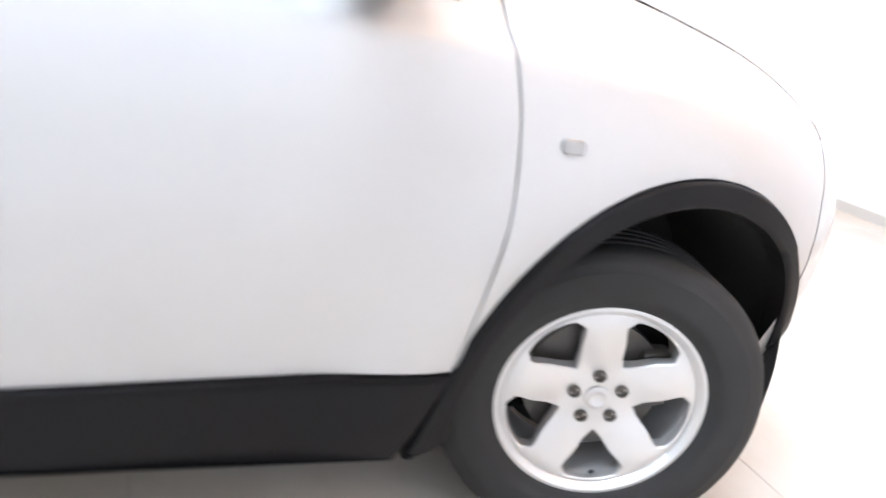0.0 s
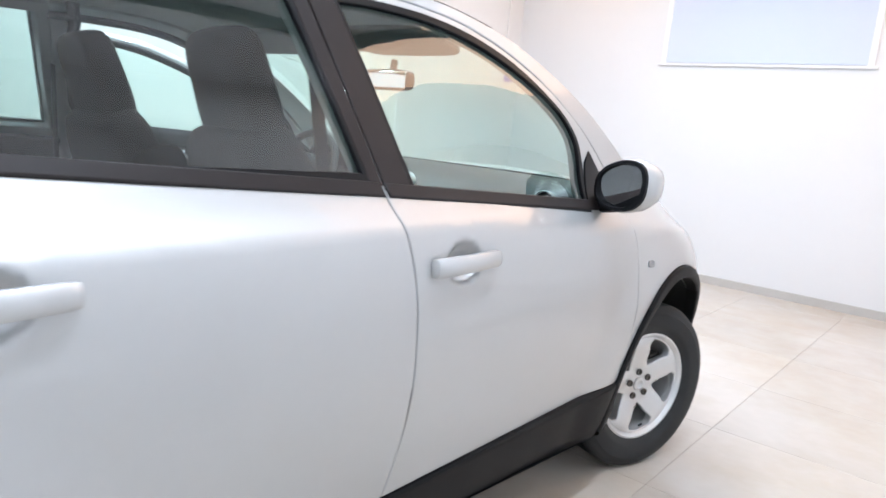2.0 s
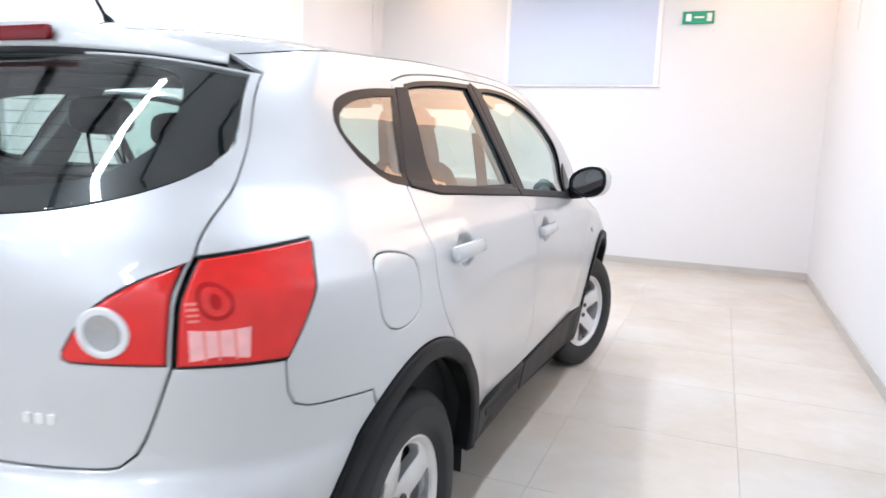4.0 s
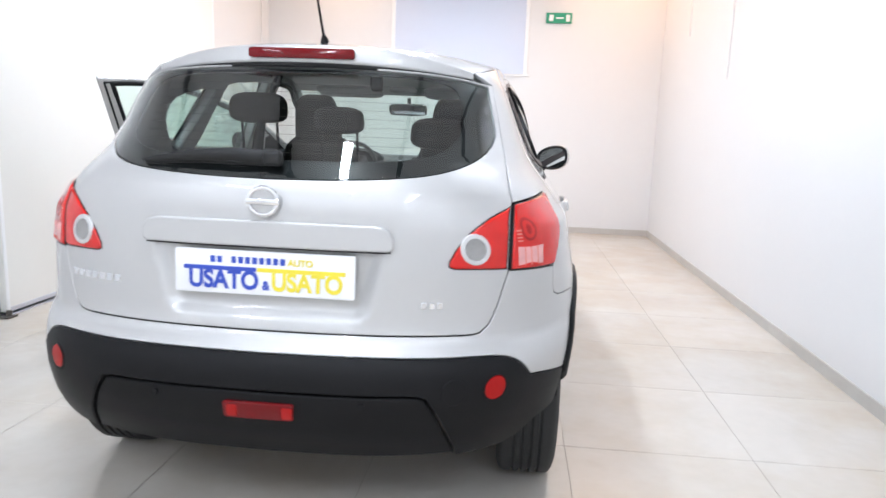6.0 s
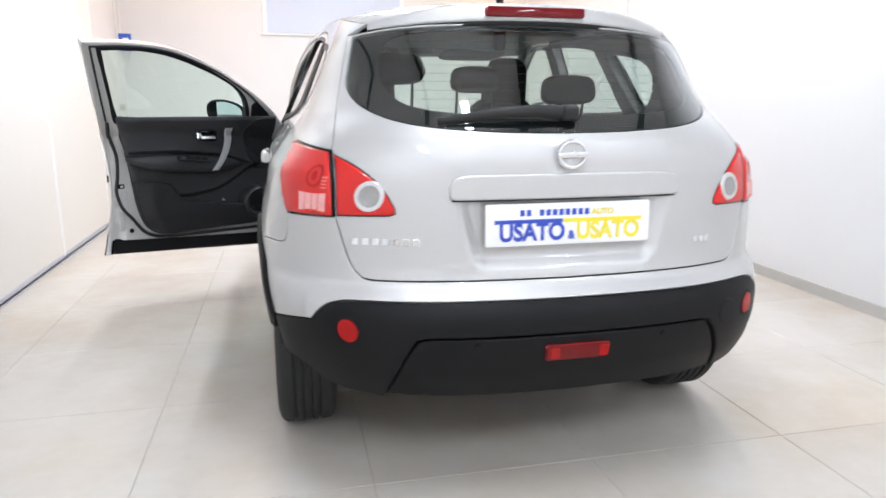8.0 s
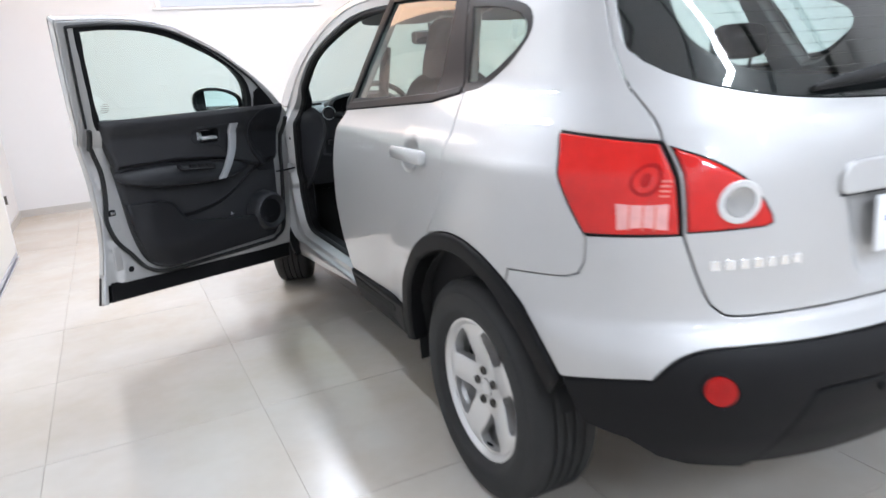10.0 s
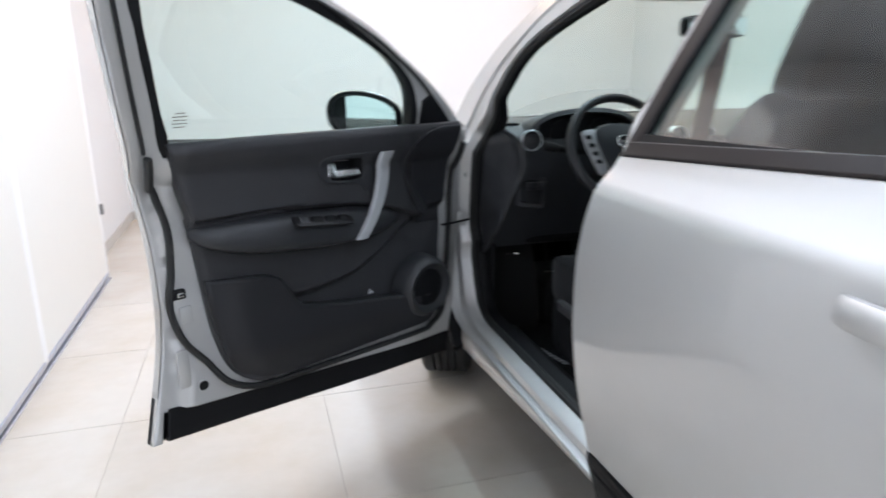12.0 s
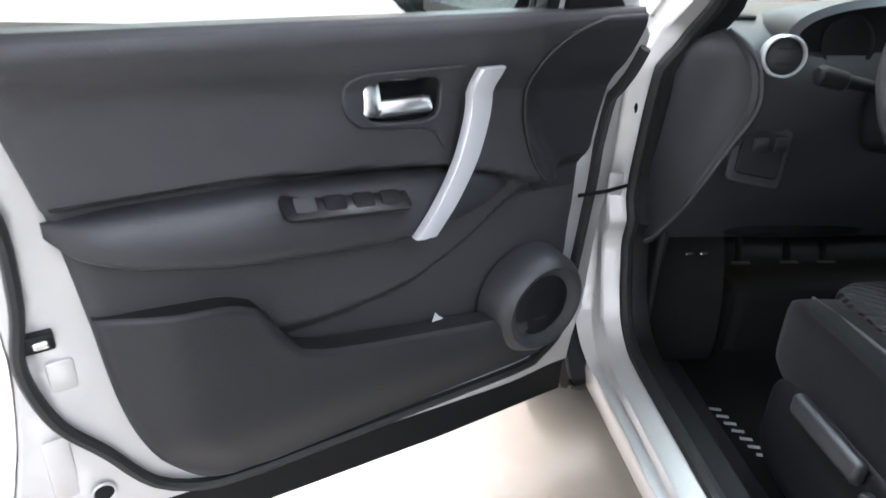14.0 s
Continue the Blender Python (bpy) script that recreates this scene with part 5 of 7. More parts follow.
groove = lambda x: [(x - 0.006, TYRE_R), (x - 0.004, TYRE_R - 0.009), (x + 0.004, TYRE_R - 0.009), (x + 0.006, TYRE_R)]
TYRE_M = from_bm("tyre", lathe([(-0.085, 0.218), (-0.098, 0.228), (-0.108, 0.255), (-0.108, 0.285), (-0.101, 0.315), (-0.090, 0.331), (-0.078, TYRE_R)] + groove(-0.045) + groove(-0.015) + groove(0.015) + groove(0.045) + [(0.078, TYRE_R), (0.090, 0.331), (0.101, 0.315), (0.1045, 0.300), (0.1065, 0.298), (0.108, 0.285), (0.108, 0.255), (0.1035, 0.240), (0.101, 0.238), (0.098, 0.228), (0.085, 0.216)], 96), TYRE, True)
bm = bmesh.new()
for k in range(64):
    a = 360 * k / 64
    for x0, tilt in ((0.080, 10), (-0.080, -10)):
        b = rbox((0.014, 0.020, 0.006), 0.0, 1, (0, 0, 0), pose(0, 0, 0, 0, -tilt * 1.6, 0))
        b.transform(Matrix.Rotation(radians(a), 4, "X") @ Matrix.Translation((x0, 0, TYRE_R - 0.0112)))
        tmp = bpy.data.meshes.new("t")
        b.to_mesh(tmp)
        b.free()
        bm.from_mesh(tmp)
        bpy.data.meshes.remove(tmp)
BLOCKS = from_bm("tread", bm, TYRE)
CAP = from_bm("centre_cap", lathe([(0.055, 0.0), (0.067, 0.018), (0.064, 0.027), (0.05, 0.030)][::1], 32), ALLOY, True)
NUT = from_bm("wheel_nut", lathe([(0.050, 0.0135), (0.0655, 0.0135), (0.0655, 0.0095), (0.054, 0.0090), (0.054, 0.006), (0.062, 0.006), (0.062, 0.0)], 12), STEEL)
DISC = from_bm("brake_disc", lathe([(0.005, 0.06), (0.005, 0.15), (-0.02, 0.15), (-0.02, 0.06)], 48), STEEL, True)
DRUM = from_bm("hub_back", lathe([(0.0, 0.0), (0.0, 0.065), (-0.04, 0.07), (-0.10, 0.196), (-0.102, 0.0)], 40), LINER, True)
CALIPER = from_bm("brake_caliper", rbox((0.05, 0.06, 0.13), 0.010, 2, (0.0, 0.13, 0.02)), STEEL, True)
VALVE = from_bm("valve", sweep([(0.070, 0, -0.180), (0.085, 0, -0.165)], 0.004, 8), DARK)


def wheel(m, label):
    w = part("wheel", RIM, car, label, m)
    part("rim_lip", LIP, w)
    t = part("tyre", TYRE_M, w, "black rubber tyre")
    tagged(part("tread", BLOCKS, w), kind="stuff")
    part("centre_cap", CAP, w, "plain round centre cap")
    part("brake_disc", DISC, w)
    part("hub_back", DRUM, w)
    part("brake_caliper", CALIPER, w)
    part("valve", VALVE, w)
    for k in range(5):
        y, z = polar(0.052, 90 + 72 * k)
        part("wheel_nut", NUT, w, m=pose(0, y, z))
    return w


HZ = TYRE_R
steer = -19.0
wheel(pose(0.775, FRONT_HUB, HZ, 0, 0, steer) @ pose(0, 0, 0, 8, 0, 0), "five-spoke alloy wheel steered to the right")
wheel(pose(-0.775, FRONT_HUB, HZ, 0, 0, 180 + steer) @ pose(0, 0, 0, 30, 0, 0), "five-spoke alloy wheel steered to the right")
wheel(pose(0.784, REAR_HUB, HZ) @ pose(0, 0, 0, 20, 0, 0), "five-spoke alloy wheel with black tyre")
wheel(pose(-0.784, REAR_HUB, HZ, 0, 0, 180) @ pose(0, 0, 0, 12, 0, 0), "five-spoke alloy wheel with black tyre")


# wheel wells and floor pan
def well(hub, a, b, sx, last):
    pts = ellipse(hub, HUB_Z, a, b, -8, last, 0.04)
    bm = bmesh.new()
    rows = []
    for x in (0.868, 0.80, 0.62, 0.50):
        rows.append([bm.verts.new((sx * x, y, z)) for y, z in pts])
    for r0, r1 in zip(rows[:-1], rows[1:]):
        for k in range(len(pts) - 1):
            bm.faces.new((r0[k], r0[k + 1], r1[k + 1], r1[k]))
    bm.faces.new(rows[-1])
    return from_bm("wheel_well", bm, LINER, True)


for sx in (1, -1):
    part("wheel_well", well(REAR_HUB, 0.432, 0.437, sx, 165), car, "black wheel arch liner")
    part("wheel_well", well(FRONT_ARCH, 0.392, 0.453, sx, 188), car, "black wheel arch liner")
part("floor_pan", from_bm("floor_pan", rbox((1.40, 1.62, 0.04), 0.01, 2, (0, 1.34, 0.215)), LINER), car, "dark floor pan")
part("rear_pan", from_bm("rear_pan", rbox((0.94, 1.15, 0.16), 0.03, 2, (0, -0.10, 0.42)), LINER), car, "dark rear underbody")
part("front_subframe", from_bm("front_subframe", rbox((0.9, 0.9, 0.25), 0.03, 2, (0, 2.75, 0.33)), LINER), car)
part("silencer", from_bm("silencer", rbox((0.42, 0.2, 0.12), 0.05, 3, (0.25, -0.50, 0.40)), LINER, True), car)

# sills
for sx in (1, -1):
    prof = [(0.78, 0.225), (0.825, 0.232), (0.840, 0.250), (0.846, 0.300), (0.842, 0.335), (0.834, 0.348), (0.830, 0.366), (0.795, 0.372), (0.782, 0.385), (0.755, 0.392), (0.742, 0.385), (0.735, 0.36), (0.725, 0.25)]
    bm = bmesh.new()
    ys = [2.21 if sx > 0 else 2.31, 2.2, 1.8, 1.4, 1.0, 0.6, 0.43]
    rows = []
    for y in ys:
        foot = float(np.interp(y, [0.43, 1.1, 1.68, 2.31], [0.352, 0.345, 0.285, 0.230]))
        rows.append([bm.verts.new((sx * x, y, z if z > 0.36 else foot + (z - 0.225) * (0.36 - foot) / 0.135)) for x, z in prof])
    for r0, r1 in zip(rows[:-1], rows[1:]):
        for k in range(len(prof) - 1):
            bm.faces.new((r0[k], r0[k + 1], r1[k + 1], r1[k]))
    part("side_sill", from_bm("side_sill", bm, PAINT, True), car, "silver painted sill step")
# ---------------------------------------------------------------- inside of the open door
def y_of(s, z):
    return s - S90 + TAIL_Y(z) + TAIL_D(z)


TRIM_PTS = join(spline([(2.165, 1.135), (2.17, 0.95), (2.165, 0.75), (2.15, 0.60), (2.115, 0.50), (2.06, 0.428)]), straight([(2.06, 0.428), (1.47, 0.424)]), spline([(1.47, 0.424), (1.37, 0.440), (1.305, 0.488), (1.268, 0.60), (1.250, 0.76), (1.232, 0.90), (1.205, 1.02), (1.176, 1.140)]))
TRIM_LOOP = by_y(TRIM_PTS)
TRIM_D = 0.095


def level_normal(s, z):
    """The skin's outward direction in plan."""
    n = skin_normal(s, z) * (1, 1, 0)
    return n / np.linalg.norm(n, axis=-1, keepdims=True)


SCOOP = curve_fn([1.40, 1.56, 1.736, 1.87, 1.977, 2.1], [0.680, 0.657, 0.675, 0.728, 0.797, 0.85])
CREASE = curve_fn([1.2, 1.44, 1.6, 1.76, 1.9, 2.05, 2.2], [0.930, 0.929, 0.915, 0.898, 0.863, 0.815, 0.80])


def trim_relief(s, z):
    """Soft forms of the trim: an upper panel that leans into the cabin, a crease over the armrest and a scoop behind the door pocket."""
    y = y_of(s, z)
    low = CREASE(y)
    lean = 0.036 * np.clip((1.135 - z) / (1.135 - low), 0, 1) * sstep(-0.004, 0.012, z - low)
    upper = (lean + 0.006) * (1 - sstep(1.935, 2.0, y + 0.05 * sstep(1.0, 1.12, z) - 0.09 * sstep(0.98, 0.82, z)))
    roll = 0.014 * sstep(1.112, 1.146, z)
    scoop = 0.028 * sstep(-0.012, 0.020, SCOOP(y) - z) * sstep(1.40, 1.55, y)
    edge = 0.020 * (1 - sstep(1.17, 1.225, y - 0.09 * sstep(0.62, 0.46, z) - 0.05 * sstep(1.05, 0.75, z)))
    return scoop + edge + roll - upper * sstep(0.86, 0.88, z + 0.05 * sstep(1.85, 2.0, y))


LOW_PTS = join(spline([(1.254, 0.763), (1.35, 0.755), (1.435, 0.745), (1.466, 0.731), (1.490, 0.700), (1.508, 0.668), (1.530, 0.640), (1.565, 0.627), (1.70, 0.603), (1.90, 0.574), (1.99, 0.562), (2.085, 0.555)]), spline([(2.085, 0.555), (2.092, 0.50), (2.05, 0.436)]), straight([(2.05, 0.436), (1.473, 0.431)]), spline([(1.473, 0.431), (1.375, 0.446), (1.310, 0.494), (1.273, 0.60), (1.257, 0.70)]))
ARM_TOP = curve_fn([1.22, 1.30, 1.45, 1.70, 1.85, 1.97], [0.910, 0.918, 0.916, 0.902, 0.880, 0.842])
ARM_LOW = curve_fn([1.22, 1.26, 1.41, 1.54, 1.68, 1.84, 1.97], [0.890, 0.856, 0.815, 0.802, 0.792, 0.800, 0.828])
ARM_OUT = curve_fn([1.22, 1.25, 1.32, 1.55, 1.75, 1.88, 1.97], [0.0, 0.036, 0.060, 0.074, 0.070, 0.040, 0.0])
SPK = (2.026, 0.574)


door_lower = join(DOOR_MID, straight([(1.098, SILL_Z), (1.062, 0.330)]), straight([(1.062, 0.330), (1.098, 0.328), (1.116, 0.4098), (2.19, 0.338), (2.236, SILL_Z)]), DOOR_FRONT[::-1], FRAME_FRONT[::-1], B_LINE[::-1])
STEEL_IN = sheet("door_inner_steel", PAINT, shrink(clean(by_y(door_lower)), 0.004), [shrink(clean(L_FRONT), -0.004)], 0.03, gap=0, bev=0.006, thick=0.045, lift=-0.048, flip=True, disp=lambda s, z: -0.018 * sstep(0.012, 0.05, y_of(s, z) - 1.14) * (1 - sstep(1.10, 1.16, z)))
BOWL_LOOP = clean(by_y(spline([(1.648, 1.020), (1.650, 1.044), (1.672, 1.052), (1.74, 1.054), (1.770, 1.046), (1.775, 1.018), (1.768, 0.990), (1.742, 0.984), (1.68, 0.988), (1.655, 0.996)], 0.008, closed=True)))
BEZEL_LOOP = clean(by_y(join(spline([(1.640, 0.984), (1.619, 1.004), (1.612, 1.034), (1.624, 1.058), (1.652, 1.067)], 0.01), straight([(1.652, 1.067), (1.803, 1.068)]), spline([(1.803, 1.068), (1.812, 1.02), (1.806, 0.96), (1.786, 0.936), (1.768, 0.962), (1.74, 0.971), (1.640, 0.984)], 0.01))))


def bowl_relief(s, z):
    r = np.maximum(np.abs(y_of(s, z) - 1.712) / 0.066, np.abs(z - 1.019) / 0.037)
    return trim_relief(s, z) + 0.030 * sstep(1.08, 0.72, r)


TRIM_IN = sheet("door_trim", TRIM, TRIM_LOOP, [shrink(BOWL_LOOP, -0.005)], 0.011, gap=0, bev=0.008, thick=0.05, lift=-TRIM_D, flip=True, mapper=(skin, level_normal), disp=trim_relief)
BEZEL = sheet("handle_bezel", TRIM_BLUE, BEZEL_LOOP, [BOWL_LOOP], 0.012, gap=0, bev=0.004, thick=0.012, lift=-TRIM_D - 0.006, flip=True, mapper=(skin, level_normal), disp=trim_relief)
BOWL = sheet("handle_bowl", DARK, shrink(BOWL_LOOP, -0.006), (), 0.007, gap=0, bev=0.001, thick=0.003, lift=-TRIM_D + 0.001, flip=True, mapper=(skin, level_normal), disp=bowl_relief)
# Lower door panel; its darker tone paints in the shade below the armrest.
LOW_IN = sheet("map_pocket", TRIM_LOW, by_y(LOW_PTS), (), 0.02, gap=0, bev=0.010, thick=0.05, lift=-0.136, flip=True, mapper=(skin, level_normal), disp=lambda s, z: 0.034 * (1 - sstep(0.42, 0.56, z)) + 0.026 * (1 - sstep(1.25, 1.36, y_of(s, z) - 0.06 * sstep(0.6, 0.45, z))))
NOSE_IN = sheet("front_trim_panel", TRIM_LOW, by_y(join(spline([(2.065, 1.126), (1.998, 1.104), (1.952, 1.055), (1.944, 0.985), (1.972, 0.89), (2.045, 0.79)]), straight([(2.045, 0.79), (2.150, 0.782), (2.160, 0.95), (2.158, 1.126), (2.065, 1.126)]))), (), 0.014, gap=0, bev=0.004, thick=0.012, lift=-TRIM_D - 0.010, flip=True, mapper=(skin, level_normal), disp=lambda s, z: trim_relief(s, z) + 0.003 * sstep(1.98, 2.06, y_of(s, z)))


def loop_points(loop, lift, disp=None):
    base, n = skin(loop[:, 0], loop[:, 1]), skin_normal(loop[:, 0], loop[:, 1])
    return [tuple(p) for p in base + n * lift]


seal_line = by_y(join(spline([(2.205, 1.09), (2.205, 0.85), (2.18, 0.60), (2.14, 0.44), (2.05, 0.393)]), straight([(2.05, 0.393), (1.45, 0.402)]), spline([(1.45, 0.402), (1.36, 0.414), (1.29, 0.452), (1.235, 0.53), (1.185, 0.60), (1.160, 0.70), (1.175, 0.80), (1.178, 0.92), (1.150, 1.03), (1.125, 1.142)])))
SEAL_IN = from_bm("door_seal", sweep(loop_points(seal_line, -0.076), 0.012, 8, 0.8), RUBBER, True)
frame_seal = by_y(join(straight([(1.125, 1.142), (1.030, 1.535)]), spline([(1.03, 1.535), (1.2, 1.546), (1.36, 1.542), (1.50, 1.520), (1.65, 1.472), (1.80, 1.406), (1.93, 1.325), (2.02, 1.252), (2.08, 1.18), (2.11, 1.10)])))
SEAL_UP = from_bm("frame_seal", sweep(loop_points(frame_seal, -0.052), 0.007, 8, 0.8), RUBBER, True)
RUN_IN = sheet("glass_run", BLACK, shrink(clean(L_FRONT), -0.010), [shrink(clean(L_FRONT), 0.010)], 0.03, gap=0, bev=0.003, thick=0.03, lift=-0.050, flip=True)
SAIL_IN = sheet("sail_cover", DARK, by_y(join(straight([(1.995, 1.075), (2.005, 1.215)]), straight([(2.04, 1.237), (2.165, 1.12), (2.15, 1.075)]))), (), 0.05, gap=0, bev=0.004, thick=0.03, lift=-0.060, flip=True)
CLAD_IN = sheet("cladding_back", CLAD, by_y(join(straight([(1.122, 0.424), (1.108, 0.335)]), straight([(2.165, 0.262), (2.19, 0.345)]))), (), 0.05, gap=0, bev=0.003, thick=0.03, lift=-0.052, flip=True)
PULL_PTS = [(1.834, 1.066), (1.831, 1.01), (1.820, 0.958), (1.799, 0.905), (1.769, 0.855), (1.731, 0.806)]


def inner_at(pts, extra):
    """Places on the inner trim, extra metres into the cabin."""
    q = by_y(pts)
    base, n = skin(q[:, 0], q[:, 1]), level_normal(q[:, 0], q[:, 1])
    return base + n * (-TRIM_D - np.asarray(extra))[:, None] if np.ndim(extra) else base + n * (-TRIM_D - extra)


def pull_blade():
    """The flat, tapering grip bar that bows from the handle bezel down to the armrest."""
    line = spline(PULL_PTS, 0.012)
    bm, rows, n = bmesh.new(), [], len(line)
    for i, (y, z) in enumerate(line):
        k = i / (n - 1)
        half = 0.0215 - 0.0015 * k
        out = 0.040 + 0.012 * math.sin(math.pi * k) + 0.040 * k
        row = []
        for u, v in ((-1, -0.9), (-1, 0.35), (-0.86, 0.85), (-0.5, 1.0), (0.5, 1.0), (0.86, 0.85), (1, 0.35), (1, -0.9)):
            row.append(bm.verts.new(tuple(inner_at([(y + half * u, z)], out + 0.009 * v)[0])))
        rows.append(row)
    for a, b in zip(rows[:-1], rows[1:]):
        for k in range(8):
            bm.faces.new((a[k], a[(k + 1) % 8], b[(k + 1) % 8], b[k]))
    bm.faces.new(rows[0])
    bm.faces.new(rows[-1][::-1])
    return from_bm("pull_handle", bm, SATIN, True)


PULL = pull_blade()


def inner_frame(y, z, extra):
    """A frame on the trim: x ahead along the door, y up, z into the cabin."""
    o = Vector(inner_at([(y, z)], extra)[0])
    q = by_y([(y, z)])
    n = -Vector(level_normal(q[:, 0], q[:, 1])[0])
    up = Vector((0, 0, 1))
    up = (up - n * n.dot(up)).normalized()
    m = Matrix.Identity(4)
    for r, v in enumerate((up.cross(n), up, n)):
        for c in range(3):
            m[c][r] = v[c]
    m.translation = o
    return m


LEVER = from_bm("handle_lever", slab(rounded(0.098, 0.028, 0.008), 0.018, 0.006, inner_frame(1.716, 1.003, 0.010) @ pose(0, 0, 0, -24, 0, 0)), BRIGHT, True)
LEVER2 = from_bm("lock_tab", slab(rounded(0.036, 0.056, 0.012), 0.022, 0.007, inner_frame(1.659, 1.021, 0.004) @ pose(0, 0, 0, -18, 0, 0)), BRIGHT, True)


def armrest():
    """The padded rest that swells out of the door trim."""
    bm = bmesh.new()
    rows = []
    for y in np.linspace(1.222, 1.968, 48):
        top, low, out = float(ARM_TOP(y)), float(ARM_LOW(y)), float(ARM_OUT(y))
        row = []
        for a in np.linspace(-90, 90, 15):
            u, v = math.cos(radians(a)), math.sin(radians(a))
            z = (top + low) / 2 + (top - low) / 2 * v
            row.append(bm.verts.new(tuple(inner_at([(y, z)], -0.004 + out * u ** 0.42 * (1.0 - 0.12 * v))[0])))
        rows.append(row)
    for r0, r1 in zip(rows[:-1], rows[1:]):
        for k in range(14):
            bm.faces.new((r0[k], r0[k + 1], r1[k + 1], r1[k]))
    return bm


ARM_IN = from_bm("door_armrest", armrest(), TRIM_BLUE, True)
SW_M = inner_frame(1.606, 0.881, 0.062) @ pose(0, 0, 0, 0, 0, 6) @ pose(0, 0, 0, -60, 0, 0)
SWITCH = from_bm("switch_panel", slab(rounded(0.205, 0.050, 0.014), 0.006, 0.002, SW_M), BLACK, True)
POD = from_bm("speaker_pod", lathe([(-0.02, 0.112), (0.030, 0.105), (0.050, 0.094), (0.055, 0.087), (0.052, 0.079), (0.042, 0.072), (0.038, 0.064)], 48, "z"), TRIM_BLUE, True)
GRILLE = from_bm("speaker_grille", lathe([(0.040, 0.0), (0.043, 0.035), (0.041, 0.060), (0.036, 0.068)], 40, "z"), DARK, True)

ld = left_door
part("door_inner_steel", mirrored(STEEL_IN), ld, "silver inner door steel")
trim = part("door_trim", mirrored(TRIM_IN), ld, "charcoal moulded door trim")
part("map_pocket", mirrored(LOW_IN), ld, "charcoal map pocket panel, shade put into its colour")
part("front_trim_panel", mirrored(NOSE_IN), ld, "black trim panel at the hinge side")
part("door_armrest", flipped(ARM_IN), ld, "charcoal padded door armrest")
part("door_seal", flipped(SEAL_IN), ld, "black rubber door seal")
part("frame_seal", flipped(SEAL_UP), ld, "black rubber door seal")
part("glass_run", mirrored(RUN_IN), ld)
part("sail_cover", mirrored(SAIL_IN), ld)
part("cladding_back", mirrored(CLAD_IN), ld)
part("pull_handle", flipped(PULL), trim, "satin silver pull handle")
part("handle_bezel", mirrored(BEZEL), trim, "slate handle surround")
part("handle_bowl", mirrored(BOWL), trim, "black recessed handle bowl")
part("handle_lever", flipped(LEVER), trim, "chrome door lever")
part("lock_tab", flipped(LEVER2), trim, "chrome lock tab")
part("switch_panel", flipped(SWITCH), trim, "black window switch panel")
for k in range(4):
    sw = from_bm("window_switch", slab(rounded(0.034, 0.026, 0.005), 0.005, 0.002, SW_M @ pose(-0.070 + 0.046 * k, 0.0, 0.004, 10, 0, 0)), DARK if k != 3 else TRIM_BLUE, True)
    part("window_switch", flipped(sw), trim)
sp_m = inner_frame(SPK[0], SPK[1], 0.0)
sp_m = Matrix.Diagonal((-1, 1, 1, 1)) @ sp_m @ Matrix.Diagonal((-1, 1, 1, 1))
part("speaker_pod", POD, trim, "slate speaker surround", sp_m @ Matrix.Diagonal((1.06, 1, 1, 1)))
part("speaker_grille", GRILLE, trim, "black round speaker grille", sp_m @ Matrix.Diagonal((1.06, 1, 1, 1)))
tag = from_bm("pocket_card", slab([(0, 0), (0.024, 0), (0.018, 0.018), (0.010, 0.009)], 0.001, 0, inner_frame(1.806, 0.604, 0.02)), SATIN)
part("pocket_card", flipped(tag), trim, "small white paper tag")
# latch, hole and stampings in the rear edge of the door
lt = inner_frame(1.182, 0.738, -0.022)
part("door_latch", flipped(from_bm("door_latch", rbox((0.05, 0.026, 0.020), 0.004, 2, (0, 0, 0), lt), DARK)), ld, "dark steel door latch")
part("latch_tongue", flipped(from_bm("latch_tongue", rbox((0.020, 0.012, 0.026), 0.003, 2, (-0.008, 0, 0.002), lt), CHROME)), ld)
hl = inner_frame(1.219, 0.472, -0.024)
part("drain_hole", flipped(from_bm("drain_hole", slab([(0.014 * math.cos(a), 0.014 * math.sin(a)) for a in np.linspace(0, 6.283, 21)[:-1]], 0.003, 0, hl), DARK)), ld)
part("drain_rim", flipped(from_bm("drain_rim", sweep([tuple(hl @ Vector((0.016 * math.cos(a), 0.016 * math.sin(a), 0.002))) for a in np.linspace(0, 6.283, 25)[:-1]], 0.0022, 6, closed=True), PAINT, True)), ld)
for yy, zz, w, h in ((1.175, 0.53, 0.035, 0.11), (1.205, 0.675, 0.035, 0.05)):
    part("stamping", flipped(from_bm("stamping", slab(rounded(w, h, 0.006), 0.004, 0.003, inner_frame(yy, zz, -0.030)), PAINT, True)), ld)
for k, w in enumerate((0.030, 0.040, 0.034, 0.040, 0.026)):
    part("window_print", flipped(from_bm("window_print", slab([(-w / 2, 0), (w / 2, 0), (w / 2, 0.0022), (-w / 2, 0.0022)], 0.0005, 0, inner_frame(1.222, 1.176 + 0.0085 * k, -0.068)), STEEL)), ld)

# ---------------------------------------------------------------- door opening of the body
open_loop = clean(by_y(join(B_LINE[::-1], DOOR_MID, straight([(1.098, SILL_Z), (1.09, 0.372)]), straight([(1.09, 0.372), (2.04, 0.3685)]), spline([(2.04, 0.3685), (2.12, 0.380), (2.185, 0.420), (2.228, 0.495), (2.245, 0.56)]), DOOR_FRONT[DOOR_FRONT[:, 1] > 0.58][::-1], FRAME_FRONT[::-1])))


def held(q, widest):
    """The skin at q, but no further out than the pillar behind it."""
    p = skin(q[:, 0], q[:, 1])
    p[:, 0] = np.minimum(p[:, 0], widest)
    return p


def slim(q):
    """The opening is shallower along the roof pillar than along the hinge pillar."""
    return 1 - 0.5 * sstep(1.06, 1.22, q[:, 1])


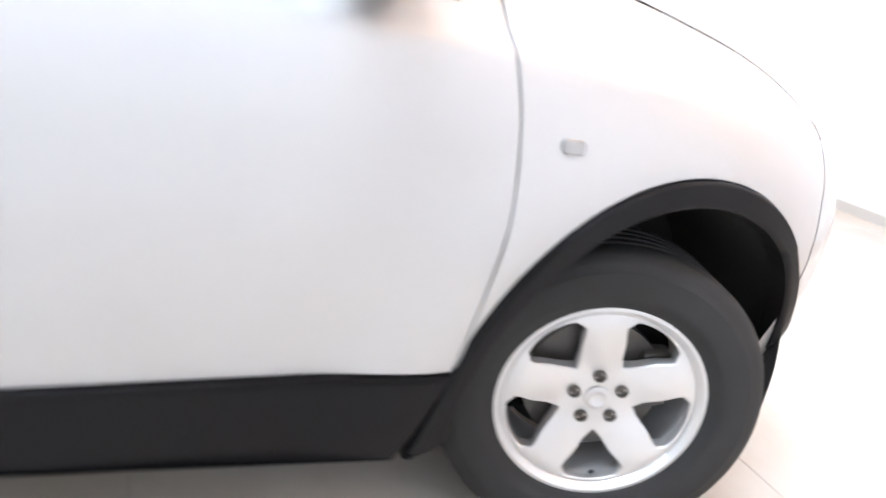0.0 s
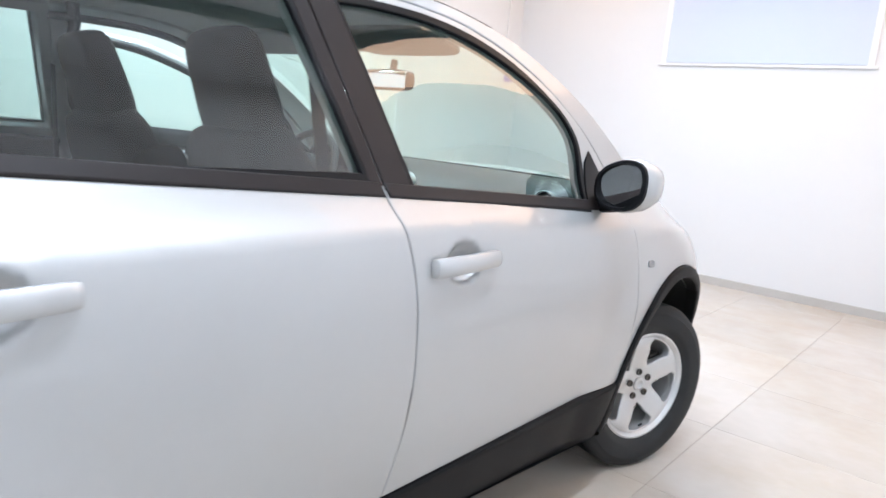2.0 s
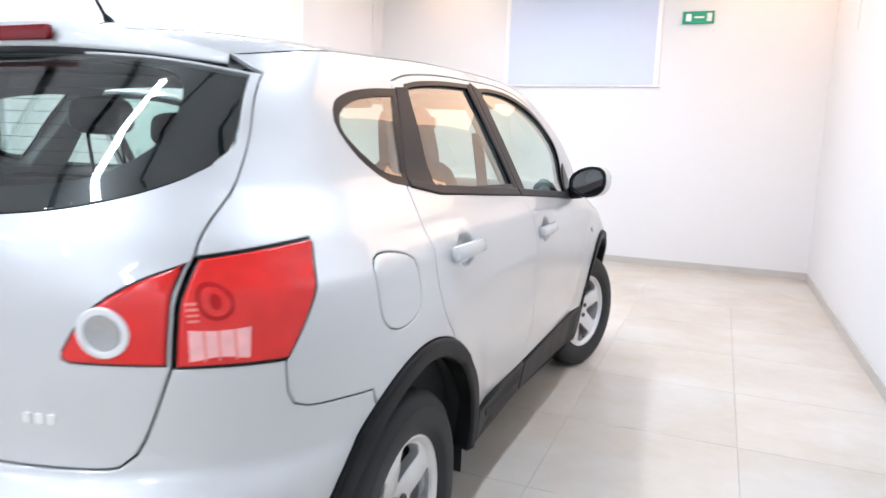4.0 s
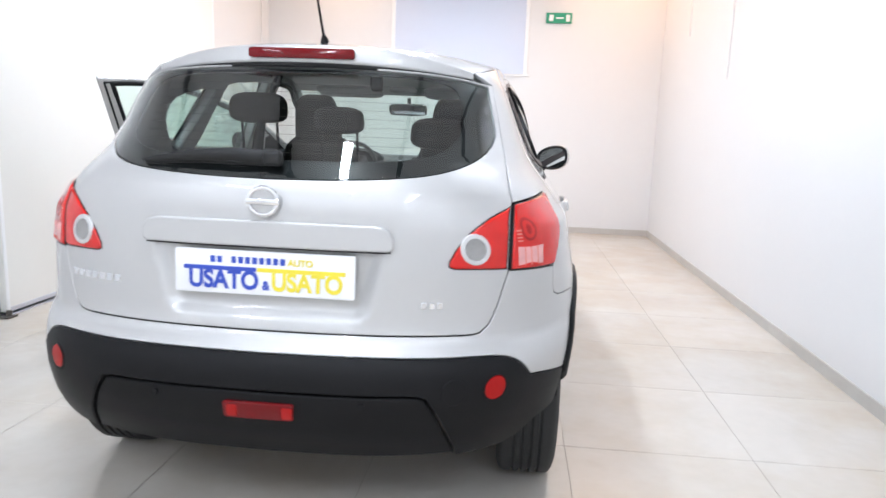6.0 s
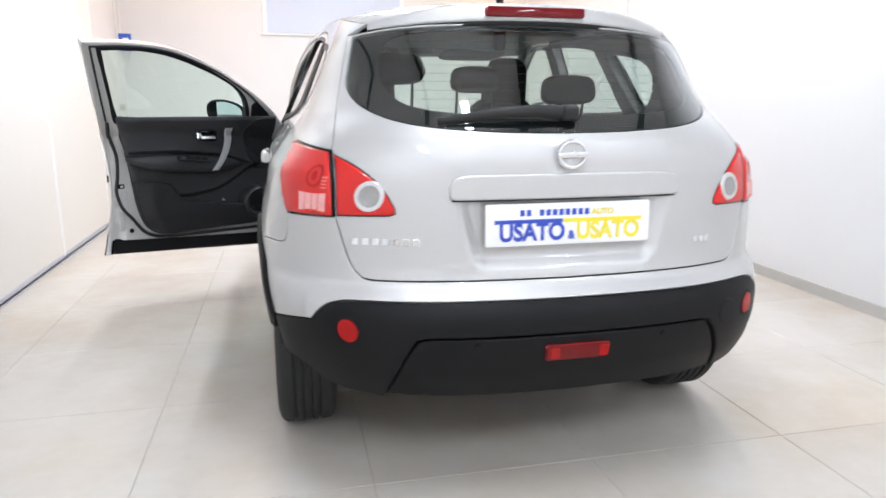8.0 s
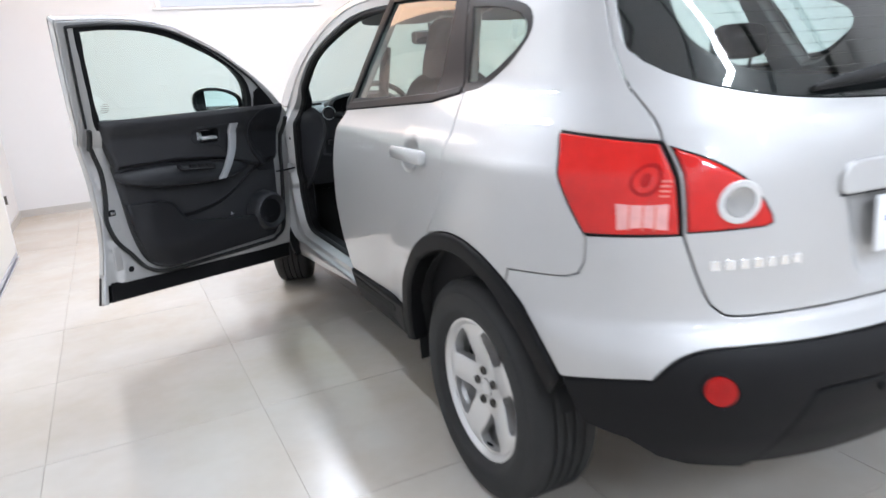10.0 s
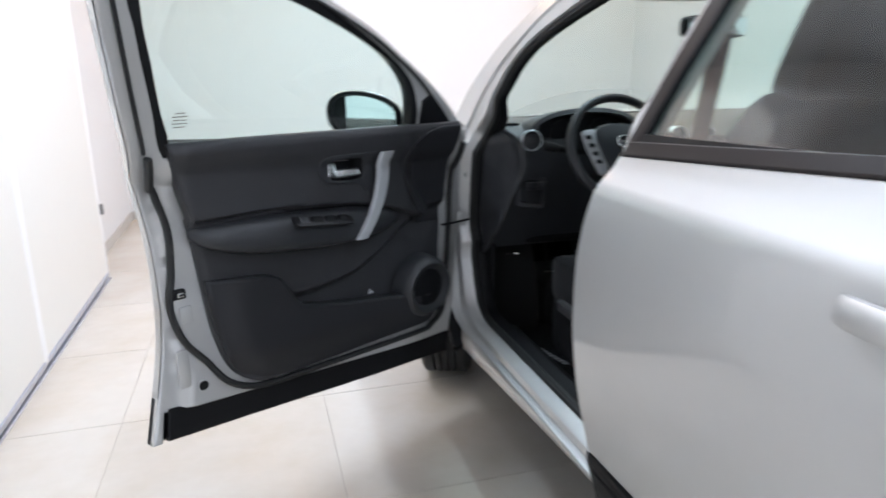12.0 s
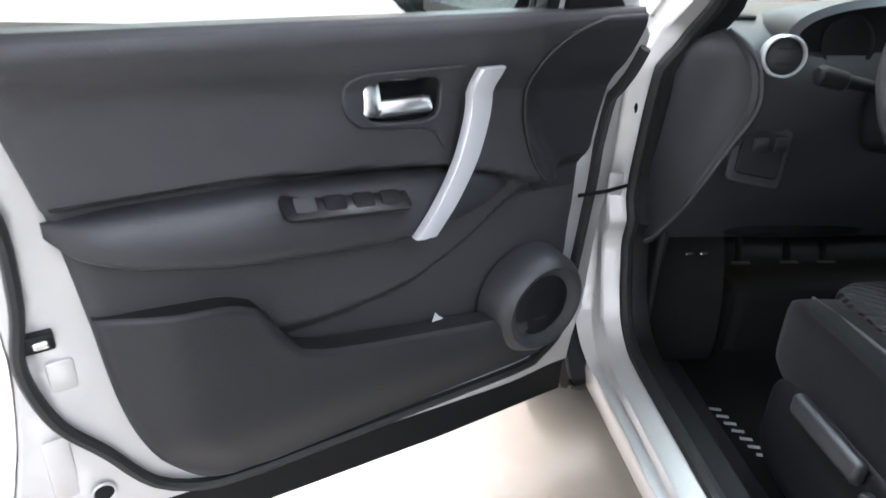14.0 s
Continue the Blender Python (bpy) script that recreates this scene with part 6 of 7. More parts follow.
def ring(name, material, rows, loop=open_loop, inward=True):
    """A band round a loop of the skin: rows of (inset, lift, widest half width)."""
    verts, faces = [], []
    n = len(loop)
    for d, lift, widest in rows:
        q = shrink(loop, d)
        verts += [tuple(v) for v in held(q, widest) + level_normal(q[:, 0], q[:, 1]) * (lift * slim(q))[:, None]]
    for i in range(len(rows) - 1):
        for k in range(n):
            faces.append((i * n + k, (i + 1) * n + k, (i + 1) * n + (k + 1) % n, i * n + (k + 1) % n))
    me = mesh(name, verts, faces, material)
    me.set_sharp_from_angle(angle=radians(40))
    return me


part("door_jamb", flipped(ring("door_jamb", PAINT, [(0.001, -0.012, 1.0), (0.003, -0.016, 0.862), (0.010, -0.024, 0.862), (0.031, -0.027, 0.862), (0.037, -0.034, 0.862), (0.043, -0.082, 0.862)])), car, "silver painted door opening")
part("opening_seal", flipped(from_bm("opening_seal", sweep([tuple(p) for p in held(shrink(open_loop, 0.047), 0.862) + level_normal(*shrink(open_loop, 0.047).T) * (-0.082 * slim(shrink(open_loop, 0.047)))[:, None]], 0.014, 8, 1.0, closed=True), RUBBER, True)), car, "black rubber opening seal")
part("opening_trim", flipped(ring("opening_trim", DARK, [(0.049, -0.086, 0.862), (0.058, -0.098, 0.862), (0.060, -0.130, 0.862)])), car, "black plastic opening trim")
part("scuff_plate", from_bm("scuff_plate", rbox((0.115, 0.98, 0.026), 0.008, 2, (-0.700, 1.66, 0.342)), DARK), car, "black plastic scuff plate")
part("hinge_bolt", flipped(from_bm("hinge_bolt", lathe([(0, 0), (0.004, 0.010), (0.004, 0.0)], 12, "z"), DARK)), car, m=None).matrix_basis = Matrix.Diagonal((-1, 1, 1, 1)) @ inner_frame(2.185, 0.935, -0.028) @ Matrix.Diagonal((-1, 1, 1, 1))
part("check_strap", from_bm("check_strap", sweep([(-0.815, 2.19, 0.770), (-0.865, 2.165, 0.768), (-0.93, 2.14, 0.768)], 0.0045, 6), DARK), car, "black door check strap")
part("check_plate", from_bm("check_plate", rbox((0.032, 0.010, 0.050), 0.004, 2, (-0.838, 2.196, 0.772)), PAINT, True), car)

# ---------------------------------------------------------------- cabin
# side trims inside the body, behind the front doors
side_in = join(straight([(1.075, 1.10), (0.98, 1.56)]), spline([(0.98, 1.56), (0.6, 1.548), (0.2, 1.52), (-0.10, 1.475), (-0.25, 1.44)]), straight([(-0.25, 1.44), (-0.36, 1.20), (-0.36, 1.10), (1.075, 1.10)]))
SIDE_IN = sheet("cabin_side_trim", GREYTRIM, by_y(side_in), [shrink(clean(L_REAR), -0.003), shrink(clean(L_QUARTER), -0.003)], 0.05, gap=0, bev=0.004, thick=0.03, lift=-0.048, flip=True)
LOWER_IN = sheet("cabin_lower_trim", DARK, by_y(straight([(1.08, 0.30), (1.08, 1.135), (0.45, 1.165), (0.2, 1.19), (-0.36, 1.16), (-0.45, 0.5), (0.4, 0.30), (1.08, 0.30)], 0.05)), (), 0.06, gap=0, bev=0.005, thick=0.03, lift=-0.075, flip=True)
FRONT_IN = sheet("door_lower_trim", DARK, by_y(straight([(1.12, 0.36), (1.11, 1.135), (2.12, 1.075), (2.15, 0.36), (1.12, 0.36)], 0.05)), (), 0.06, gap=0, bev=0.005, thick=0.03, lift=-0.080, flip=True)
RAIL_IN = sheet("roof_rail_trim", GREYTRIM, by_y(join(FRAME_FRONT, straight([(2.225, 1.105), (2.42, 1.11)]), (RAIL - (0, 0.004))[RAIL[:, 0] >= 0.985][::-1])), (), 0.05, gap=0.002, bev=0.003, thick=0.02, lift=-0.035, flip=True)
for pick in ((lambda m: m), mirrored):
    part("cabin_side_trim", pick(SIDE_IN), car, "pale grey pillar trim")
    part("cabin_lower_trim", pick(LOWER_IN), car, "black side trim")
    part("roof_rail_trim", pick(RAIL_IN), car, "pale grey pillar trim")
part("door_lower_trim", FRONT_IN, doors[True], "black door trim")

he, hm = roof_edge * (0.97, 1, 1) - (0, 0, 0.035), roof_mid - (0, 0, 0.035)
hl_me = loft("headliner", HEADLINE, he, hm, 16, 2.2, 2.6)
hl_me.flip_normals()
part("headliner", hl_me, car, "light grey headliner")
part("gate_inner_trim", sheet("gate_inner_trim", DARK, by_x(straight([(-0.60, 0.80), (0.60, 0.80), (0.56, 1.19), (-0.56, 1.19), (-0.60, 0.80)], 0.05)), (), 0.06, gap=0, bev=0.004, thick=0.02, lift=-0.060, flip=True), gate)
part("load_cover", from_bm("load_cover", rbox((1.16, 0.62, 0.03), 0.010, 2, (0, -0.17, 1.06)), DARK), car, "black load space cover")
part("carpet", from_bm("carpet", rbox((1.40, 2.2, 0.03), 0.01, 2, (0, 1.60, 0.245)), CARPET), car, "black cabin carpet")
part("toe_board", from_bm("toe_board", rbox((1.40, 0.03, 0.55), 0.01, 2, (0, 2.62, 0.46), None), CARPET), car, "black carpet on the bulkhead", pose(0, 0, 0))
mat_ob = part("floor_mat", from_bm("floor_mat", slab(rounded(0.44, 0.78, 0.04), 0.008, 0.003), CARPET, True), car, "black carpet floor mat with pale name bars", pose(-0.44, 2.02, 0.262))
for k in range(7):
    part("mat_bar", from_bm("mat_bar", rbox((0.026, 0.008, 0.0015), 0.0, 1), SATIN), mat_ob, m=pose(-0.131 + 0.0058 * k, 0.054 - 0.0250 * k, 0.0092, 0, 0, -14))


def pillow(size, r, at=(0, 0, 0), taper=0.0, crisp=5.0):
    """A padded block; taper narrows its top, crisp squares its corners."""
    bm = bmesh.new()
    bmesh.ops.create_cube(bm, size=1.0)
    bmesh.ops.subdivide_edges(bm, edges=bm.edges, cuts=7, use_grid_fill=True)
    for v in bm.verts:
        c = v.co.copy()
        e = crisp
        m = max(abs(c.x), abs(c.y), abs(c.z)) * 2
        l = (abs(c.x * 2) ** e + abs(c.y * 2) ** e + abs(c.z * 2) ** e) ** (1 / e)
        c *= m / max(l, 1e-6)
        k = 1 - taper * max(c.z + 0.5, 0)
        v.co = Vector((c.x * size[0] * k, c.y * size[1], c.z * size[2])) + Vector(at)
    return bm


def seat(x, label):
    b = part("front_seat", from_bm("seat_cushion", pillow((0.50, 0.66, 0.17), 0.05, (x, 1.545, 0.608), crisp=9.0), CLOTH, True), car, label)
    for sx in (-1, 1):
        part("cushion_bolster", from_bm("cushion_bolster", pillow((0.10, 0.64, 0.16), 0.05, (x + sx * 0.225, 1.540, 0.630), crisp=7.0), CLOTH, True), b)
    back = from_bm("backrest", pillow((0.50, 0.15, 0.66), 0.05, (0, 0, 0.33), 0.22), CLOTH, True)
    mb = pose(x, 1.26, 0.62, 20, 0, 0)
    part("backrest", back, b, "black cloth backrest", mb)
    for sx in (-1, 1):
        part("back_bolster", from_bm("back_bolster", pillow((0.09, 0.17, 0.50), 0.05, (sx * 0.205, 0.03, 0.29), 0.0), CLOTH, True), b, m=mb)
    part("headrest", from_bm("headrest", pillow((0.26, 0.11, 0.27), 0.03, (0, 0.02, 0.745), 0.24), CLOTH, True), b, "black cloth headrest", mb)
    for sx in (-1, 1):
        part("headrest_post", from_bm("headrest_post", sweep([(sx * 0.06, 0, 0.62), (sx * 0.06, 0.01, 0.72)], 0.006, 8), CHROME), b, m=mb)
    side = -1 if x < 0 else 1
    part("seat_valance", from_bm("seat_valance", pillow((0.05, 0.58, 0.20), 0.02, (x + side * 0.262, 1.53, 0.485)), DARK, True), b, "black plastic seat side cover")
    for y0, w in ((1.645, 0.17), (1.50, 0.10)):
        part("seat_lever", from_bm("seat_lever", rbox((0.024, w, 0.040), 0.010, 3, (x + side * 0.292, y0, 0.572 - 0.03 * (y0 < 1.6))), TRIM_BLUE, True), b, "slate seat lever")
    part("seat_frame", from_bm("seat_frame", rbox((0.42, 0.50, 0.26), 0.02, 2, (x, 1.50, 0.39)), DARK), b)
    return b


drv = seat(-0.365, "black cloth driver seat with woven centre")
seat(0.365, "black cloth passenger seat")
# woven insert on the driver's cushion
part("seat_insert", from_bm("seat_insert", pillow((0.405, 0.60, 0.07), 0.02, (-0.365, 1.572, 0.688), crisp=8.0), WEAVE, True), drv, "black woven seat insert")
for sx in (-1, 1):
    part("seat_piping", from_bm("seat_piping", sweep([(-0.365 + sx * 0.232, 1.36 + 0.06 * i, 0.7115 - 0.0008 * (i - 4) ** 2) for i in range(9)], 0.004, 6), TRIM), drv)

bench = part("rear_bench", from_bm("rear_bench", pillow((1.22, 0.52, 0.18), 0.05, (0, 0.62, 0.58)), CLOTH, True), car, "black cloth rear bench")
part("bench_back", from_bm("bench_back", pillow((1.20, 0.16, 0.62), 0.05, (0, 0.30, 0.84), 0.03), CLOTH, True), bench, "black cloth backrest")
for x, z in ((-0.375, 1.365), (-0.035, 1.325), (0.385, 1.285)):
    part("rear_headrest", from_bm("rear_headrest", pillow((0.25 if x != -0.035 else 0.215, 0.10, 0.125 if x != -0.035 else 0.11), 0.04, (x, 0.20, z), 0.08, 3.4), CLOTH, True), bench, "black cloth headrest")
    for sx in (-1, 1):
        part("headrest_post", from_bm("headrest_post", sweep([(x + sx * 0.075, 0.24, 1.08), (x + sx * 0.075, 0.205, z - 0.03)], 0.006, 8), DARK), bench)

# dashboard
prof = [(2.60, 1.075), (2.45, 1.110), (2.28, 1.118), (2.14, 1.108), (2.06, 1.085), (2.02, 1.045), (2.01, 0.99), (2.025, 0.90), (2.045, 0.82), (2.075, 0.74), (2.12, 0.66), (2.36, 0.625)]
cap_ridge = curve_fn([0.645, 0.69, 0.74, 0.80, 0.85, 0.90, 0.94, 0.975, 1.02, 1.06, 1.10, 1.122], [-0.756, -0.742, -0.722, -0.701, -0.685, -0.667, -0.650, -0.642, -0.647, -0.662, -0.700, -0.742])
cap_y = curve_fn([0.62, 0.66, 0.74, 0.82, 0.90, 0.99, 1.045, 1.085, 1.108, 1.122], [2.22, 2.165, 2.122, 2.094, 2.074, 2.060, 2.070, 2.110, 2.180, 2.30])
bm = bmesh.new()
rows = []
for i, x in enumerate(np.linspace(-0.735, 0.735, 33)):
    edge = max(x - 0.62, 0) / 0.115
    side = max(-0.60 - x, 0) / 0.135
    mid = math.exp(-(x / 0.22) ** 2)
    row = []
    for y, z in prof:
        yy = y + 0.05 + 0.10 * edge ** 2 * (z < 1.09) - 0.05 * mid * (0.7 < z < 1.05)
        row.append(bm.verts.new((x if side == 0 else -0.60 + side * (float(cap_ridge(z)) + 0.60), yy, z - 0.015 * edge ** 2)))
    rows.append(row)
for r0, r1 in zip(rows[:-1], rows[1:]):
    for k in range(len(prof) - 1):
        bm.faces.new((r0[k], r0[k + 1], r1[k + 1], r1[k]))
dash = part("dashboard", from_bm("dashboard", bm, TRIM_BLUE, True), car, "slate soft-touch dashboard")
# binnacle over the dials
bm = bmesh.new()
rows = []
for i, y in enumerate((2.34, 2.24, 2.14, 2.07, 2.06, 2.10)):
    w, h = ((0.15, 0.02), (0.19, 0.05), (0.205, 0.075), (0.205, 0.080), (0.190, 0.066), (0.185, 0.06))[i]
    rows.append([bm.verts.new((-0.415 + w * math.cos(a), y - 0.02 * math.sin(a), 1.085 + h * math.sin(a) ** 0.8)) for a in np.linspace(0.0, math.pi, 17)])
for r0, r1 in zip(rows[:-1], rows[1:]):
    for k in range(16):
        bm.faces.new((r0[k], r0[k + 1], r1[k + 1], r1[k]))
part("binnacle", from_bm("binnacle", bm, TRIM_BLUE, True), dash, "slate instrument hood")
part("instrument_face", from_bm("instrument_face", slab(rounded(0.33, 0.13, 0.05), 0.004, 0.001), BLACK), dash, "black instrument face", pose(-0.415, 2.095, 1.075, 78, 0, 0))
for x in (-0.49, -0.34):
    part("dial", from_bm("dial", lathe([(0.0, 0.050), (0.006, 0.052), (0.006, 0.047), (0.001, 0.044), (0.001, 0.0)], 32, "z"), DARK, True), dash, "round dial", pose(x, 2.089, 1.080, 78, 0, 0))


def air_vent(x, y, z, rz):
    m = pose(x, y, z, 84, 0, rz) @ Matrix.Diagonal((0.80, 0.80, 1, 1))
    v = part("air_vent", from_bm("air_vent", lathe([(-0.02, 0.046), (0.007, 0.0455), (0.010, 0.043), (0.007, 0.0405), (-0.01, 0.040)], 40, "z"), SATIN, True), dash, "round vent with silver ring", m)
    part("vent_core", from_bm("vent_core", lathe([(-0.004, 0.041), (0.004, 0.030), (0.007, 0.015), (0.008, 0.0)], 32, "z"), TRIM_LOW, True), v)
    for k in (-1, 1):
        part("vent_slat", from_bm("vent_slat", rbox((0.040, 0.003, 0.006), 0.001, 1, (0, k * 0.016, 0.006)), DARK), v)
    return v


air_vent(-0.621, 2.058, 1.060, -14)
air_vent(0.625, 2.066, 1.058, 12)
air_vent(-0.075, 2.012, 1.055, 0)
air_vent(0.035, 2.012, 1.055, 0)
part("demister_vent", from_bm("demister_vent", rbox((0.07, 0.03, 0.01), 0.006, 2, (-0.655, 2.19, 1.108)), DARK), dash)
part("centre_stack", from_bm("centre_stack", pillow((0.26, 0.10, 0.34), 0.03, (0.0, 2.06, 0.83)), DARK, True), dash, "black centre stack")
part("radio", from_bm("radio", rbox((0.19, 0.02, 0.06), 0.004, 2, (0.0, 2.008, 0.93)), BLACK), dash)
part("passenger_shelf", from_bm("passenger_shelf", rbox((0.46, 0.09, 0.012), 0.005, 2, (0.42, 2.03, 0.93)), DARK), dash)
part("switch_surround", from_bm("switch_surround", slab(rounded(0.100, 0.112, 0.012), 0.006, 0.002), TRIM_LOW), dash, "slate switch surround", pose(-0.618, 2.069, 0.876, 72, 0, -12) @ pose(0, 0, 0, 0, 0, -8))
part("switch_block", from_bm("switch_block", slab(rounded(0.076, 0.084, 0.008), 0.010, 0.002), DARK), dash, "black switch block", pose(-0.618, 2.066, 0.880, 72, 0, -12) @ pose(0, 0, 0, 0, 0, -8))
for dx, dz in ((-0.018, 0.022), (0.020, 0.022), (-0.018, -0.02), (0.02, -0.02)):
    part("dash_switch", from_bm("dash_switch", rbox((0.028, 0.012, 0.026), 0.004, 2, (-0.616 + dx + dz * 0.2, 2.057 - dz * 0.35, 0.880 + dz)), TRIM_LOW, True), dash)
bm = bmesh.new()
rows = []
ridge_line = []
for z in np.linspace(1.122, 0.645, 34):
    xi = float(cap_ridge(z))
    y0 = float(cap_y(z))
    rows.append([bm.verts.new((xi + (-0.756 - xi) * q, y0 + 0.004 + 0.006 * (q > 0.16) + 0.115 * q ** 1.5, z)) for q in (0.0, 0.14, 0.17, 0.35, 0.55, 0.8, 1.0)])
    rows[-1].insert(0, bm.verts.new((xi + 0.006, y0 + 0.035, z)))
    if z < 1.10:
        ridge_line.append((xi + 0.001, y0 + 0.004, z))
for r0, r1 in zip(rows[:-1], rows[1:]):
    for k in range(7):
        bm.faces.new((r0[k], r0[k + 1], r1[k + 1], r1[k]))
part("cap_edge", from_bm("cap_edge", sweep(ridge_line, 0.007, 8), TRIM_BLUE, True), dash, "slate rounded edge of the end panel")
part("end_cap", from_bm("end_cap", bm, TRIM_BLUE, True), dash, "charcoal dashboard end panel")
part("kick_panel", from_bm("kick_panel", rbox((0.02, 0.34, 0.46), 0.01, 2, (-0.725, 2.33, 0.50)), DARK), dash, "black kick panel")
# Knee panel coloured black to paint in the footwell's shade.
part("knee_panel", from_bm("knee_panel", pillow((0.36, 0.08, 0.12), 0.04, (-0.44, 2.19, 0.72)), DARK, True), dash, "knee panel, footwell shade put into its black colour")
for x in (-0.675, -0.643):
    part("bright_clip", from_bm("bright_clip", rbox((0.016, 0.008, 0.006), 0.002, 1, (x, 2.14, 0.635)), CHROME), dash)
con = part("centre_console", from_bm("centre_console", pillow((0.22, 0.95, 0.30), 0.04, (0.0, 1.60, 0.42)), DARK, True), car, "black centre console")
part("gear_gaiter", from_bm("gear_gaiter", lathe([(0.0, 0.055), (0.05, 0.03), (0.09, 0.018), (0.16, 0.014)], 24, "z"), DARK, True), con, m=pose(0.0, 1.80, 0.56))
part("gear_knob", from_bm("gear_knob", pillow((0.05, 0.05, 0.065), 0.02, (0.0, 1.80, 0.74)), SATIN, True), con, "satin gear knob")
part("armrest", from_bm("armrest", pillow((0.17, 0.32, 0.10), 0.03, (0.0, 1.32, 0.62)), CLOTH, True), con)
for x in (-0.37, -0.235, -0.13):
    pd = part("pedal", from_bm("pedal", rbox((0.055, 0.02, 0.075), 0.006, 2, (x, 2.44, 0.42), None), STEEL, True), car, "dark steel pedal")
    part("pedal_arm", from_bm("pedal_arm", sweep([(x, 2.45, 0.44), (x, 2.50, 0.56), (x, 2.48, 0.68)], 0.010, 8), DARK), pd)
part("foot_rest", from_bm("foot_rest", rbox((0.10, 0.03, 0.26), 0.01, 2, (0, 0, 0)), DARK, True), car, "black foot rest", pose(-0.585, 2.46, 0.38, -28, 0, 0))

# steering wheel
SWM = Matrix.Translation((-0.392, 1.850, 1.043)) @ Matrix.Rotation(radians(90 - 26), 4, "X") @ Matrix.Rotation(radians(-6), 4, "Z")
rim_pts = [(0.180 * math.cos(a), 0.176 * math.sin(a), 0.0) for a in np.linspace(0, 2 * math.pi, 65)[:-1]]
sw = part("steering_wheel", from_bm("steering_rim", sweep(rim_pts, 0.0165, 12, 0.85, closed=True), TRIM, True), car, "charcoal steering wheel with silver spokes", SWM)
hub_out = spline([(0.078, 0.045), (0.062, -0.03), (0.035, -0.072), (0.0, -0.085), (-0.035, -0.072), (-0.062, -0.03), (-0.078, 0.045), (-0.045, 0.066), (0.0, 0.070), (0.045, 0.066)], 0.012, closed=True) * (1.22, 1.15)
part("airbag_cover", from_bm("airbag_cover", slab([tuple(p) for p in hub_out], 0.035, 0.014), TRIM_BLUE, True), sw, "slate airbag cover", pose(0, 0, -0.012))
for sx in (-1, 1):
    sp = spline([(sx * 0.070, 0.050), (sx * 0.136, 0.048), (sx * 0.132, 0.006), (sx * 0.112, -0.042), (sx * 0.086, -0.096), (sx * 0.060, -0.088), (sx * 0.062, -0.03)], 0.012, closed=True)
    part("spoke", from_bm("spoke", slab([tuple(p) for p in sp], 0.014, 0.005), SATIN, True), sw, "satin silver spoke", pose(0, 0, -0.004))
    part("spoke_back", from_bm("spoke_back", slab([(sx * 0.06, 0.042), (sx * 0.176, 0.034), (sx * 0.176, -0.006), (sx * 0.06, -0.034)][::sx], 0.010, 0.003), DARK, True), sw, m=pose(0, 0, -0.012))
    for j in range(4):
        part("wheel_button", from_bm("wheel_button", rbox((0.020, 0.014, 0.006), 0.004, 2, (sx * (0.121 - 0.010 * j), 0.026 - 0.027 * j, 0.012)), DARK, True), sw)
part("lower_spoke", from_bm("lower_spoke", slab([(-0.028, -0.075), (0.028, -0.075), (0.040, -0.172), (-0.040, -0.172)], 0.014, 0.005), DARK, True), sw, m=pose(0, 0, -0.006))
em = part("wheel_emblem", from_bm("wheel_emblem", sweep([(0.024 * math.cos(a), 0.021 * math.sin(a) + 0.012, 0.025) for a in np.linspace(0, 6.283, 29)[:-1]], 0.004, 6, closed=True), CHROME, True), sw, "small chrome ring")
part("wheel_emblem_bar", from_bm("wheel_emblem_bar", rbox((0.056, 0.010, 0.006), 0.002, 1, (0, 0.012, 0.026)), CHROME), sw)
part("column_shroud", from_bm("column_shroud", pillow((0.13, 0.13, 0.22), 0.04, (0, 0, -0.13)), DARK, True), sw)
for sx in (-1, 1):
    st = part("stalk", from_bm("stalk", sweep([(sx * 0.05, 0.0, -0.07), (sx * 0.14, 0.012, -0.075), (sx * 0.19, 0.018, -0.078), (sx * 0.195, 0.018, -0.078), (sx * 0.235, 0.024, -0.080), (sx * 0.240, 0.024, -0.080)], [0.008, 0.010, 0.012, 0.016, 0.017, 0.012], 14), DARK, True), sw, "black column stalk")

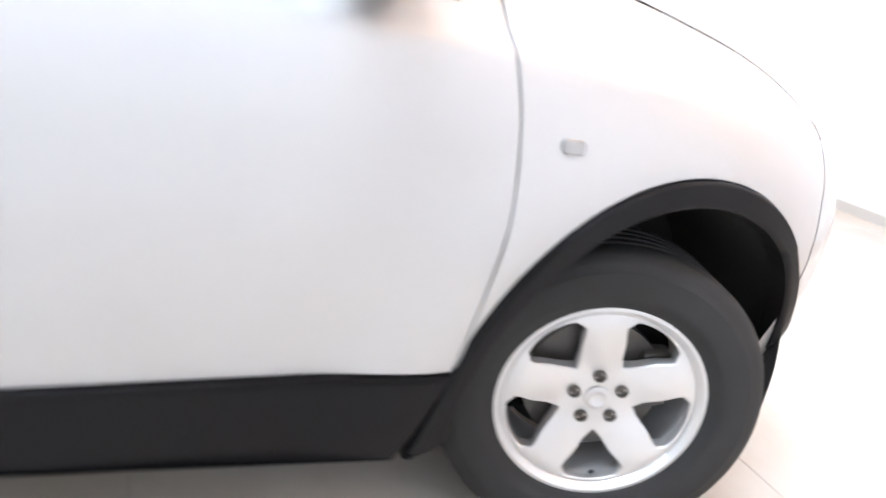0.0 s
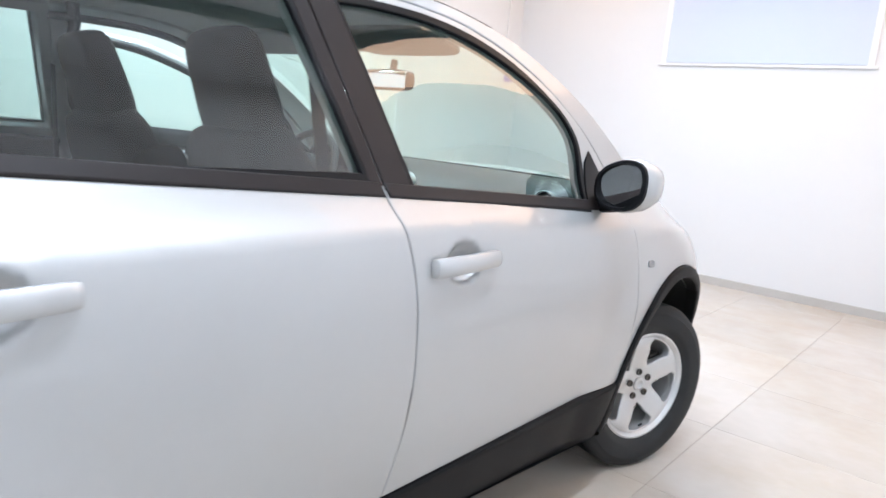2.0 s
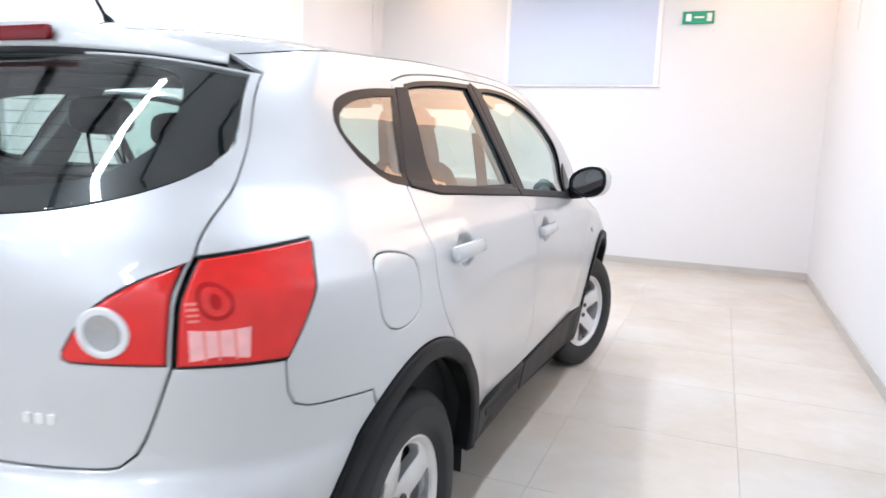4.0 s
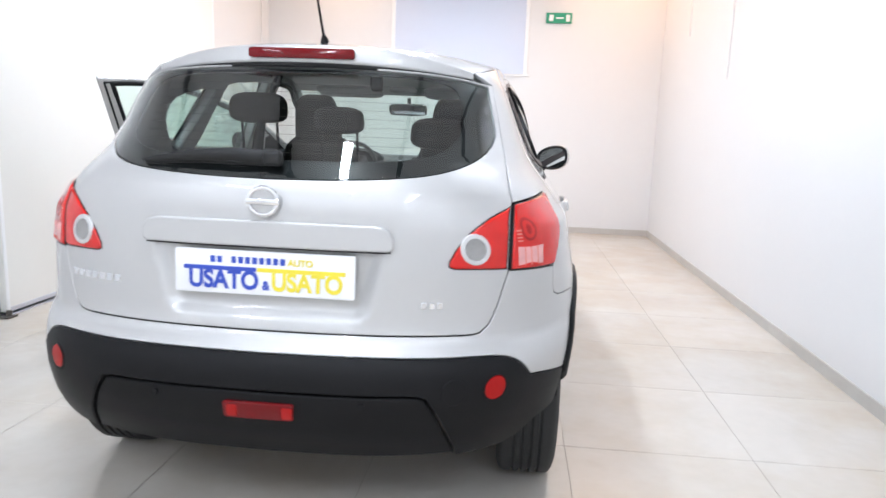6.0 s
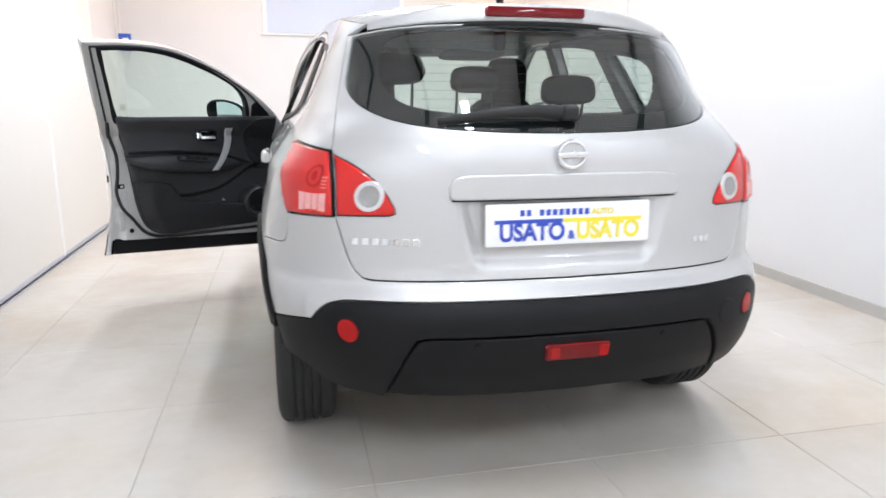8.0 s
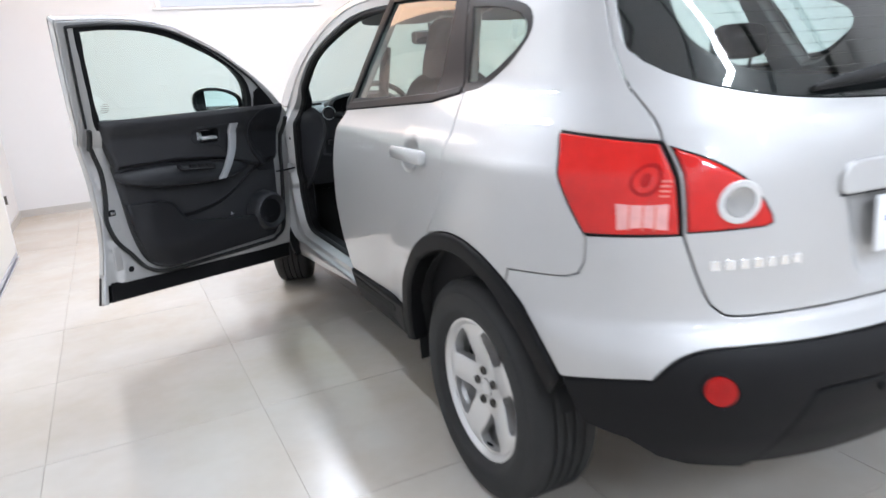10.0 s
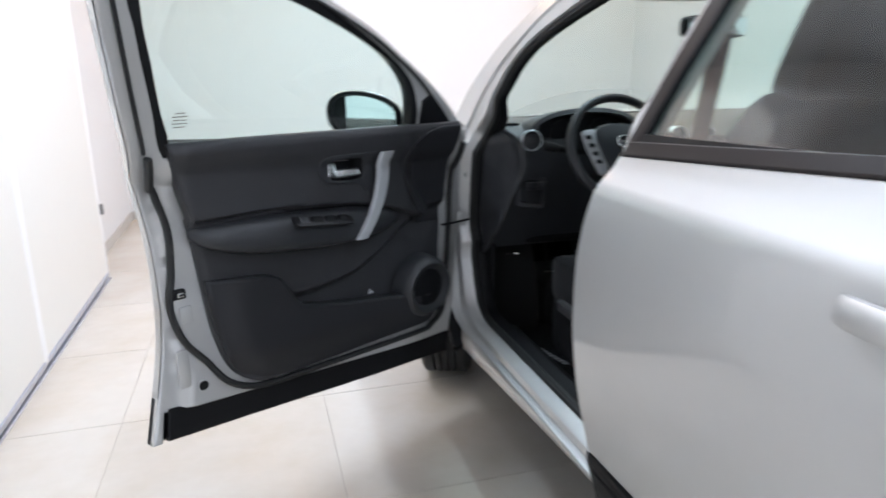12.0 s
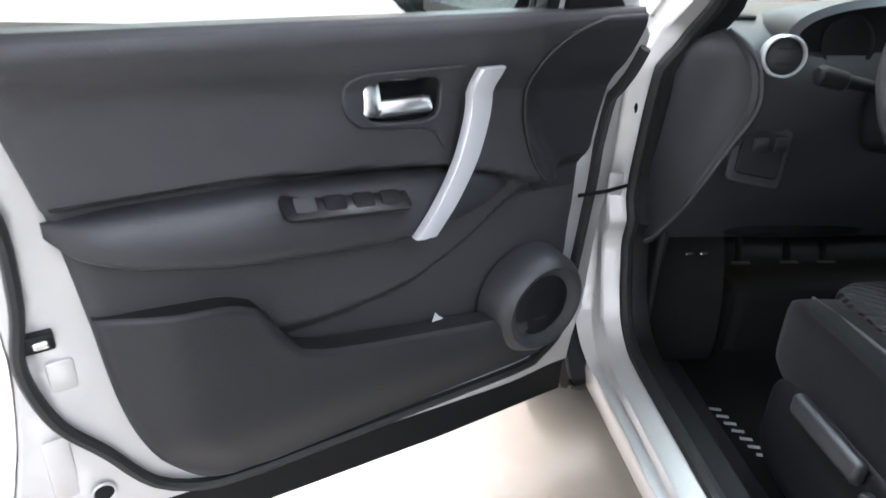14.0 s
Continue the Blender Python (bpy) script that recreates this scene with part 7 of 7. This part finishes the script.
# roof fittings seen through the glass
im = part("inside_mirror", from_bm("inside_mirror", pillow((0.25, 0.045, 0.075), 0.02, (-0.02, 1.93, 1.425)), DARK, True), car, "black inside mirror")
part("mirror_stem", from_bm("mirror_stem", sweep([(-0.02, 1.95, 1.44), (-0.02, 1.96, 1.50)], 0.012, 8), DARK), im)
part("mirror_pane", from_bm("mirror_pane", rbox((0.225, 0.004, 0.058), 0.001, 1, (-0.02, 1.906, 1.425)), MIRROR), im)
for x in (-0.33, 0.33):
    part("sun_visor", from_bm("sun_visor", pillow((0.40, 0.20, 0.025), 0.01), GREYTRIM, True), car, "pale grey sun visor", pose(x, 1.60, 1.515, -14, 0, 0))
part("roof_console", from_bm("roof_console", pillow((0.16, 0.22, 0.04), 0.01, (0, 1.62, 1.535)), GREYTRIM, True), car)
part("belt_reel", from_bm("belt_reel", pillow((0.05, 0.05, 0.10), 0.02, (0.10, 0.30, 1.50)), DARK, True), car, "black ceiling belt buckle")
part("belt_reel_cover", from_bm("belt_reel_cover", pillow((0.16, 0.20, 0.04), 0.02, (0.10, 0.28, 1.555)), GREYTRIM, True), car)
for sx in (-1, 1):
    part("seat_belt", from_bm("seat_belt", sweep([(sx * 0.665, 1.02, 1.36), (sx * 0.700, 1.04, 1.10), (sx * 0.74, 1.08, 0.55)], 0.022, 6, 0.12), DARK), car, "black seat belt")

# ---------------------------------------------------------------- floor tiles, last
PITCH, X0, Y0, JOINT = 0.775, -1.362, 0.168, 0.003


def tile_mesh(w, d):
    return from_bm("floor_tile", rbox((w - JOINT, d - JOINT, 0.009), 0.0009, 1, (0, 0, -0.0045)), TILE)


shared = {}
i0, i1 = math.floor((XL - X0) / PITCH), math.ceil((XR - X0) / PITCH)
j0, j1 = math.floor((YB - Y0) / PITCH), math.ceil((YF - Y0) / PITCH)
for i in range(i0, i1):
    for j in range(j0, j1):
        xa, xb = max(X0 + i * PITCH, XL), min(X0 + (i + 1) * PITCH, XR)
        ya, yb = max(Y0 + j * PITCH, YB), min(Y0 + (j + 1) * PITCH, YF)
        if xb - xa < 0.02 or yb - ya < 0.02:
            continue
        key = (round(xb - xa, 3), round(yb - ya, 3))
        if key not in shared:
            shared[key] = tile_mesh(*key)
        part("floor_tile", shared[key], floor, m=pose((xa + xb) / 2, (ya + yb) / 2, 0))
